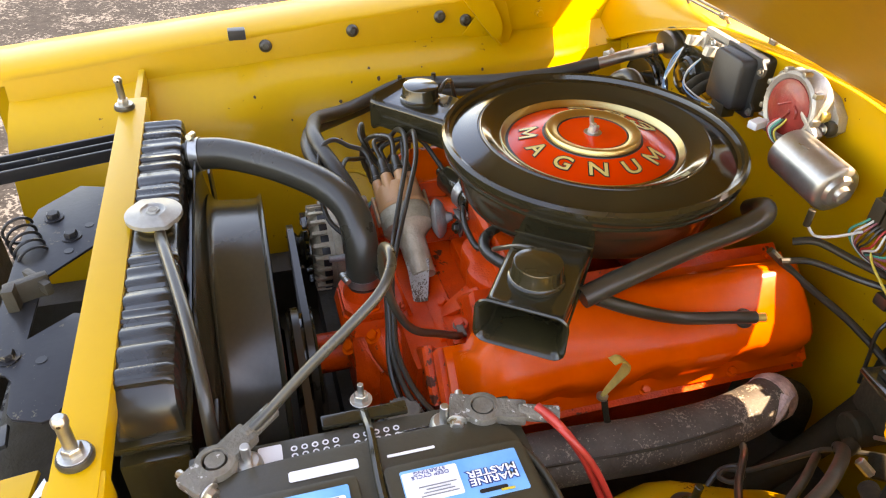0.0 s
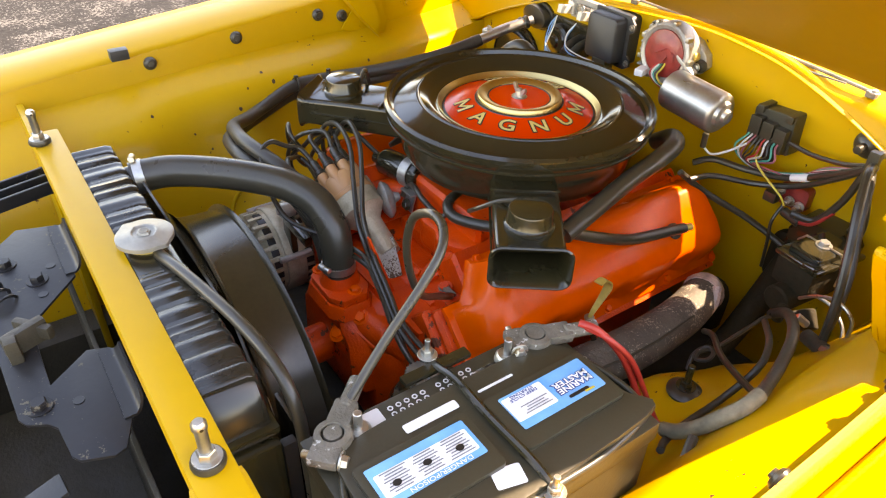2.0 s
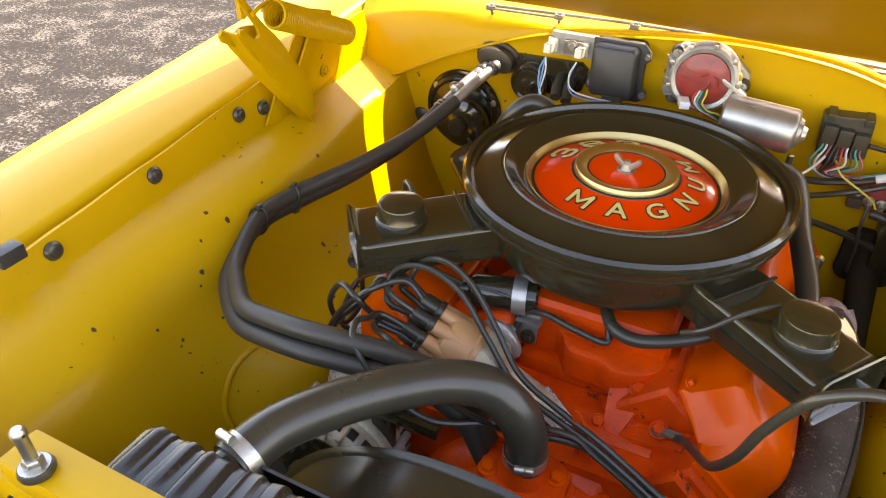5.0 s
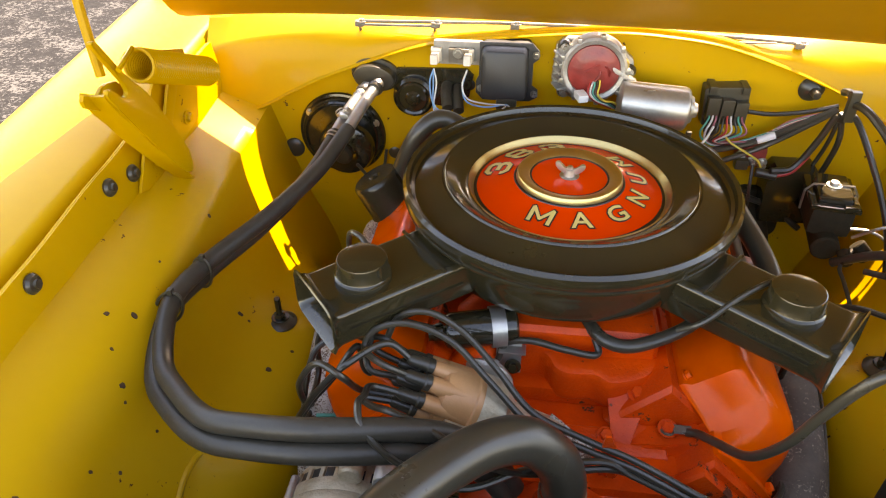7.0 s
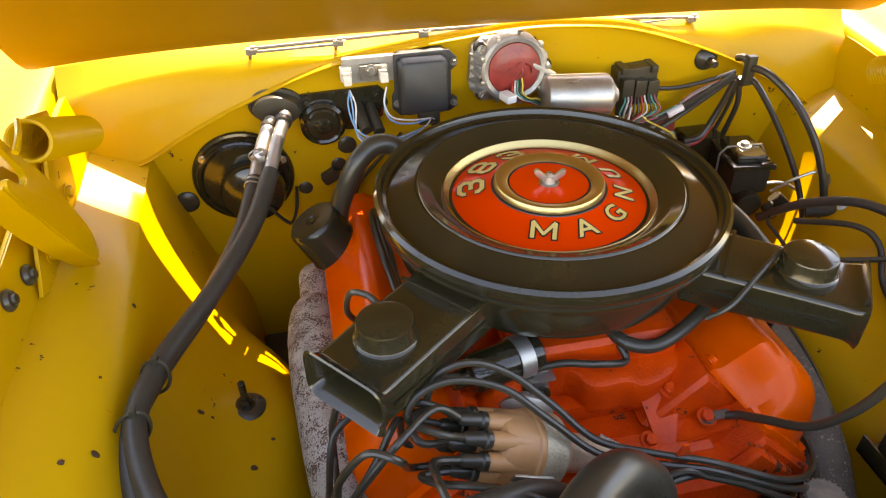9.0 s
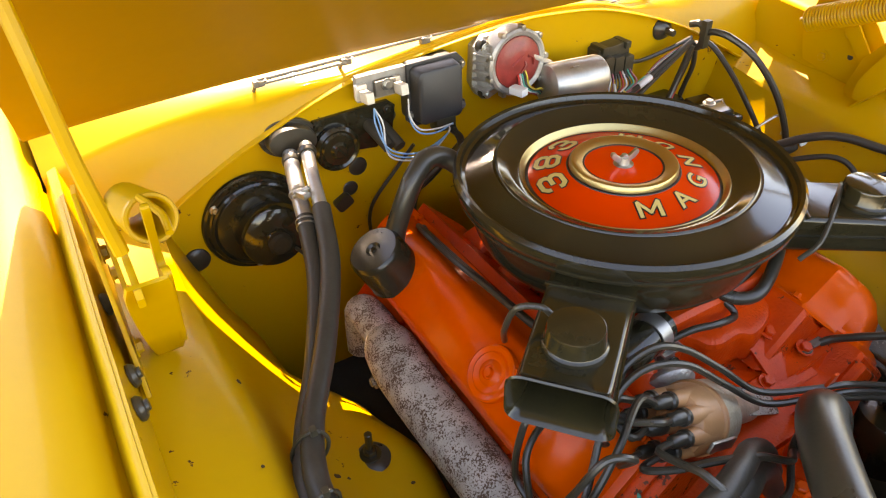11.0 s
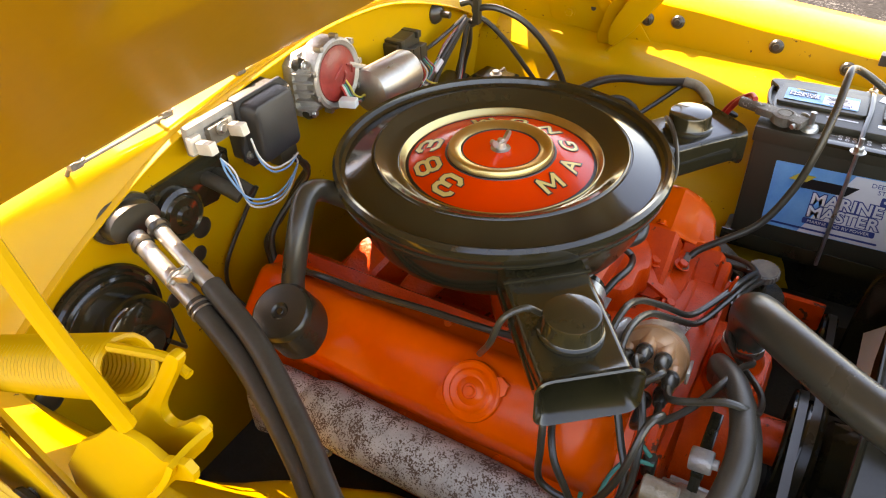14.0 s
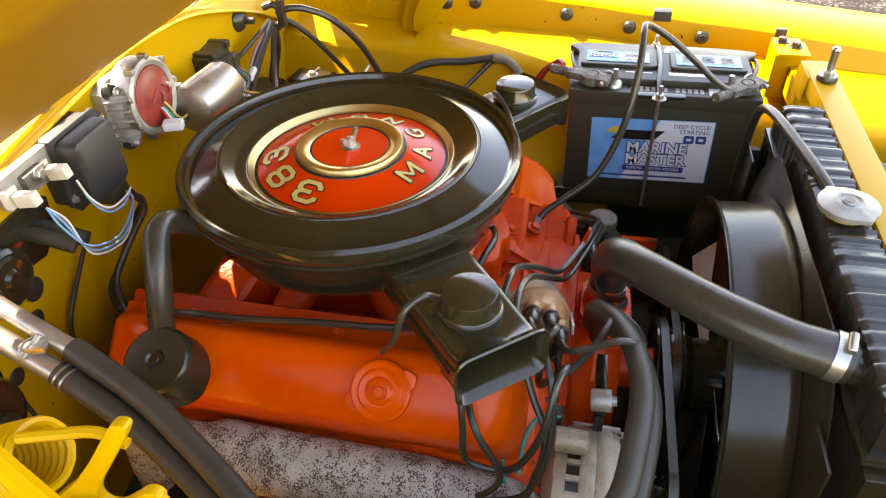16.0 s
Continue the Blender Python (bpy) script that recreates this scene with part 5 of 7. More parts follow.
part("pulley", put(lathe([(0, 0.125), (0.034, 0.125), (0.036, 0.129), (0.028, 0.136), (0.036, 0.143), (0.034, 0.147), (0, 0.147)], 32), AM), BLACK_SATIN, alt)
part("bracket", join(at(box(0.03, 0.012, 0.11, 0.003), -0.185, -0.345, 0.60), at(box(0.09, 0.014, 0.018, 0.003), -0.15, -0.345, 0.70)), BLACK_SATIN, alt)
part("terminal_boot", at(rod(0.008, 0.03, 12), -0.205, -0.295, 0.69), BLACK_RUBBER, alt)
pump = thing("power_steering_pump", "black power steering pump with a filler cap", "pump", (0.23, -0.34, 0.55))
part("reservoir", at(join(lathe([(0, 0), (0.05, 0), (0.056, 0.008), (0.056, 0.075), (0.048, 0.088), (0.020, 0.092), (0.019, 0.125), (0, 0.125)], 32)), 0.232, -0.33, 0.55), BLACK_SATIN, pump)
part("filler_cap", at(lathe([(0, 0), (0.0225, 0), (0.0235, 0.003), (0.0235, 0.012), (0.0215, 0.0145), (0, 0.015)], 32), 0.232, -0.338, 0.674), CAP_GREY, pump, "ribbed grey filler cap")
for i in range(24):
    a = 2 * math.pi * i / 24
    part("cap_rib", at(box(0.0022, 0.0022, 0.011, 0), 0.232 + 0.0237 * math.cos(a), -0.338 + 0.0237 * math.sin(a), 0.676), CAP_GREY, pump)
part("pulley", put(lathe([(0, 0), (0.03, 0), (0.05, 0.006), (0.060, 0.0), (0.062, 0.004), (0.054, 0.010), (0.062, 0.016), (0.060, 0.02), (0, 0.02)], 40), axis((0.232, -0.44, 0.56), (0.232, -0.47, 0.56))), BLACK_SATIN, pump)
part("bracket", at(box(0.012, 0.16, 0.05, 0.004), 0.285, -0.36, 0.56), ORANGE_CAST, pump)

# ---------------------------------------------------------------- battery
bat = thing("battery", "black marine battery with blue and white labels", "battery", (0.459, -0.416, 0.632))
BX0, BX1, BY0, BY1, BZ = 0.374, 0.546, -0.570, -0.263, 0.858
case = part("case", at(box(BX1 - BX0, BY1 - BY0, 0.195, 0.007), (BX0 + BX1) / 2, (BY0 + BY1) / 2, 0.632), BLACK_PLASTIC, bat)
blid = part("lid", join(at(box(BX1 - BX0 + 0.006, BY1 - BY0 + 0.006, 0.026, 0.004), (BX0 + BX1) / 2, (BY0 + BY1) / 2, 0.8215)), BLACK_PLASTIC, bat)
hump = [(0.412, -0.545), (0.402, -0.50), (0.400, -0.335), (0.410, -0.29), (0.435, -0.272), (0.50, -0.270), (0.541, -0.275), (0.541, -0.558), (0.50, -0.562), (0.43, -0.560)]
part("raised_top", at(slab([(p.x, p.y) for p in spline([(x, y, 0) for x, y in hump], 5, closed=True)], 0.013, 0.004), 0, 0, 0.8465), BLACK_PLASTIC, bat)
part("carry_rope", tube([(0.405, -0.545, 0.851), (0.470, -0.572, 0.853), (0.53, -0.570, 0.851), (0.546, -0.50, 0.850), (0.547, -0.416, 0.851), (0.546, -0.33, 0.850), (0.528, -0.265, 0.850), (0.468, -0.262, 0.852), (0.41, -0.285, 0.851)], 0.0036, 10), BLACK_PLASTIC, bat, "black rope handle")
for y0, y1 in ((-0.405, -0.275), (-0.553, -0.428)):
    vent = part("vent_cover", at(slab([(p[0] + 0.475, p[1] + (y0 + y1) / 2) for p in rounded(0.072, y1 - y0, 0.006)], 0.006, 0.002), 0, 0, 0.8597), BLACK_PLASTIC, bat)


def flat(parent, name, mat, w, h, m, z=0.0006, label="", r=0.002):
    """A thin printed piece on a label; m's xy plane is the print."""
    return part(name, put(slab(rounded(w, h, min(r, w * 0.4, h * 0.4), 2), 0.0004, 0), m @ Matrix.Translation((0, 0, z))), mat, parent, label)


def word(parent, text, size, m, mat, z=0.0014, swell=0.0):
    return part("word", put(lettering(text, size, 0.0002, swell), m @ Matrix.Translation((0, 0, z))), mat, parent)


# side label: read from the engine's side, so its x runs to -y
LM = Matrix.Translation((BX0 - 0.0002, -0.408, 0.738)) @ Matrix(((0, 0, -1, 0), (-1, 0, 0, 0), (0, 1, 0, 0), (0, 0, 0, 1))) @ Matrix.Rotation(radians(1.5), 4, "Z")
flat(case, "side_label", LABEL_BLUE, 0.205, 0.122, LM, label="blue and white battery label")
wedge = [(-0.045, -0.060), (0.101, -0.060), (0.101, 0.060), (0.012, 0.060)]
part("white_field", put(slab(wedge, 0.0004, 0), LM @ Matrix.Translation((0, 0, 0.0011))), LABEL_WHITE, case)
part("logo_shape", put(slab([(-0.068, 0.022), (-0.05, 0.040), (0.022, 0.040), (0.006, 0.022)], 0.0004, 0), LM @ Matrix.Translation((0, 0, 0.0016))), INK, case, "black and yellow maker's mark")
part("logo_shape", put(slab([(-0.078, 0.034), (-0.066, 0.046), (-0.040, 0.046), (-0.052, 0.034)], 0.0004, 0), LM @ Matrix.Translation((0, 0, 0.0021))), YELLOW_WIRE, case)
for row, text in enumerate(("MARINE", "MASTER")):
    mm = LM @ Matrix.Translation((0.012, 0.006 - 0.024 * row, 0))
    word(case, text, 0.0285, mm, LABEL_NAVY, 0.0019, 0.0022)
    word(case, text, 0.0285, mm, LABEL_WHITE, 0.0024, 0.0006)
flat(case, "blue_band", LABEL_NAVY, 0.105, 0.011, LM @ Matrix.Translation((0.010, -0.036, 0)), 0.0017)
word(case, "MARINE AND RV POWER", 0.0080, LM @ Matrix.Translation((0.010, -0.036, 0)), LABEL_WHITE, 0.0024)
word(case, "DEEP CYCLE/", 0.0105, LM @ Matrix.Translation((0.066, 0.050, 0)), LABEL_NAVY, 0.0018)
word(case, "STARTING", 0.0105, LM @ Matrix.Translation((0.071, 0.040, 0)), LABEL_NAVY, 0.0018)
for dx in (0.063, 0.083):
    flat(case, "icon", LABEL_NAVY, 0.017, 0.015, LM @ Matrix.Translation((dx, 0.026, 0)), 0.0017)
    flat(case, "icon_mark", LABEL_WHITE, 0.009, 0.005, LM @ Matrix.Translation((dx, 0.026, 0)), 0.0022)
flat(case, "small_print", LABEL_NAVY, 0.16, 0.0035, LM @ Matrix.Translation((-0.01, -0.052, 0)), 0.0017)

# top labels: their x runs to -y
TM = Matrix(((0, -1, 0, 0.470), (1, 0, 0, 0), (0, 0, 1, 0.8660), (0, 0, 0, 1))) @ Matrix.Rotation(math.pi, 4, "Z")
for cy, kind in ((-0.338, 0), (-0.491, 1)):
    m = Matrix.Translation((0, cy, 0)) @ TM @ Matrix.Diagonal((1, 0.78, 1, 1))
    flat(blid, "top_label", LABEL_BLUE, 0.108, 0.056, m, label="blue printed label")
    if kind == 0:
        flat(blid, "white_field", LABEL_WHITE, 0.050, 0.040, m @ Matrix.Translation((0.028, -0.004, 0)), 0.0011)
        word(blid, "DEEP CYCLE", 0.0062, m @ Matrix.Translation((0.028, -0.016, 0)), LABEL_NAVY, 0.0017)
        word(blid, "STARTING", 0.0062, m @ Matrix.Translation((0.028, -0.0215, 0)), LABEL_NAVY, 0.0017)
        for row, text in enumerate(("MARINE", "MASTER")):
            mm = m @ Matrix.Translation((-0.026, 0.006 - 0.0105 * row, 0))
            word(blid, text, 0.0125, mm, LABEL_NAVY, 0.0015, 0.0012)
            word(blid, text, 0.0125, mm, LABEL_WHITE, 0.0020, 0.0002)
        flat(blid, "logo_shape", INK, 0.026, 0.005, m @ Matrix.Translation((-0.022, 0.0195, 0)), 0.0015)
        flat(blid, "logo_shape", YELLOW_WIRE, 0.013, 0.003, m @ Matrix.Translation((-0.034, 0.0235, 0)), 0.0019)
        for k in range(4):
            flat(blid, "small_print", LABEL_GREY, 0.034 - 0.006 * (k % 3), 0.0012, m @ Matrix.Translation((0.024, 0.010 - 0.004 * k, 0)), 0.0017, r=0.0004)
    else:
        flat(blid, "white_field", LABEL_WHITE, 0.100, 0.034, m @ Matrix.Translation((0, 0.002, 0)), 0.0011)
        word(blid, "DANGER/POISON", 0.0085, m @ Matrix.Translation((-0.005, 0.0235, 0)), LABEL_WHITE, 0.0015)
        for k in range(8):
            for c in range(3):
                flat(blid, "small_print", LABEL_GREY, 0.027 - 0.004 * ((k + c) % 3), 0.0014, m @ Matrix.Translation((-0.033 + 0.032 * c, 0.0155 - 0.0040 * k, 0)), 0.0017, r=0.0004)
        for k in range(3):
            part("warning_symbol", put(at(rod(0.0045, 0.0004, 16), -0.034 + 0.034 * k, 0.006 - 0.004 * (k % 2), 0.0018), m), INK, blid)
# date rings and stickers along the edge of the lid
for r in range(2):
    for k in range(11):
        if k == 5:
            continue
        part("date_mark", at(lathe([(0.0018, 0), (0.0032, 0), (0.0032, 0.0004), (0.0018, 0.0004)], 10), 0.384 + 0.0085 * r, -0.478 + 0.0098 * k, 0.8477), LABEL_WHITE, blid)
flat(blid, "sticker", LABEL_WHITE, 0.022, 0.030, Matrix.Translation((0.391, -0.500, 0.8472)) @ Matrix.Rotation(radians(90), 4, "Z"))
flat(blid, "sticker", LABEL_WHITE, 0.062, 0.011, Matrix.Translation((0.424, -0.455, 0.8592)) @ Matrix.Rotation(radians(90), 4, "Z"))
flat(blid, "sticker", LABEL_WHITE, 0.030, 0.022, Matrix.Translation((0.520, -0.435, 0.8592)) @ Matrix.Rotation(radians(75), 4, "Z"), label="torn paper sticker")
for k in range(9):
    flat(blid, "small_print", LABEL_WHITE, 0.0012 + 0.0006 * (k % 3), 0.016 - 0.002 * (k % 2), Matrix.Translation((0.391, -0.372 + 0.0034 * k, 0.8472)), r=0.0003)
flat(blid, "small_print", LABEL_WHITE, 0.045, 0.003, Matrix.Translation((0.424, -0.375, 0.8592)) @ Matrix.Rotation(radians(90), 4, "Z"))
for y in (-0.335, -0.520):
    part("stud", at(join(lathe([(0, 0), (0.014, 0), (0.013, 0.006), (0.010, 0.009), (0, 0.009)], 24), at(rod(0.0045, 0.022, 12), 0, 0, 0.008)), 0.394, y, 0.8475), ZINC, bat, "bare terminal stud")
part("post", at(lathe([(0, 0), (0.011, 0), (0.010, 0.02), (0, 0.02)], 24), 0.394, -0.296, 0.8475), LEAD, bat)
part("post", at(lathe([(0, 0), (0.010, 0), (0.009, 0.02), (0, 0.02)], 24), 0.394, -0.547, 0.8475), LEAD, bat)

hold = thing("battery_hold_down", "black battery hold-down strap with threaded rods", "hold-down", (0.459, -0.41, 0.63))
part("strap", tube([(0.345, -0.407, 0.846), (0.37, -0.407, 0.853), (0.40, -0.407, 0.861), (0.46, -0.410, 0.8645), (0.52, -0.408, 0.864), (0.552, -0.406, 0.855)], 0.0045, 8), BLACK_SATIN, hold)
part("end_plate", at(box(0.014, 0.085, 0.006, 0.002), 0.362, -0.407, 0.846), BLACK_SATIN, hold)
for x, lo in ((0.345, 0.64), (0.552, 0.70)):
    part("rod", at(rod(0.0032, 0.875 - lo, 10), x, -0.407, lo), ZINC, hold)
    part("nut", at(bolt_geo(0.0075, 0.008), x, -0.407, 0.852), ZINC, hold)
tray = thing("battery_tray", "black steel battery tray on a bracket", "battery tray", (0.459, -0.416, 0.62))
part("shelf", at(box(0.20, 0.33, 0.008, 0.003), 0.459, -0.416, 0.6235), BLACK_SATIN, tray)
part("lip", at(box(0.004, 0.33, 0.03, 0.001), 0.361, -0.416, 0.624), BLACK_SATIN, tray)
part("bracket", at(box(0.06, 0.28, 0.19, 0.01), 0.50, -0.416, 0.4335), BLACK_SATIN, tray)


def terminal(p, towards, label):
    t = thing("battery_terminal", label, "terminal", p, "battery terminals")
    m = Matrix.Translation(p) @ Matrix.Rotation(math.atan2(towards[1], towards[0]), 4, "Z")
    part("clamp", put(join(lathe([(0.011, 0), (0.019, 0), (0.0195, 0.004), (0.018, 0.013), (0.012, 0.015), (0.011, 0.013)], 24), at(box(0.034, 0.024, 0.013, 0.004), 0.026, 0, 0.001), at(box(0.022, 0.03, 0.012, 0.004), -0.022, 0, 0.001), put(rod(0.0085, 0.04, 16), Matrix.Translation((0.035, 0, 0.008)) @ Matrix.Rotation(radians(90), 4, "Y"))), m), LEAD, t)
    part("clamp_bolt", put(put(join(rod(0.004, 0.044, 10), at(bolt_geo(0.0065, 0.006), 0, 0, 0.038)), Matrix.Translation((-0.024, 0.022, 0.007)) @ Matrix.Rotation(radians(90), 4, "X")), m), ZINC, t)
    return m


terminal((0.394, -0.296, 0.853), (0.35, 1.0), "corroded lead positive battery terminal")
terminal((0.394, -0.547, 0.853), (-0.7, 0.75), "corroded lead negative battery terminal")
solo("negative_battery_cable", tube([(0.366, -0.517, 0.862), (0.357, -0.49, 0.882), (0.350, -0.455, 0.915), (0.343, -0.415, 0.950), (0.330, -0.382, 0.975), (0.308, -0.366, 0.988), (0.280, -0.363, 0.986), (0.246, -0.362, 0.960), (0.222, -0.356, 0.905), (0.210, -0.342, 0.845), (0.194, -0.315, 0.790), (0.176, -0.272, 0.756), (0.166, -0.248, 0.738), (0.156, -0.238, 0.728)], 0.0052, 12), BLACK_RUBBER, "arched black negative battery cable", "cable")

# ---------------------------------------------------------------- heater hoses
HH = [(-0.330, 0.306, 0.912), (-0.345, 0.25, 0.898), (-0.358, 0.19, 0.880), (-0.385, 0.10, 0.850), (-0.435, 0.0, 0.822), (-0.488, -0.09, 0.803), (-0.508, -0.172, 0.796), (-0.486, -0.259, 0.776), (-0.441, -0.311, 0.782), (-0.380, -0.359, 0.800), (-0.319, -0.375, 0.815), (-0.263, -0.381, 0.825), (-0.211, -0.375, 0.825), (-0.158, -0.360, 0.815), (-0.114, -0.342, 0.790), (-0.072, -0.334, 0.750), (-0.045, -0.335, 0.700)]


def roll_at(i):
    """How far the pair of hoses is twisted about its line at the point i."""
    return radians((24, 24, 28, 42, 56, 64, 62, 56, 56, 66)[min(i, 9)])


def beside(points, off):
    """The line of points moved off metres to the side that the twist of the pair gives."""
    out = []
    for i, p in enumerate(points):
        d = Vector(points[min(i + 1, len(points) - 1)]) - Vector(points[max(i - 1, 0)])
        n = Vector((-d.y, d.x, 0)).normalized()
        out.append(Vector(p) + (n * math.cos(roll_at(i)) + Vector((0, 0, math.sin(roll_at(i))))) * off * 0.96)
    return out


for off, cut in ((0.0135, 2), (-0.0135, 2)):
    pts = beside(HH, off)
    h = thing("heater_hose", "black rubber heater hose with a bright metal end", "hose", pts[0], "heater hoses")
    part("hose", tube(pts[cut:], 0.0125, 16), HOSE_DUSTY, h)
    part("metal_end", tube([pts[0], pts[1], pts[2] + (pts[3] - pts[2]) * 0.05], 0.0112 if off < 0 else 0.0095, 16), BRUSHED, h, "bright foil-wrapped tube end")
    d = (pts[1] - pts[0]).normalized()
    part("collar", put(lathe([(0.009, 0), (0.0135, 0), (0.0138, 0.003), (0.0125, 0.008), (0.009, 0.008)], 20), axis(pts[0] + d * 0.012, pts[1])), BLACK_RUBBER, h)
    if off < 0:
        for u in (0.0, 0.008):
            a = pts[2] + (pts[3] - pts[2]) * 0.06 + (pts[3] - pts[2]).normalized() * u
            part("wire_clamp", band(a, a + (pts[3] - pts[2]).normalized() * 0.0022, 0.0128, 0.0014), ZINC, h)
solo("hose_valve", join(put(box(0.013, 0.020, 0.009, 0.003), Matrix.Translation((-0.361, 0.214, 0.893)) @ Matrix.Rotation(0.35, 4, "Z")), put(rod(0.0035, 0.026, 10), axis((-0.372, 0.222, 0.893), (-0.351, 0.212, 0.906))), tube([(-0.372, 0.226, 0.884), (-0.376, 0.224, 0.896), (-0.366, 0.222, 0.905), (-0.354, 0.220, 0.904)], 0.0013, 6)), ZINC, "small bright heater control valve on the hose", "valve")
for i in (4, 5, 6):
    p = Vector(HH[i]).lerp(Vector(HH[i + 1]), 0.15 if i == 5 else 0.0)
    if i == 4:
        continue
    d = (Vector(HH[i + 1]) - Vector(HH[i - 1])).normalized()
    side = Vector((-d.y, d.x, 0)).normalized()
    up = Vector((0, 0, 1))
    ea, eb = side * math.cos(roll_at(i)) + up * math.sin(roll_at(i)), up * math.cos(roll_at(i)) - side * math.sin(roll_at(i))
    ring = [Vector(p) + ea * (0.030 * math.cos(2 * math.pi * k / 20)) + eb * (0.017 * math.sin(2 * math.pi * k / 20)) for k in range(21)]
    z = thing("cable_tie", "black nylon tie round the heater hoses", "cable tie", p, "cable ties")
    part("loop", tube(ring, 0.0022, 6, smooth=False), BLACK_PLASTIC, z)
    part("head", put(box(0.007, 0.008, 0.009, 0.001), Matrix.Translation(Vector(p) + ea * 0.028 + eb * 0.006 + Vector((0, 0, -0.004)))), BLACK_PLASTIC, z)

# ---------------------------------------------------------------- on the bulkhead
FW = 0.343


def disc_on_wall(name, x, z, profile, mat, label, category, y=FW, n=32):
    return solo(name, put(lathe(profile, n), axis((x, y, z), (x, y - 1, z))), mat, label, category)


solo("heater_pipe_seal", put(join(slab([(0.044 * math.cos(2 * math.pi * k / 36), 0.030 * math.sin(2 * math.pi * k / 36)) for k in range(36)], 0.010, 0.003), slab([(0.037 * math.cos(2 * math.pi * k / 36), 0.024 * math.sin(2 * math.pi * k / 36)) for k in range(36)], 0.030, 0.010)), Matrix.Translation((-0.331, FW + 0.002, 0.918)) @ Matrix.Rotation(radians(90), 4, "X") @ Matrix.Rotation(radians(-8), 4, "Z")), BLACK_RUBBER, "oval black rubber seal round the heater pipes", "seal")
blower = thing("blower_motor", "round black heater blower motor on the bulkhead", "blower motor", (-0.402, FW, 0.72))
BM = axis((-0.402, FW, 0.798), (-0.402, 0, 0.798))
part("flange", put(lathe([(0, 0), (0.080, 0), (0.082, 0.003), (0.080, 0.007), (0.076, 0.008), (0.073, 0.012), (0.066, 0.013), (0.062, 0.018), (0, 0.019)], 56), BM), BLACK_GLOSS, blower)
part("motor_can", put(at(lathe([(0, 0.017), (0.060, 0.017), (0.061, 0.036), (0.056, 0.046), (0.042, 0.052), (0.020, 0.054), (0.016, 0.060), (0, 0.060)], 40), 0.016, -0.014, 0), BM @ Matrix.Diagonal((0.86, 0.86, 1, 1))), BLACK_GLOSS, blower, "grimy black motor can")
part("motor_boss", put(at(lathe([(0.010, 0.058), (0.017, 0.058), (0.018, 0.066), (0.013, 0.070), (0, 0.070)], 24), 0.014, -0.012, 0), BM), GRIME_DARK, blower)
part("ridge", put(lathe([(0.068, 0.012), (0.070, 0.017), (0.067, 0.019), (0.064, 0.016)], 56), BM), BLACK_GLOSS, blower)
for k in range(3):
    a = 2 * math.pi * k / 3 + 0.4
    part("screw", put(at(bolt_geo(0.005, 0.005), 0.071 * math.cos(a), 0.071 * math.sin(a), 0.010), BM), ZINC, blower)
solo("blower_wire", tube([(-0.365, 0.285, 0.765), (-0.345, 0.29, 0.735), (-0.335, 0.305, 0.72), (-0.325, 0.325, 0.735), (-0.32, 0.338, 0.77)], 0.003, 8), WIRE_BLACK, "thin black blower motor wire", "wire")

plate = thing("evaporator_cover", "black plate with a round dial and pipe stubs", "cover plate", (-0.228, FW, 0.86))
out = [(-0.302, 0.918), (-0.292, 0.933), (-0.17, 0.936), (-0.158, 0.925), (-0.165, 0.885), (-0.195, 0.862), (-0.235, 0.868), (-0.27, 0.852), (-0.298, 0.872)]
part("plate", put(slab([(x, z) for x, z in out], 0.008, 0.003), Matrix.Translation((0, FW, 0)) @ Matrix.Rotation(radians(90), 4, "X")), BLACK_GLOSS, plate)
part("dial", put(lathe([(0, 0), (0.036, 0), (0.036, 0.012), (0.031, 0.016), (0.027, 0.014), (0.024, 0.017), (0.014, 0.018), (0.010, 0.022), (0, 0.023)], 40), axis((-0.263, FW - 0.006, 0.884), (-0.263, 0, 0.884))), BLACK_GLOSS, plate)
for x, z in ((-0.205, 0.893), (-0.186, 0.889)):
    part("pipe_stub", tube([(x, FW, z + 0.012), (x + 0.002, FW - 0.03, z + 0.006), (x + 0.008, FW - 0.058, z - 0.008)], [0.010, 0.010, 0.0095], 14), BLACK_GRIME, plate, "dull metal pipe stub")
for x, z in ((-0.285, 0.922), (-0.172, 0.922)):
    part("screw", put(bolt_geo(0.005, 0.004), axis((x, FW - 0.008, z), (x, 0, z))), BLACK_SATIN, plate)
plug = [(0, 0), (0.019, 0), (0.019, 0.004), (0.015, 0.007), (0.006, 0.008), (0, 0.008)]
first_plug = disc_on_wall("bulkhead_plug", -0.500, 0.762, plug, BLACK_RUBBER, "round black rubber plug in the bulkhead", "plug")
for x, z, s in ((-0.228, 0.835, 0.9), (-0.245, 0.800, 0.75), (-0.305, 0.762, 0.7), (0.258, 0.845, 0.8), (-0.165, 0.905, 0.6)):
    c = copy_thing(first_plug, pose(x, FW, z - 0.019 * s))
    c.scale = (s, s, s)
    tagged(c, "small black rubber plug in the yellow bulkhead", "plug", "bulkhead plugs")
tagged(first_plug, group="bulkhead plugs")
disc_on_wall("harness_grommet", 0.400, 0.927, [(0, 0), (0.020, 0), (0.021, 0.004), (0.016, 0.012), (0.007, 0.016), (0.006, 0.034), (0, 0.035)], BLACK_RUBBER, "black rubber grommet with a short tail", "grommet")
solo("drain_flap", put(slab(rounded(0.03, 0.022, 0.006), 0.014, 0.004), Matrix.Translation((-0.262, FW, 0.783)) @ Matrix.Rotation(radians(90), 4, "X") @ Matrix.Rotation(0.5, 4, "Z")), BLACK_RUBBER, "small black rubber drain flap", "flap")

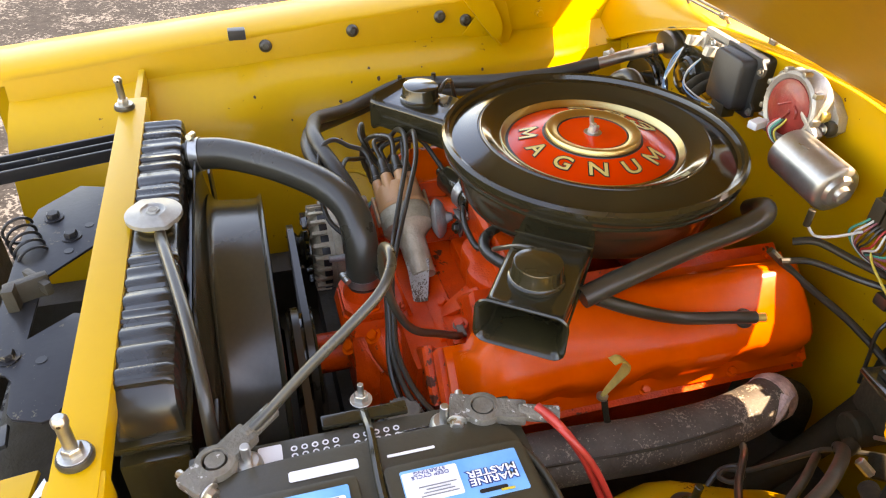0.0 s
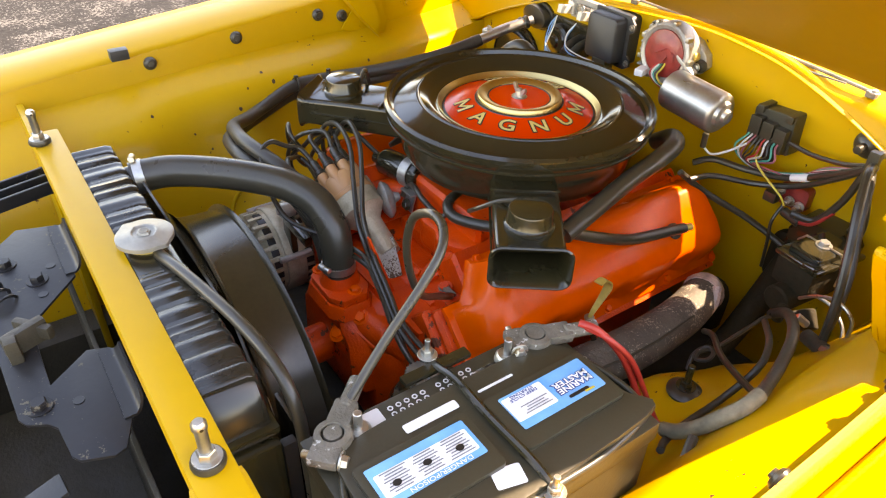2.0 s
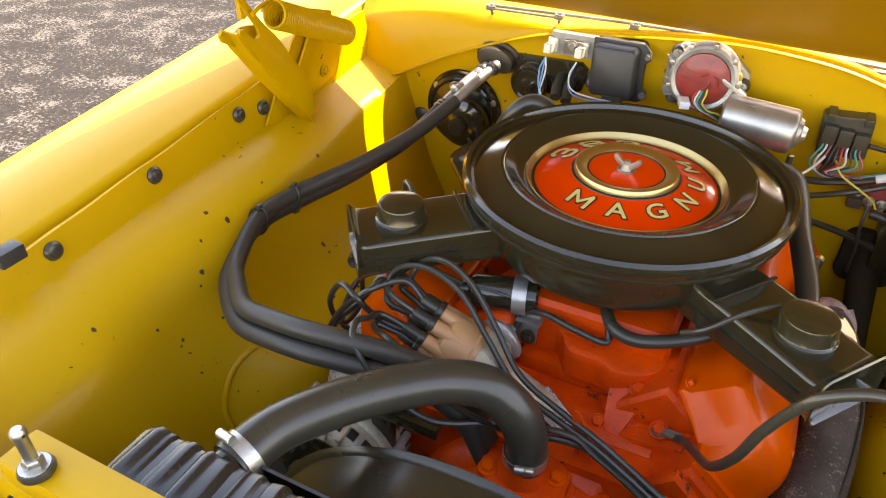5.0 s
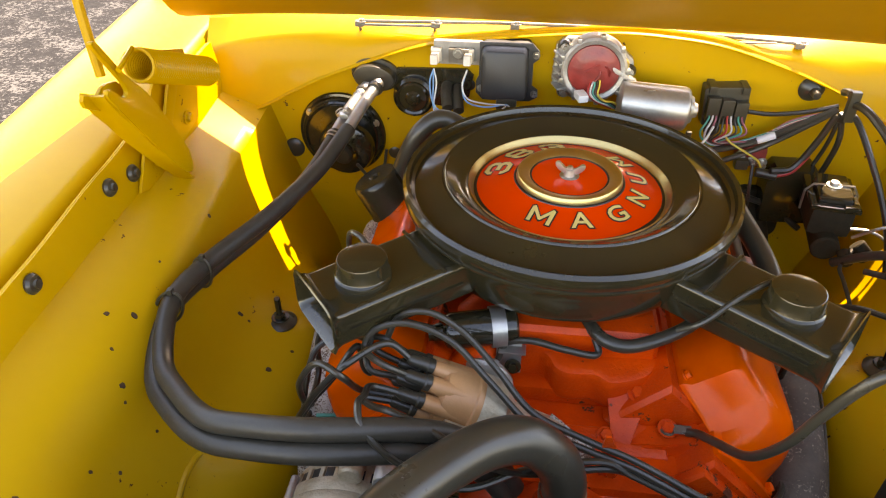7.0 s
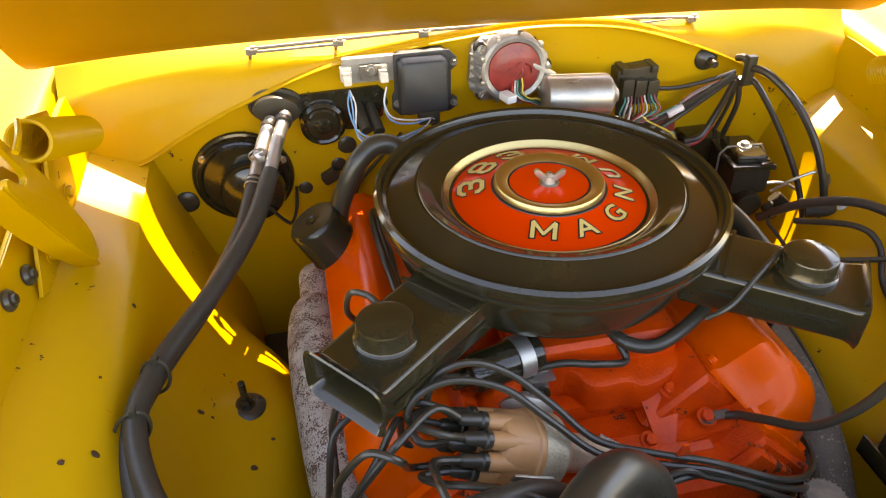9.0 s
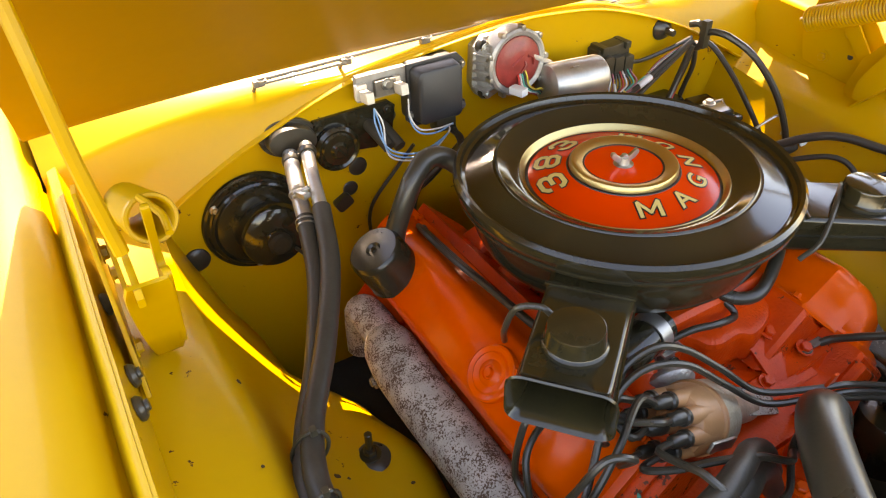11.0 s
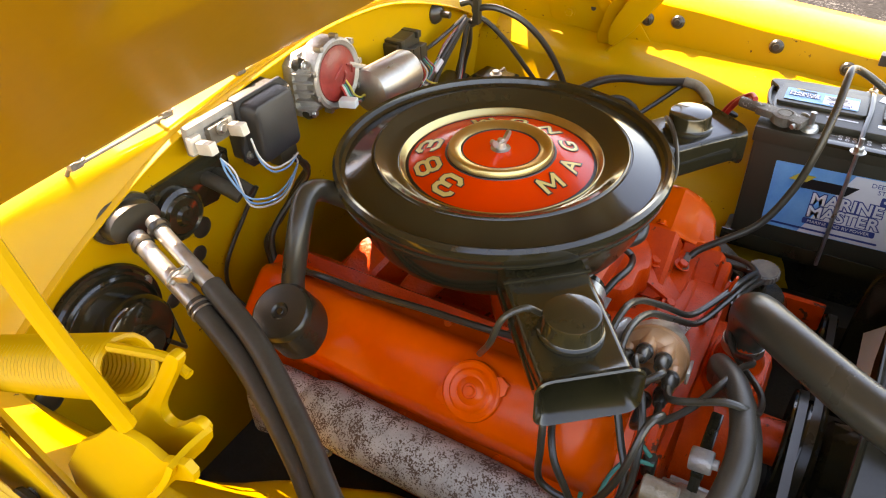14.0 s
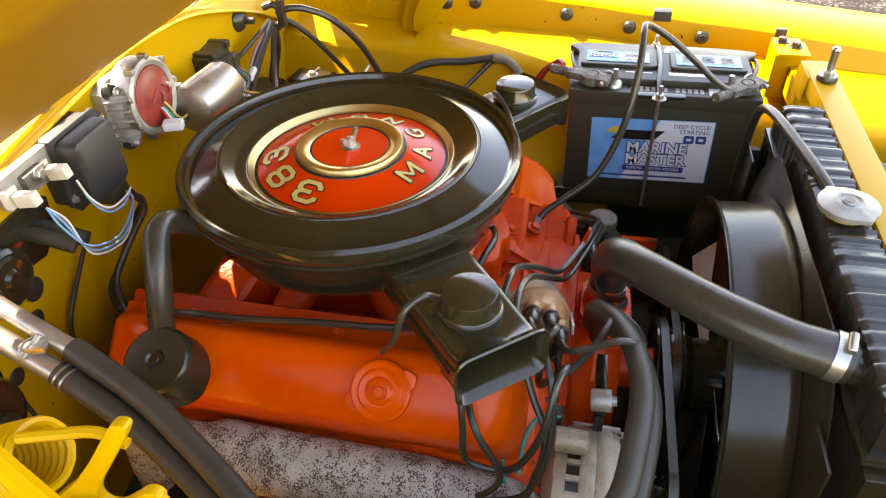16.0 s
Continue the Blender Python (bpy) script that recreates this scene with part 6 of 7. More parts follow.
ball = thing("ballast_resistor", "grey ceramic ballast resistor with cream connectors", "resistor", (-0.172, FW, 0.958))
part("body", put(box(0.082, 0.040, 0.012, 0.003), Matrix.Translation((-0.173, FW + 0.011, 0.976)) @ Matrix.Rotation(radians(90), 4, "X")), GREY_CERAMIC, ball)
part("foot", put(box(0.034, 0.024, 0.030, 0.002), Matrix.Translation((-0.171, FW + 0.020, 0.974)) @ Matrix.Rotation(radians(90), 4, "X")), DULL_ALLOY, ball)
for x in (-0.209, -0.154):
    part("socket", put(box(0.018, 0.024, 0.010, 0.003), Matrix.Translation((x, FW + 0.002, 0.974)) @ Matrix.Rotation(radians(90), 4, "X")), CREAM, ball)
part("screw", put(bolt_geo(0.006, 0.004), axis((-0.171, FW - 0.014, 0.981), (-0.171, 0, 0.981))), ZINC, ball)
for x in (-0.205, -0.150):
    part("connector", put(box(0.012, 0.016, 0.026, 0.002), Matrix.Translation((x - 0.004, FW - 0.012, 0.972)) @ Matrix.Rotation(radians(80), 4, "X")), CREAM, ball, "cream plug connector")

ball.location += Vector((-0.011, -0.023, -0.006))

ecu = thing("ignition_module", "dark grey ignition control box", "control box", (-0.092, FW, 0.895))
part("back_plate", put(slab([(-0.137, 0.998), (-0.05, 0.998), (-0.038, 0.985), (-0.038, 0.972), (-0.047, 0.965), (-0.047, 0.925), (-0.037, 0.918), (-0.037, 0.905), (-0.05, 0.897), (-0.13, 0.897), (-0.142, 0.910), (-0.142, 0.93), (-0.137, 0.94)], 0.006, 0.002), Matrix.Translation((0, FW, 0)) @ Matrix.Rotation(radians(90), 4, "X")), DARK_GREY, ecu)
part("housing", put(loft([[Vector((x * s, z * s + (0.0), y)) for x, z in rounded(0.078, 0.088, 0.010)] for y, s in ((0.004, 1.0), (0.026, 0.97), (0.031, 0.94), (0.033, 0.88))]), Matrix.Translation((-0.094, FW, 0.950)) @ Matrix.Rotation(radians(90), 4, "X")), DARK_GREY, ecu)
for x, z in ((-0.043, 0.979), (-0.043, 0.911), (-0.134, 0.918)):
    part("screw", put(bolt_geo(0.0042, 0.004), axis((x, FW - 0.006, z), (x, 0, z))), DULL_ALLOY, ecu)
part("plug", put(box(0.034, 0.026, 0.022, 0.004), Matrix.Translation((-0.088, FW - 0.022, 0.890))), BLACK_PLASTIC, ecu)
part("case", put(slab([(p[0] - 0.092, p[1] + 0.948) for p in rounded(0.084, 0.094, 0.010)], 0.032, 0.002), Matrix.Translation((0, FW + 0.028, 0)) @ Matrix.Rotation(radians(90), 4, "X")), DARK_GREY, ecu)
ecu.location += Vector((-0.010, -0.027, -0.004))
for j, (mat, dy) in enumerate(((BLUE_WIRE, 0.0), (BLUE_WIRE, 0.006), (WHITE_WIRE, 0.011))):
    lead([(-0.219, 0.277, 0.958), (-0.224 + dy, 0.264, 0.938), (-0.215, 0.249, 0.906 - dy), (-0.185, 0.241, 0.891 - dy), (-0.15, 0.245, 0.889 - dy), (-0.11, 0.258, 0.896), (-0.098, 0.274, 0.899)], "pale blue resistor wire from its connector", 0.0013, mat, "resistor_wire", "resistor wires")
for j, (mat, dy) in enumerate(((WHITE_WIRE, 0.0), (BLUE_WIRE, 0.006))):
    lead([(-0.164, 0.277, 0.958), (-0.170, 0.262, 0.938 - dy), (-0.160, 0.252, 0.919 - dy), (-0.13, 0.254, 0.911 - dy), (-0.10, 0.264, 0.906), (-0.092, 0.274, 0.899)], "pale resistor wire from its connector", 0.0013, mat, "resistor_wire", "resistor wires")
for k, pts in enumerate(([(-0.095, 0.275, 0.892), (-0.078, 0.272, 0.870), (-0.085, 0.29, 0.84), (-0.12, 0.30, 0.80), (-0.15, 0.31, 0.77), (-0.16, 0.30, 0.74), (-0.19, 0.27, 0.74), (-0.20, 0.22, 0.765)],
                         [(-0.09, 0.275, 0.892), (-0.082, 0.270, 0.862), (-0.105, 0.285, 0.83), (-0.145, 0.30, 0.785), (-0.165, 0.285, 0.745), (-0.18, 0.25, 0.755), (-0.19, 0.20, 0.785)],
                         [(-0.14, 0.315, 0.86), (-0.17, 0.325, 0.82), (-0.215, 0.33, 0.765), (-0.225, 0.325, 0.72), (-0.22, 0.30, 0.69)])):
    lead(pts, "black wiring loom on the bulkhead", 0.0048 if k < 2 else 0.0032, WIRE_BLACK, "loom_wire", "loom wires")

# wiper motor
wip = thing("wiper_motor", "bright wiper motor with a red sealed gearbox", "wiper motor", (0.09, FW, 0.90))
part("mount_plate", put(slab([(-0.018, 0.985), (0.0, 0.998), (0.03, 0.998), (0.085, 0.985), (0.108, 0.965), (0.113, 0.945), (0.10, 0.930), (0.08, 0.935), (0.05, 0.905), (0.015, 0.893), (-0.010, 0.902), (-0.022, 0.925)], 0.017, 0.003), Matrix.Translation((0, FW + 0.010, 0)) @ Matrix.Rotation(radians(90), 4, "X")), ALLOY, wip)
GM = axis((0.044, FW - 0.006, 0.955), (0.040, FW - 1.0, 0.995))
part("gear_housing", put(lathe([(0, 0), (0.052, 0), (0.054, 0.004), (0.052, 0.026), (0.053, 0.028), (0.053, 0.033), (0.049, 0.036), (0.043, 0.034), (0.041, 0.030), (0, 0.030)], 48), GM), ALLOY, wip)
part("gear_cover", put(lathe([(0.042, 0.031), (0.041, 0.034), (0.030, 0.036), (0.026, 0.038), (0.012, 0.0385), (0, 0.0385)], 40), GM), RED_SEAL, wip, "red sealed gear cover")
for k in range(9):
    a = 2 * math.pi * k / 9
    part("crimp", put(at(box(0.007, 0.008, 0.014, 0.002), 0.0545 * math.cos(a), 0.0545 * math.sin(a), 0.022), GM), ZINC, wip)
CM = axis((0.086, 0.287, 0.912), (0.20, 0.283, 0.906))
part("motor_can", put(lathe([(0, 0), (0.024, 0.0), (0.0335, 0.004), (0.0350, 0.008), (0.0350, 0.104), (0.0340, 0.108), (0.031, 0.111), (0.024, 0.1125), (0.021, 0.118), (0.013, 0.120), (0.011, 0.126), (0, 0.127)], 48), CM), BRUSHED, wip, "bright tin motor can")
part("can_stamp", put(at(join(*[at(box(0.007, 0.0012, 0.0012, 0.0004), 0.006 * k, 0, 0) for k in range(3)], *[at(box(0.0012, 0.006, 0.0012, 0.0004), 0.006 * k + 0.002, 0.003, 0) for k in range(3)]), 0.125, 0.268, 0.9405), Matrix.Identity(4)), ZINC, wip)
part("side_casting", loft([[Vector(p) for p in r] for r in (
    [(-0.016, FW, 0.985), (0.030, FW, 0.998), (0.040, FW, 0.905), (-0.012, FW, 0.903)],
    [(-0.014, FW - 0.020, 0.983), (0.025, FW - 0.022, 0.996), (0.035, FW - 0.022, 0.907), (-0.008, FW - 0.018, 0.905)],
    [(0.002, FW - 0.036, 0.978), (0.028, FW - 0.038, 0.994), (0.035, FW - 0.038, 0.909), (0.006, FW - 0.032, 0.920)])]), ALLOY, wip, "cast side of the gearbox")
for k in range(5):
    part("rib", put(box(0.016, 0.030, 0.0035, 0.001), Matrix.Translation((-0.010, FW - 0.020, 0.918 + 0.014 * k)) @ Matrix.Rotation(0.35, 4, "Z")), ALLOY, wip)
for a, b in (((0.052, 0.300, 0.968), (0.030, 0.298, 0.955)), ((0.054, 0.298, 0.958), (0.046, 0.297, 0.940)), ((0.060, 0.298, 0.966), (0.070, 0.297, 0.950))):
    part("seal_bead", tube([a, ((a[0] + b[0]) / 2 + 0.004, a[1] - 0.0015, (a[2] + b[2]) / 2 + 0.003), b], 0.0017, 6), RED_SEAL, wip)
part("brass_stop", put(rod(0.009, 0.014, 18), axis((0.092, FW - 0.012, 0.962), (0.092, 0.0, 0.962))), BRASS, wip)
wip.location += Vector((-0.003, -0.011, 0.004))
part("arm", put(at(box(0.05, 0.014, 0.008, 0.003), 0, 0, 0), Matrix.Translation((0.088, FW - 0.035, 0.948)) @ Matrix.Rotation(0.5, 4, "Y")), ALLOY, wip)
for x, z in ((-0.005, 0.985), (0.000, 0.908), (0.103, 0.947)):
    b = part("mount_bush", put(lathe([(0, 0), (0.011, 0), (0.012, 0.006), (0.009, 0.012), (0.006, 0.012), (0.005, 0.016), (0, 0.016)], 20), axis((x, FW - 0.006, z), (x, 0, z))), BLACK_RUBBER, wip)
    part("screw", put(bolt_geo(0.005, 0.004), axis((x, FW - 0.021, z), (x, 0, z))), ZINC, wip)
part("connector", put(box(0.016, 0.026, 0.012, 0.002), Matrix.Translation((0.026, 0.275, 0.918)) @ Matrix.Rotation(0.3, 4, "Z")), LABEL_WHITE, wip, "pale plug connector")
for k, (mat, dx) in enumerate(((RED_WIRE, 0.0), (WHITE_WIRE, 0.004), (GREEN_WIRE, 0.008), (BLACK_RUBBER, 0.012), (YELLOW_WIRE, 0.016))):
    lead([(0.044 + dx * 0.4, 0.300, 0.945 + dx), (0.036 + dx, 0.283, 0.940), (0.034 + dx, 0.274, 0.928), (0.045 + dx, 0.272, 0.918), (0.06 + dx, 0.275, 0.910 + dx * 0.3), (0.075 + dx, 0.285, 0.90)], "thin coloured wiper motor wire", 0.0016, mat, "wiper_wire", "wiper wires")

# bulkhead connector and its loom
conn = thing("bulkhead_connector", "black wiring connector block on the bulkhead", "connector", (0.262, FW, 0.87))
part("block", put(slab(rounded(0.072, 0.066, 0.004), 0.030, 0.003), Matrix.Translation((0.264, FW, 0.900)) @ Matrix.Rotation(radians(90), 4, "X") @ Matrix.Rotation(radians(4), 4, "Z")), BLACK_PLASTIC, conn)
for i in range(3):
    part("plug", put(box(0.020, 0.040, 0.014, 0.002), Matrix.Translation((0.242 + 0.0225 * i, FW - 0.032, 0.900 - 0.003 * i)) @ Matrix.Rotation(radians(90), 4, "X")), BLACK_PLASTIC, conn)
for x in (0.238, 0.290):
    part("latch", put(box(0.012, 0.012, 0.036, 0.002), Matrix.Translation((x, FW, 0.930)) @ Matrix.Rotation(radians(90), 4, "X")), BLACK_PLASTIC, conn)
mats = [GREEN_WIRE, WHITE_WIRE, PINK_WIRE, WIRE_BLACK, WIRE_BLACK, RED_WIRE, WHITE_WIRE, WIRE_BLACK, GREEN_WIRE, PINK_WIRE]
for k, mat in enumerate(mats):
    x = 0.238 + 0.006 * k
    lead([(x, 0.306, 0.895), (x - 0.002, 0.293, 0.885), (x - 0.012 + 0.002 * k, 0.285, 0.866), (0.236 + 0.003 * k, 0.290, 0.848), (0.262 + 0.004 * k, 0.300, 0.835 + 0.001 * k), (0.31 + 0.002 * k, 0.308, 0.845), (0.37, 0.305, 0.875 + 0.001 * k), (0.428, 0.293, 0.912)], "thin wire from the connector block", 0.0017, mat, "loom_wire", "loom wires")
for k, pts in enumerate((
        [(0.19, 0.235, 0.83), (0.21, 0.26, 0.838), (0.26, 0.29, 0.832), (0.32, 0.305, 0.842), (0.38, 0.300, 0.878), (0.428, 0.290, 0.915)],
        [(0.215, 0.20, 0.82), (0.23, 0.24, 0.822), (0.28, 0.285, 0.818), (0.34, 0.302, 0.838), (0.40, 0.296, 0.885), (0.43, 0.288, 0.915)],
        [(0.30, 0.310, 0.895), (0.34, 0.315, 0.890), (0.39, 0.308, 0.900), (0.43, 0.292, 0.920)],
        [(0.355, 0.285, 0.80), (0.39, 0.29, 0.805), (0.415, 0.293, 0.85), (0.43, 0.288, 0.905)],
        [(0.435, 0.287, 0.91), (0.438, 0.30, 0.86), (0.435, 0.315, 0.81), (0.42, 0.32, 0.76)],
        [(0.437, 0.287, 0.91), (0.450, 0.295, 0.86), (0.452, 0.31, 0.81), (0.44, 0.315, 0.75)],
        [(0.20, 0.19, 0.83), (0.23, 0.235, 0.79), (0.30, 0.28, 0.755), (0.38, 0.30, 0.72), (0.43, 0.28, 0.69)])):
    lead(pts, "taped black wiring loom branch", (0.0055, 0.0048, 0.0038, 0.0058, 0.0035, 0.0048, 0.0055)[k], WIRE_BLACK, "wiring_loom", "loom wires")
solo("loom_tag", tube([(0.326, 0.3045, 0.8455), (0.352, 0.3035, 0.858)], 0.0065, 12, smooth=False), LABEL_WHITE, "white paper tag wrapped round the loom", "tag")
lead([(0.262, 0.292, 0.87), (0.275, 0.283, 0.852), (0.305, 0.280, 0.835), (0.328, 0.283, 0.820), (0.338, 0.286, 0.805)], "thin yellow wire to the relay", 0.0018, YELLOW_WIRE, "relay_wire", "loom wires")
solo("loom_clip", join(tube([(0.437, 0.306, 0.938), (0.440, 0.287, 0.943), (0.441, 0.276, 0.930), (0.440, 0.280, 0.905), (0.437, 0.293, 0.897)], 0.0065, 8), at(box(0.015, 0.012, 0.05, 0.002), 0.441, 0.273, 0.903)), BLACK_PLASTIC, "black plastic clip holding the loom", "clip")
relay = thing("starter_relay", "red and black starter relay with cables", "relay", (0.33, FW, 0.79))
part("base", put(slab(rounded(0.05, 0.04, 0.008), 0.022, 0.004), Matrix.Translation((0.330, FW, 0.806)) @ Matrix.Rotation(radians(90), 4, "X")), RED_SEAL, relay, "brown-red relay body")
for x, z in ((0.310, 0.812), (0.330, 0.800), (0.348, 0.798)):
    part("stud", put(join(rod(0.0045, 0.022, 10), at(bolt_geo(0.006, 0.005), 0, 0, 0.006)), axis((x, FW - 0.02, z), (x, 0, z))), ZINC, relay)
part("boot", put(box(0.022, 0.018, 0.018, 0.004), Matrix.Translation((0.308, FW - 0.045, 0.796))), BLACK_RUBBER, relay)
part("boot", put(rod(0.008, 0.035, 12), axis((0.335, 0.297, 0.79), (0.37, 0.29, 0.788))), BLACK_RUBBER, relay)
lead([(0.365, 0.29, 0.788), (0.39, 0.288, 0.80), (0.41, 0.292, 0.83)], "short red relay cable", 0.0042, RED_WIRE, "relay_wire", "loom wires")
lead([(0.33, 0.302, 0.80), (0.328, 0.285, 0.77), (0.333, 0.285, 0.73), (0.335, 0.29, 0.68)], "thin black relay wire", 0.0028, WIRE_BLACK, "relay_wire", "loom wires")
lead([(0.196, 0.242, 0.862), (0.212, 0.246, 0.853), (0.23, 0.262, 0.862), (0.245, 0.285, 0.876)], "thin white wire with a black plug", 0.0020, WHITE_WIRE, "loom_wire", "loom wires")
solo("wire_plug", at(rod(0.005, 0.026, 12), 0.197, 0.240, 0.861), BLACK_PLASTIC, "small black bullet plug on a wire", "connector")

# brake master cylinder
mc = thing("brake_master_cylinder", "black brake master cylinder with a bolted lid", "brake cylinder", (0.435, 0.22, 0.70))
part("mount", join(put(slab([(-0.045, -0.05), (0.045, -0.05), (0.05, 0.03), (0.03, 0.055), (-0.035, 0.055), (-0.05, 0.03)], 0.055, 0.008), Matrix.Translation((0.405, FW, 0.745)) @ Matrix.Rotation(radians(90), 4, "X"))), BLACK_SATIN, mc)
MM = Matrix.Translation((0.438, 0.224, 0)) @ Matrix.Rotation(radians(-8), 4, "Z")
part("bore", put(rod(0.022, 0.14, 24), MM @ axis((0, 0.08, 0.735), (0, -0.08, 0.728))), GRIME_DARK, mc)
part("reservoir", put(at(box(0.066, 0.100, 0.05, 0.012), 0, 0.008, 0.742), MM), GRIME_DARK, mc)
part("lid", put(join(at(box(0.074, 0.106, 0.008, 0.003), 0, 0.008, 0.790), at(box(0.052, 0.080, 0.012, 0.006, 3), 0, 0.008, 0.797), at(box(0.022, 0.020, 0.010, 0.004), 0.022, -0.038, 0.792)), MM), BLACK_GLOSS, mc, "glossy black ribbed lid")
part("bolt", put(at(bolt_geo(0.008, 0.006), 0, 0.008, 0.809), MM), ZINC, mc)
part("bail_wire", put(tube([(-0.039, 0.008, 0.76), (-0.040, 0.008, 0.795), (-0.030, 0.008, 0.808), (0.030, 0.008, 0.811), (0.040, 0.008, 0.795), (0.039, 0.008, 0.76)], 0.002, 6, smooth=False), MM), ZINC, mc)
solo("brake_switch_cover", join(put(rod(0.013, 0.03, 16), axis((0.475, 0.17, 0.74), (0.49, 0.16, 0.725))), put(rod(0.010, 0.025, 14), axis((0.452, 0.155, 0.735), (0.455, 0.12, 0.72)))), GRIME_DARK, "black rubber cover below the brake cylinder", "cover")
valve = thing("brake_valve", "brass and zinc brake valve with thin pipes", "brake valve", (0.52, 0.145, 0.69))
part("body", put(rod(0.011, 0.045, 18), axis((0.505, 0.125, 0.735), (0.540, 0.105, 0.745))), BLACK_GRIME, valve)
part("fitting", put(rod(0.006, 0.02, 6), axis((0.50, 0.127, 0.75), (0.49, 0.120, 0.758))), ZINC, valve)
part("fitting", put(rod(0.007, 0.022, 6), axis((0.541, 0.098, 0.752), (0.556, 0.086, 0.762))), ZINC, valve)
for pts in ([(0.462, 0.165, 0.755), (0.49, 0.15, 0.785), (0.52, 0.14, 0.80), (0.545, 0.14, 0.785), (0.548, 0.142, 0.75)], [(0.462, 0.20, 0.748), (0.50, 0.19, 0.752), (0.53, 0.175, 0.735), (0.535, 0.16, 0.70)]):
    lead(pts, "thin bare steel brake pipe", 0.0026, ZINC, "brake_pipe", "brake pipes")
solo("steering_column", join(tube([(0.36, 0.345, 0.70), (0.37, 0.20, 0.60), (0.385, 0.0, 0.50), (0.40, -0.2, 0.42)], [0.026, 0.020, 0.020, 0.028], 16), put(slab(rounded(0.09, 0.10, 0.02), 0.02, 0.006), Matrix.Translation((0.365, FW, 0.69)) @ Matrix.Rotation(radians(90), 4, "X"))), GRIME_DARK, "grimy black steering column and shaft", "steering column")

# big cables on the driver's side
lead([(0.442, 0.283, 0.925), (0.447, 0.258, 0.935), (0.458, 0.228, 0.930), (0.478, 0.19, 0.905), (0.503, 0.155, 0.855), (0.522, 0.13, 0.795), (0.53, 0.115, 0.74), (0.525, 0.11, 0.69)], "looped black harness cable", 0.0062, WIRE_BLACK, "harness_cable", "harness cables")
lead([(0.443, 0.283, 0.915), (0.455, 0.262, 0.905), (0.475, 0.23, 0.865), (0.50, 0.20, 0.81), (0.515, 0.17, 0.76), (0.52, 0.14, 0.71)], "black harness cable beside the brake cylinder", 0.0050, WIRE_BLACK, "harness_cable", "harness cables")
main = thing("main_harness", "taped black main harness along the fender", "harness", (0.55, -0.1, 0.76))
part("loom", tube([(0.44, 0.15, 0.715), (0.475, 0.105, 0.765), (0.508, 0.055, 0.797), (0.532, 0.012, 0.806), (0.552, -0.045, 0.803), (0.567, -0.105, 0.808)], 0.0074, 14), HOSE_DUSTY, main)
part("loom", tube([(0.46, 0.09, 0.745), (0.505, 0.02, 0.775), (0.520, -0.02, 0.765), (0.510, -0.062, 0.725), (0.505, -0.115, 0.712), (0.515, -0.175, 0.728), (0.528, -0.205, 0.742)], 0.0048, 12), HOSE_DUSTY, main)
part("tape_wrap", tube([(0.566, -0.102, 0.808), (0.566, -0.128, 0.804), (0.556, -0.150, 0.790), (0.540, -0.163, 0.766), (0.520, -0.168, 0.742), (0.502, -0.165, 0.726)], 0.0094, 14), TAPE, main, "grey cloth tape wrap")
part("red_cable", tube([(0.505, -0.167, 0.729), (0.485, -0.168, 0.728), (0.470, -0.180, 0.758), (0.452, -0.210, 0.832), (0.432, -0.235, 0.868), (0.412, -0.247, 0.872)], 0.0044, 12), RED_WIRE, main, "red battery cable")
part("red_cable", tube([(0.505, -0.162, 0.725), (0.488, -0.160, 0.722), (0.476, -0.170, 0.752), (0.461, -0.203, 0.828), (0.440, -0.230, 0.862), (0.414, -0.243, 0.866)], 0.0036, 12), RED_WIRE, main, "red battery cable")
lead([(0.55, -0.185, 0.775), (0.57, -0.24, 0.75), (0.575, -0.32, 0.73), (0.57, -0.42, 0.72)], "black cable along the driver's apron", 0.006, WIRE_BLACK, "harness_cable", "harness cables")
lead([(0.40, 0.05, 0.70), (0.43, 0.02, 0.73), (0.47, -0.02, 0.745), (0.52, -0.06, 0.77), (0.57, -0.10, 0.80)], "thin black cable on the apron", 0.0045, WIRE_BLACK, "harness_cable", "harness cables")
lead([(0.425, -0.01, 0.675), (0.418, 0.008, 0.69), (0.424, 0.026, 0.70), (0.437, 0.024, 0.70), (0.440, 0.008, 0.697), (0.428, 0.0, 0.693), (0.422, 0.012, 0.695), (0.432, 0.032, 0.70), (0.438, 0.055, 0.71), (0.441, 0.10, 0.718), (0.444, 0.13, 0.722), (0.470, 0.163, 0.735)], "curled thin grey cable", 0.0032, HOSE_DUSTY, "harness_cable", "harness cables")

# ---------------------------------------------------------------- breather, vent hoses, oil cap, dipstick
br = thing("crankcase_breather", "black crankcase breather can with a hose", "breather", bank(-1, -0.365, 0.078, 0.14))
b0, b1 = Vector((-0.268, 0.143, 0.768)), Vector((-0.299, 0.143, 0.826))
BMX = axis(b0, b1)
part("can", put(lathe([(0, 0), (0.039, 0), (0.041, 0.003), (0.040, 0.006), (0.0395, 0.056), (0.0385, 0.062), (0.035, 0.0655), (0.011, 0.0655), (0.008, 0.062), (0, 0.062)], 44), BMX), SHROUD_BLACK, br)
part("rivet", put(at(rod(0.0045, 0.004, 14), 0, 0, 0.0615), BMX), BLACK_GLOSS, br)
part("hose", tube([(-0.262, 0.156, 0.800), (-0.256, 0.156, 0.835), (-0.240, 0.155, 0.875), (-0.222, 0.158, 0.905), (-0.196, 0.166, 0.922), (-0.167, 0.165, 0.914), (-0.14, 0.14, 0.89)], 0.0145, 18), BLACK_RUBBER, br, "black rubber breather hose")
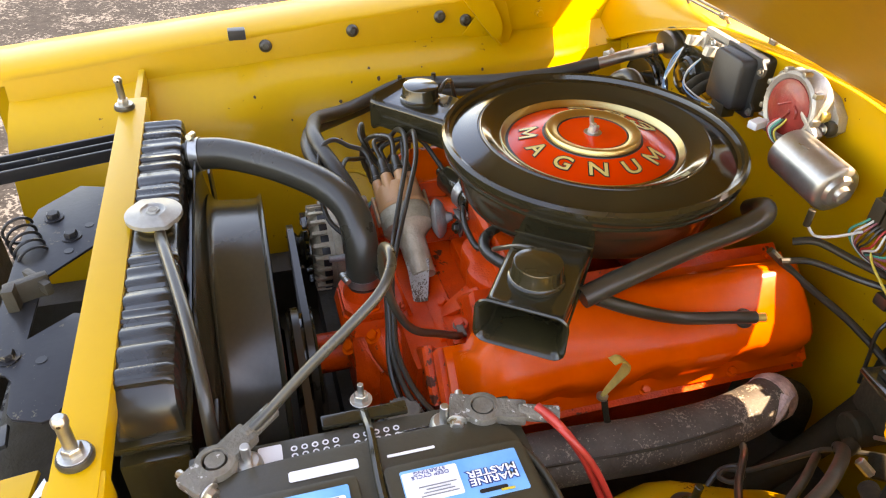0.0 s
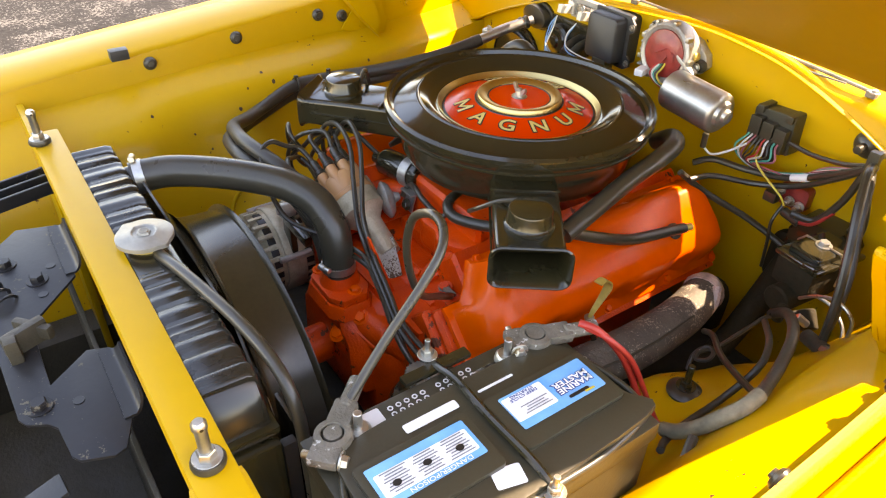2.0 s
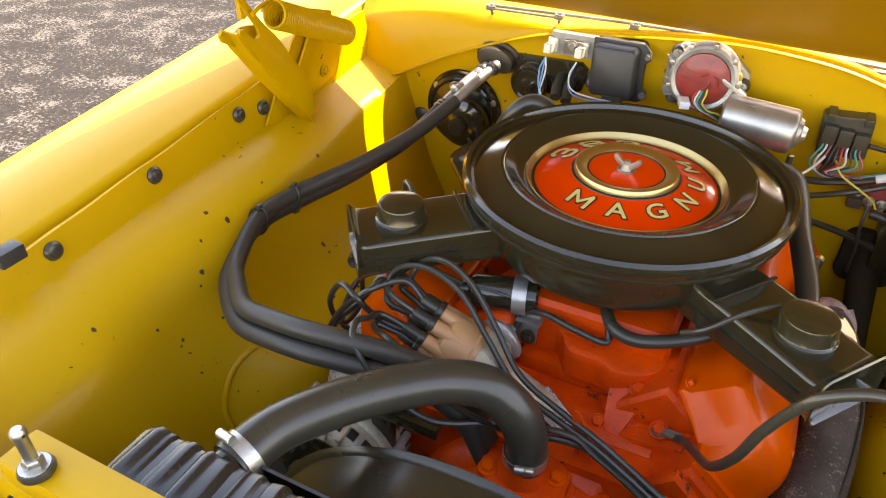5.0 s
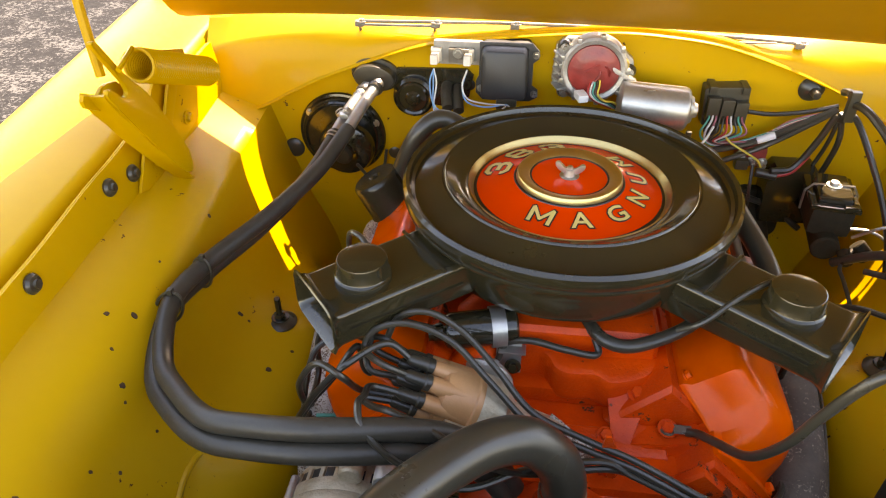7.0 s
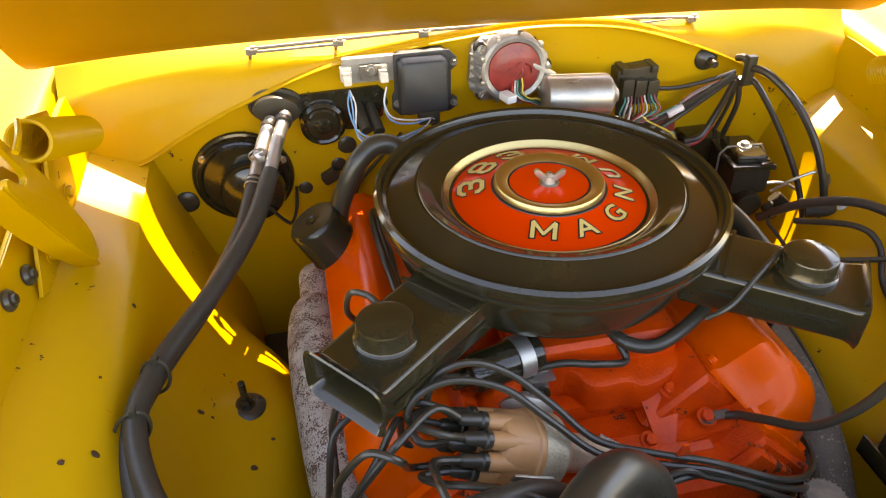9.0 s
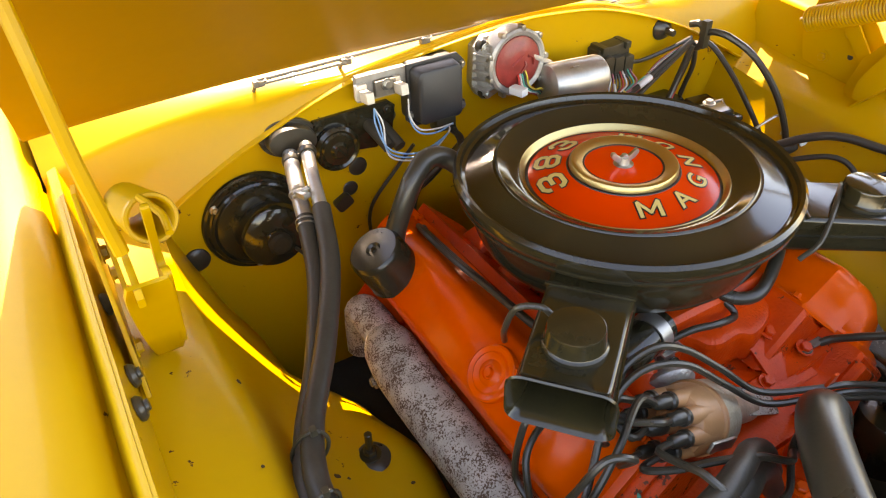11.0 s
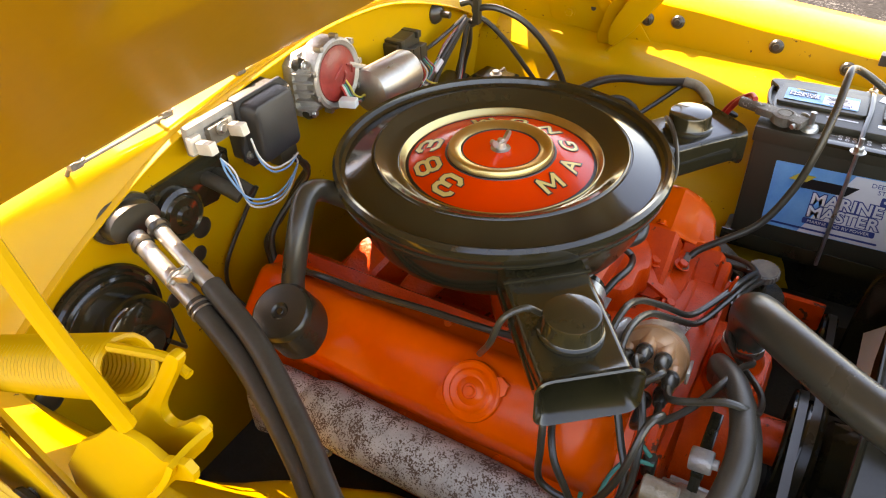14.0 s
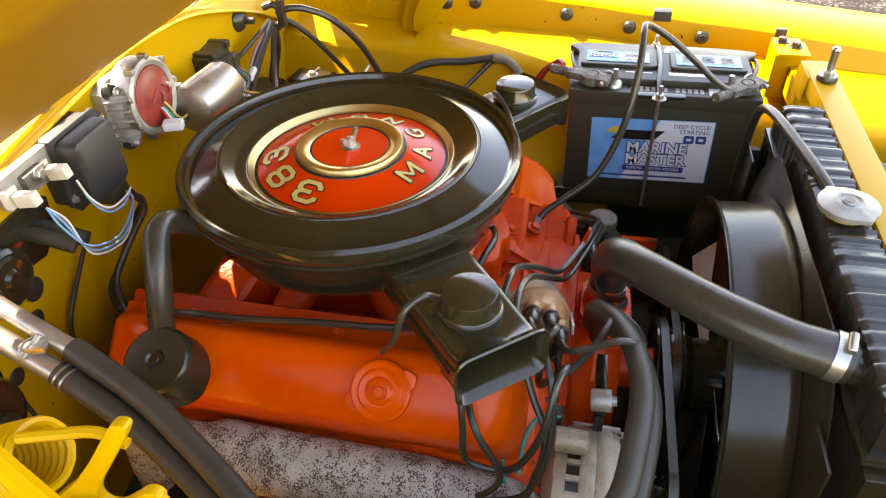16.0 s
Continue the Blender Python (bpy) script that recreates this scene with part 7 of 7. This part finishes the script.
oc = thing("oil_filler_cap", "orange twist oil filler cap with two ears", "filler cap", bank(-1, -0.376, 0.079, -0.102))
OM = axis(bank(-1, -0.376, 0.0785, -0.102), bank(-1, -0.376, 0.2, -0.102))
g = lathe([(0, 0), (0.034, 0), (0.035, 0.004), (0.034, 0.009), (0.0315, 0.0105), (0.028, 0.009), (0.026, 0.0085), (0.0235, 0.0105), (0.019, 0.0085), (0.016, 0.0085), (0.013, 0.0115), (0.009, 0.0125), (0.008, 0.0105), (0.006, 0.0105), (0.005, 0.0145), (0, 0.015)], 48)
part("cap", put(g, OM), ORANGE, oc)
for a in (0.5, 0.5 + math.pi):
    part("ear", put(slab([(0.028, -0.013), (0.038, -0.010), (0.044, 0), (0.038, 0.010), (0.028, 0.013)], 0.008, 0.002), OM @ Matrix.Rotation(a, 4, "Z")), ORANGE, oc)
pcv = thing("vent_valve", "vent valve with a black hose on the cover", "vent valve", bank(1, -0.36, 0.079, 0.13))
p0 = bank(1, -0.352, 0.076, 0.128)
part("grommet", put(lathe([(0, 0), (0.014, 0), (0.013, 0.006), (0.008, 0.008), (0, 0.008)], 20), axis(p0, bank(1, -0.352, 0.2, 0.128))), BLACK_RUBBER, pcv)
tip = bank(1, -0.352, 0.094, 0.124)
part("valve", tube([tip + Vector((0.006, 0.022, 0.002)), tip + Vector((0, 0.0, 0.0))], 0.006, 12, smooth=False), BRASS, pcv)
part("hose", tube([tip + Vector((0.002, 0.01, 0.001)), tip + Vector((-0.004, -0.02, 0.002)), tip + Vector((-0.012, -0.10, 0.012)), (0.258, -0.05, 0.822), (0.252, -0.10, 0.845)], 0.0085, 14), BLACK_RUBBER, pcv)
solo("vacuum_hose", tube([(0.254, -0.122, 0.852), (0.246, -0.06, 0.868), (0.228, 0.03, 0.880), (0.218, 0.10, 0.888), (0.205, 0.15, 0.893), (0.175, 0.18, 0.885), (0.14, 0.19, 0.86)], [0.0135, 0.0135, 0.014, 0.0145, 0.015, 0.0145, 0.014], 18), BLACK_RUBBER, "thick black hose round the air cleaner", "hose")
solo("hose_under_cleaner", tube([(0.02, -0.10, 0.80), (0.035, -0.150, 0.808), (0.055, -0.176, 0.806), (0.09, -0.178, 0.805), (0.15, -0.15, 0.815), (0.19, -0.12, 0.84)], 0.0085, 14), BLACK_RUBBER, "black hose under the air cleaner", "hose")
solo("vacuum_line", tube([(-0.075, -0.178, 0.762), (-0.066, -0.172, 0.785), (-0.035, -0.180, 0.800), (0.005, -0.188, 0.798), (0.045, -0.180, 0.786), (0.04, -0.160, 0.800), (0.02, -0.12, 0.81)], 0.0046, 10), BLACK_RUBBER, "thin black vacuum line to the advance can", "hose")
solo("return_spring", coil((0.095, -0.150, 0.800), (0.105, -0.165, 0.742), 0.0055, 0.0012, 16, 5, 10), RED_SEAL, "small dull red throttle return spring", "spring")
pd = SD @ Vector((0.285, 0.024, 0.902))
lead([pd, pd + Vector((-0.02, -0.01, 0.006)), pd + Vector((-0.055, -0.03, -0.004)), pd + Vector((-0.09, -0.045, -0.03)), pd + Vector((-0.115, -0.04, -0.05))], "thin black vacuum tube on the snorkel", 0.0034, BLACK_RUBBER, "vacuum_tube", "vacuum tubes")
pp = SP @ Vector((0.285, -0.024, 0.902))
lead([pp, pp + Vector((-0.012, 0.012, 0.012)), pp + Vector((-0.03, 0.028, 0.006)), pp + Vector((-0.035, 0.04, -0.03)), pp + Vector((-0.02, 0.06, -0.07))], "thin black vacuum tube on the snorkel", 0.0036, BLACK_RUBBER, "vacuum_tube", "vacuum tubes")
dip = thing("dipstick", "brass dipstick handle in a steel tube", "dipstick", (0.306, -0.10, 0.66))
part("tube", tube([(0.322, -0.06, 0.62), (0.312, -0.085, 0.68), (0.307, -0.097, 0.727)], 0.0045, 10), BLACK_SATIN, dip)
part("collar", at(lathe([(0.003, 0), (0.007, 0), (0.0075, 0.004), (0.003, 0.005)], 18), 0.306, -0.099, 0.726), ZINC, dip)
strap = spline([(0.306, -0.099, 0.728), (0.308, -0.094, 0.743), (0.311, -0.084, 0.766), (0.313, -0.0795, 0.782), (0.3135, -0.083, 0.795), (0.3125, -0.093, 0.801), (0.3115, -0.102, 0.797)], 5)
part("handle", sheet([[p + Vector((w * (0.35 + 0.65 * min(1, 2.2 * k / len(strap))), w * 0.2, 0)) for w in (-0.0065, 0.0065)] for k, p in enumerate(strap)], 0.0022), BRASS, dip, "bent flat brass handle")
solo("lead_bracket", join(loft([[Vector((0.062 + a, -0.288 + b, 0.700)) for a, b in ((-0.010, -0.003), (0.010, -0.003), (0.010, 0.003), (-0.010, 0.003))], [Vector((0.055 + a, -0.308 + b, 0.768)) for a, b in ((-0.009, -0.002), (0.009, -0.002), (0.009, 0.002), (-0.009, 0.002))], [Vector((0.050 + a, -0.315 + b, 0.799)) for a, b in ((-0.003, -0.0015), (0.003, -0.0015), (0.003, 0.0015), (-0.003, 0.0015))]]), put(bolt_geo(0.006, 0.005), axis((0.064, -0.296, 0.716), (0.064, -0.4, 0.74)))), ORANGE_CAST, "upright orange bracket carrying ignition leads", "bracket")
for k, off in enumerate((0.0, 0.008, -0.007)):
    lead([bank(-1, -0.428, 0.030 + off, 0.20), bank(-1, -0.432, 0.052 + off, 0.16), bank(-1, -0.434, 0.05 + off * 1.5, 0.08), bank(-1, -0.44, 0.052 + off, 0.0), bank(-1, -0.444, 0.045 + off, -0.08), bank(-1, -0.45, 0.03, -0.14)], "black wiring along the valve cover", 0.0042, WIRE_BLACK, "loom_wire", "loom wires")
solo("battery_cable_lug", join(at(lathe([(0.004, 0), (0.010, 0), (0.010, 0.003), (0.004, 0.003)], 18), 0.134, -0.233, 0.7235), put(box(0.022, 0.010, 0.006, 0.002), Matrix.Translation((0.150, -0.236, 0.7265)))), LEAD, "grey cable lug on the cylinder head", "lug")
for pts in ([(-0.205, -0.295, 0.72), (-0.20, -0.27, 0.735), (-0.22, -0.25, 0.72), (-0.26, -0.24, 0.70), (-0.30, -0.245, 0.70)], [(-0.21, -0.30, 0.715), (-0.225, -0.275, 0.725), (-0.25, -0.262, 0.715), (-0.29, -0.26, 0.705)]):
    lead(pts, "thin teal alternator wire", 0.0026, GREEN_WIRE, "alternator_wire", "alternator wires")

# ---------------------------------------------------------------- hood hinges
def hinge(side):
    """A hood hinge with its spring; built for the passenger side and mirrored."""
    def M(p):
        x, y, z = p
        return Vector((x, y, z)) if side < 0 else Vector((0.042 - x, y, z - 0.028))

    def mg(geo):
        v = [tuple(M(p)) for p in geo[0]]
        return v, geo[1] if side < 0 else [q[::-1] for q in geo[1]]
    hg = thing("hinge_assembly", "yellow hood hinge with a coil spring", "hinge", M((-0.60, 0.08, 0.87)), "hood hinges")
    X = Matrix(((0, 0, 1, 0), (1, 0, 0, 0), (0, 1, 0, 0), (0, 0, 0, 1)))
    plate_ = put(slab([(-0.005, 0.862), (0.03, 0.850), (0.21, 0.882), (0.225, 0.93), (0.21, 1.0), (0.15, 1.02), (0.09, 0.98), (0.04, 0.92)], 0.005, 0.0015), Matrix.Translation((-0.617, 0, 0)) @ X)
    part("mount_plate", mg(plate_), YELLOW_CHIPPED, hg)
    lever = put(slab([(0.075, 0.846), (0.093, 0.846), (0.100, 0.870), (0.083, 0.93), (0.04, 0.985), (0.0, 1.02), (-0.025, 1.045), (-0.045, 1.050), (-0.058, 1.050), (-0.072, 1.043), (-0.084, 1.050), (-0.096, 1.056), (-0.101, 1.050), (-0.098, 1.040), (-0.065, 1.02), (-0.024, 0.964), (0.066, 0.853)], 0.006, 0.002), Matrix.Translation((-0.592, 0, 0)) @ X)
    lv = part("lever", mg(lever), YELLOW, hg)
    edge = [(0.070, 0.850, -0.594, -0.566), (0.045, 0.878, -0.596, -0.564), (0.02, 0.908, -0.598, -0.563), (-0.022, 0.960, -0.600, -0.563), (-0.048, 0.997, -0.601, -0.563), (-0.067, 1.021, -0.601, -0.563), (-0.083, 1.045, -0.600, -0.563), (-0.087, 1.055, -0.597, -0.564)]
    side_plate = [(0.062, 0.865), (0.066, 0.90), (0.04, 0.95), (0.012, 0.999), (-0.008, 1.027), (-0.032, 1.052), (-0.052, 1.078), (-0.074, 1.110), (-0.082, 1.118), (-0.088, 1.116), (-0.082, 1.104), (-0.062, 1.074), (-0.047, 1.050), (-0.046, 1.038), (-0.055, 1.037), (-0.068, 1.048), (-0.078, 1.057), (-0.085, 1.057), (-0.086, 1.048), (-0.066, 1.020), (-0.022, 0.958), (0.028, 0.890)]
    part("side_plate", mg(put(slab([(p.x, p.y) for p in spline([(y, z, 0) for y, z in side_plate], 3, True)][::-1], 0.007, 0.0024), Matrix.Translation((-0.568, 0, 0)) @ X)), YELLOW, hg)
    part("lever_flange", mg(sheet([[(xa + (xb - xa) * u, y + 0.004 * math.sin(math.pi * u), z - 0.003 * math.sin(math.pi * u)) for u in (0, 0.25, 0.5, 0.75, 1)] for y, z, xa, xb in edge], 0.004)), YELLOW, hg)
    for y, z in ((-0.005, 0.985), (0.022, 0.955), (-0.035, 1.012)):
        part("slot", mg(put(slab(rounded(0.012, 0.006, 0.0029), 0.0008, 0), Matrix.Translation((-0.5852, y, z)) @ X @ Matrix.Rotation(-0.9, 4, "Z"))), BLACK_GRIME, hg)
    part("link", mg(put(slab([(0.055, 0.905), (0.075, 0.895), (0.16, 0.985), (0.15, 1.0), (0.13, 0.995)], 0.005, 0.0015), Matrix.Translation((-0.603, 0, 0)) @ X)), YELLOW, hg)
    part("arm", mg(tube([(-0.590, -0.047, 1.060), (-0.598, -0.036, 1.14), (-0.602, -0.022, 1.22), (-0.606, 0.0, 1.28), (-0.610, 0.035, 1.33)], [0.0062, 0.006, 0.006, 0.006, 0.006], 8)), YELLOW, hg)
    part("hood_bracket", mg(put(box(0.02, 0.22, 0.008, 0.003), Matrix.Translation((-0.614, 0.055, 1.30)) @ Matrix.Rotation(-HA, 4, "X"))), YELLOW, hg)
    part("spring", mg(coil((-0.559, -0.012, 1.062), (-0.570, 0.19, 0.972), 0.0205, 0.0026, 36, 6, 18)), YELLOW, hg, "tightly wound yellow coil spring")
    part("spring_hook", mg(tube([(-0.563, -0.008, 1.083), (-0.557, -0.028, 1.083), (-0.552, -0.048, 1.083), (-0.552, -0.066, 1.077)], 0.0034, 8)), YELLOW, hg)
    part("spring_hook", mg(tube([(-0.570, 0.19, 0.972), (-0.575, 0.21, 0.965), (-0.60, 0.215, 0.965)], 0.0036, 8)), YELLOW, hg)
    for y, z in ((0.05, 0.885), (0.17, 0.90), (0.13, 0.955)):
        part("bolt", mg(put(bolt_geo(0.008, 0.006), axis((-0.611, y, z), (0, y, z)))), YELLOW, hg)


hinge(-1)
hinge(1)

# ---------------------------------------------------------------- fixings along the fenders
fix = thing("fender_plug", "black rubber plug in the inner fender", "plug", (0, 0, 0), "fender plugs")
part("head", lathe([(0, 0), (0.0125, 0), (0.013, 0.003), (0.010, 0.007), (0.006, 0.008), (0.0055, 0.011), (0, 0.011)], 24), BLACK_RUBBER, fix)
spots = [(-1, 0.003, 0.55), (-1, -0.055, 0.35), (-1, -0.245, 0.35), (-1, -0.425, 0.4), (-1, 0.10, 0.35), (1, -0.050, 0.35), (1, 0.01, 0.45), (1, -0.235, 0.35), (1, 0.12, 0.45), (1, -0.36, 0.5), (1, -0.50, 0.5)]
for i, (sd, y, u) in enumerate(spots):
    a, b = apron_point(sd, y, 3), apron_point(sd, y, 4)
    p = a.lerp(b, u)
    m = axis(p + Vector((-sd * 0.001, 0, 0)), p + Vector((-sd, 0, 0.15)))
    if i == 0:
        fix.matrix_world = m
    else:
        copy_thing(fix, m)
clipb = solo("fender_clip", put(box(0.022, 0.034, 0.020, 0.003), Matrix.Translation(apron_point(-1, -0.478, 3) + Vector((0.006, 0, 0.006)))), DARK_GREY, "dark grey rubber clip on the fender edge", "clip", "fender clips")
copy_thing(clipb, Matrix.Translation(apron_point(1, -0.42, 3) + Vector((0.004, 0, -0.006))))
stud = thing("shock_mount", "black shock absorber stud with a rubber washer", "shock mount", (-0.412, -0.055, 0.672), "shock mounts")
part("washer", at(lathe([(0, 0), (0.024, 0), (0.0245, 0.004), (0.018, 0.009), (0.012, 0.011), (0, 0.011)], 28), -0.412, -0.055, 0.6745), BLACK_RUBBER, stud)
part("nut", at(bolt_geo(0.009, 0.008), -0.412, -0.055, 0.6855), BLACK_SATIN, stud)
part("stud", at(rod(0.0048, 0.034, 12), -0.412, -0.055, 0.69), BLACK_SATIN, stud)
copy_thing(stud, Matrix.Translation((0.454, -0.054, 0.679)))
rodx = thing("wiper_linkage", "thin bright linkage rod along the cowl", "linkage rod", (0.0, 0.36, 0.985))
part("rod", tube([(-0.357, 0.350, 1.0075), (-0.2, 0.351, 1.0105), (-0.09, 0.352, 1.012), (0.1, 0.355, 1.010), (0.25, 0.359, 1.002), (0.375, 0.362, 0.993)], 0.0030, 8), DULL_ALLOY, rodx)
part("rod", tube([(-0.354, 0.345, 1.0035), (-0.225, 0.345, 1.0050)], 0.0024, 8, smooth=False), DULL_ALLOY, rodx)
part("rod", tube([(0.19, 0.352, 1.001), (0.23, 0.351, 0.997), (0.28, 0.352, 0.995), (0.33, 0.356, 0.995)], 0.0016, 8), DULL_ALLOY, rodx)
for x, y, z in ((-0.356, 0.349, 1.004), (-0.225, 0.349, 1.006), (-0.092, 0.352, 1.008), (0.369, 0.361, 0.991)):
    clip = part("clip", join(at(box(0.016, 0.012, 0.010, 0.003), x, y, z - 0.005), tube([(x, y + 0.002, z), (x - 0.003, y + 0.012, z - 0.010), (x - 0.004, y + 0.022, z - 0.022)], 0.0028, 8)), DULL_ALLOY, rodx)
    part("screw", at(bolt_geo(0.005, 0.004), x + 0.004, y - 0.002, z + 0.003), ZINC, clip)
# hood bumpers on the radiator support
hb = thing("hood_bumper", "zinc hood bumper bolt on a black rubber pad", "hood bumper", (0.379, -0.657, 0.885), "hood bumpers")
part("pad", at(lathe([(0, 0), (0.0155, 0), (0.016, 0.003), (0.0145, 0.007), (0, 0.007)], 28), 0.379, -0.657, 0.8865), BLACK_RUBBER, hb)
part("nut", at(bolt_geo(0.0090, 0.009), 0.379, -0.657, 0.893), ZINC, hb)
part("pin", at(lathe([(0, 0), (0.0056, 0), (0.0056, 0.028), (0.0068, 0.031), (0.0068, 0.036), (0.0045, 0.039), (0, 0.039)], 20), 0.379, -0.657, 0.901), ZINC, hb)
part("pin_hole", put(rod(0.0018, 0.0138, 10), axis((0.3721, -0.657, 0.9345), (0.40, -0.657, 0.9345))), INK, hb)
copy_thing(hb, Matrix.Translation((-0.326, -0.668, 0.885)))

# ---------------------------------------------------------------- ahead of the radiator
latch = thing("latch_panel", "black pressed hood latch panel with a spring", "latch panel", (0.05, -0.78, 0.79))
part("plate", at(slab([(-0.20, -0.692), (-0.062, -0.692), (-0.050, -0.702), (0.012, -0.757), (0.128, -0.757), (0.092, -0.712), (0.100, -0.692), (0.215, -0.692), (0.258, -0.710), (0.262, -0.722), (0.250, -0.752), (0.240, -0.758), (0.195, -0.762), (0.184, -0.770), (0.174, -0.788), (0.162, -0.794), (0.035, -0.799), (-0.10, -0.80), (-0.16, -0.79), (-0.215, -0.74)], 0.004, 0.0015), 0, 0, 0.812), LATCH_BLACK, latch)
for x0, x1 in ((-0.195, -0.066), (0.104, 0.222)):
    rows = [[(x0, -0.702, 0.8158), (x1, -0.702, 0.8158)]] + [[(x0 + 0.004 * k, -0.690 + 0.012 * math.sin(radians(18 * k)), 0.8158 + 0.022 * (1 - math.cos(radians(18 * k)))), (x1 - 0.002 * k, -0.690 + 0.012 * math.sin(radians(18 * k)), 0.8158 + 0.022 * (1 - math.cos(radians(18 * k))))] for k in range(6)]
    part("flange", sheet(rows, 0.003), LATCH_BLACK, latch)
part("valance_strip", put(box(0.05, 0.26, 0.006, 0.002), Matrix.Translation((0.295, -0.86, 0.735)) @ Matrix.Rotation(-0.12, 4, "Z") @ Matrix.Rotation(0.25, 4, "X")), YELLOW, latch, "dull yellow valance strip")
part("valance_strip", put(box(0.03, 0.20, 0.006, 0.002), Matrix.Translation((0.235, -0.87, 0.74)) @ Matrix.Rotation(0.10, 4, "Z") @ Matrix.Rotation(0.25, 4, "X")), DARK_GREY, latch)
part("clip", put(box(0.05, 0.03, 0.012, 0.003), Matrix.Translation((0.285, -0.83, 0.742))), LATCH_BLACK, latch)
part("brace", put(box(0.06, 0.34, 0.008, 0.002), Matrix.Translation((-0.33, -0.80, 0.795)) @ Matrix.Rotation(0.25, 4, "Z")), LATCH_BLACK, latch)
part("brace_lip", join(*[put(box(0.006, 0.34, 0.016, 0.002), Matrix.Translation((-0.33 + dx, -0.80, 0.80)) @ Matrix.Rotation(0.25, 4, "Z")) for dx in (-0.028, 0.0, 0.028)]), LATCH_BLACK, latch)
part("spring", coil((-0.10, -0.805, 0.826), (-0.035, -0.775, 0.806), 0.020, 0.0022, 5, 6, 16), LATCH_BLACK, latch)
part("latch_hook", join(put(box(0.012, 0.05, 0.03, 0.004), Matrix.Translation((0.05, -0.765, 0.815)) @ Matrix.Rotation(0.4, 4, "Z")), put(box(0.05, 0.010, 0.018, 0.004), Matrix.Translation((0.04, -0.755, 0.822)) @ Matrix.Rotation(0.7, 4, "Z")), put(box(0.02, 0.014, 0.035, 0.004), Matrix.Translation((0.065, -0.78, 0.812)))), BLACK_GRIME, latch)
for x, y in ((0.156, -0.772), (-0.075, -0.735), (-0.13, -0.765)):
    part("bolt", at(bolt_geo(0.009, 0.008), x, y, 0.816), LATCH_BLACK, latch)
for x, y in ((0.168, -0.736), (-0.041, -0.734), (-0.10, -0.715)):
    part("hole", at(rod(0.006, 0.0008, 18), x, y, 0.8162), INK, latch)
solo("grille_backing", join(at(box(1.1, 0.012, 0.42, 0.004), MID, -1.0, 0.36), at(box(0.9, 0.03, 0.03, 0.006), MID, -0.93, 0.74), at(box(0.62, 0.006, 0.40, 0.002), 0.02, -0.700, 0.36)), BLACK_GRIME, "dark grille backing ahead of the radiator", "grille backing")
solo("torn_tag", put(slab([(0.30, -0.725), (0.325, -0.735), (0.318, -0.715)], 0.0008, 0), Matrix.Translation((0, 0, 0.775))), LABEL_WHITE, "small torn white paper scrap", "paper scrap")

# ---------------------------------------------------------------- wear on the passenger's apron
CHIPS = [(-0.527, 0.015, 0.816, 0.9, 0.4, 7), (-0.541, -0.115, 0.826, 0.33, 0.94, 4), (-0.558, -0.224, 0.826, 0.36, 0.93, 7), (-0.534, -0.208, 0.812, 0.84, 0.54, 9), (-0.535, -0.265, 0.808, 0.83, 0.55, 5),
         (-0.516, -0.292, 0.776, 0.84, 0.54, 8), (-0.510, -0.305, 0.762, 0.93, 0.36, 4), (-0.488, -0.299, 0.706, 0.93, 0.36, 5), (-0.508, -0.394, 0.750, 0.95, 0.31, 5), (-0.497, -0.368, 0.715, 0.95, 0.32, 5),
         (-0.478, -0.367, 0.658, 0.95, 0.31, 4), (-0.535, -0.461, 0.793, 0.69, 0.72, 7), (-0.463, -0.078, 0.707, 0.68, 0.73, 8), (-0.451, -0.080, 0.696, 0.68, 0.73, 5), (-0.381, -0.104, 0.665, 0.3, 0.93, 5), (-0.405, -0.142, 0.663, 0.33, 0.9, 8)]
rnd = random.Random(7)
for x, y, z, nx, nz, size in CHIPS:
    n = 9
    ring = [(0.0005 * size * (0.6 + 0.5 * rnd.random()) * math.cos(2 * math.pi * i / n), 0.0005 * size * (0.75 + 0.6 * rnd.random()) * math.sin(2 * math.pi * i / n)) for i in range(n)]
    part("paint_chip", put(slab(ring, 0.0012, 0), axis((x, y, z), (x + nx, y, z + nz)) @ Matrix.Translation((0, 0, -0.0003))), RUST_CHIP, car)


def apron_at(side, y, z):
    """The point of the lower inner fender at y and the height z."""
    for k in range(5, 11):
        a, b = apron_point(side, y, k), apron_point(side, y, k + 1)
        if b.z <= z <= a.z:
            return a.lerp(b, (a.z - z) / (a.z - b.z))
    return apron_point(side, y, 5)


ring = [apron_at(-1, -0.275 + 0.092 * math.cos(2 * math.pi * i / 36), 0.560 + 0.088 * math.sin(2 * math.pi * i / 36)) for i in range(37)]
part("pressed_rim", tube(ring, 0.0045, 8, smooth=False), YELLOW, car, "oval bead of an access cover")
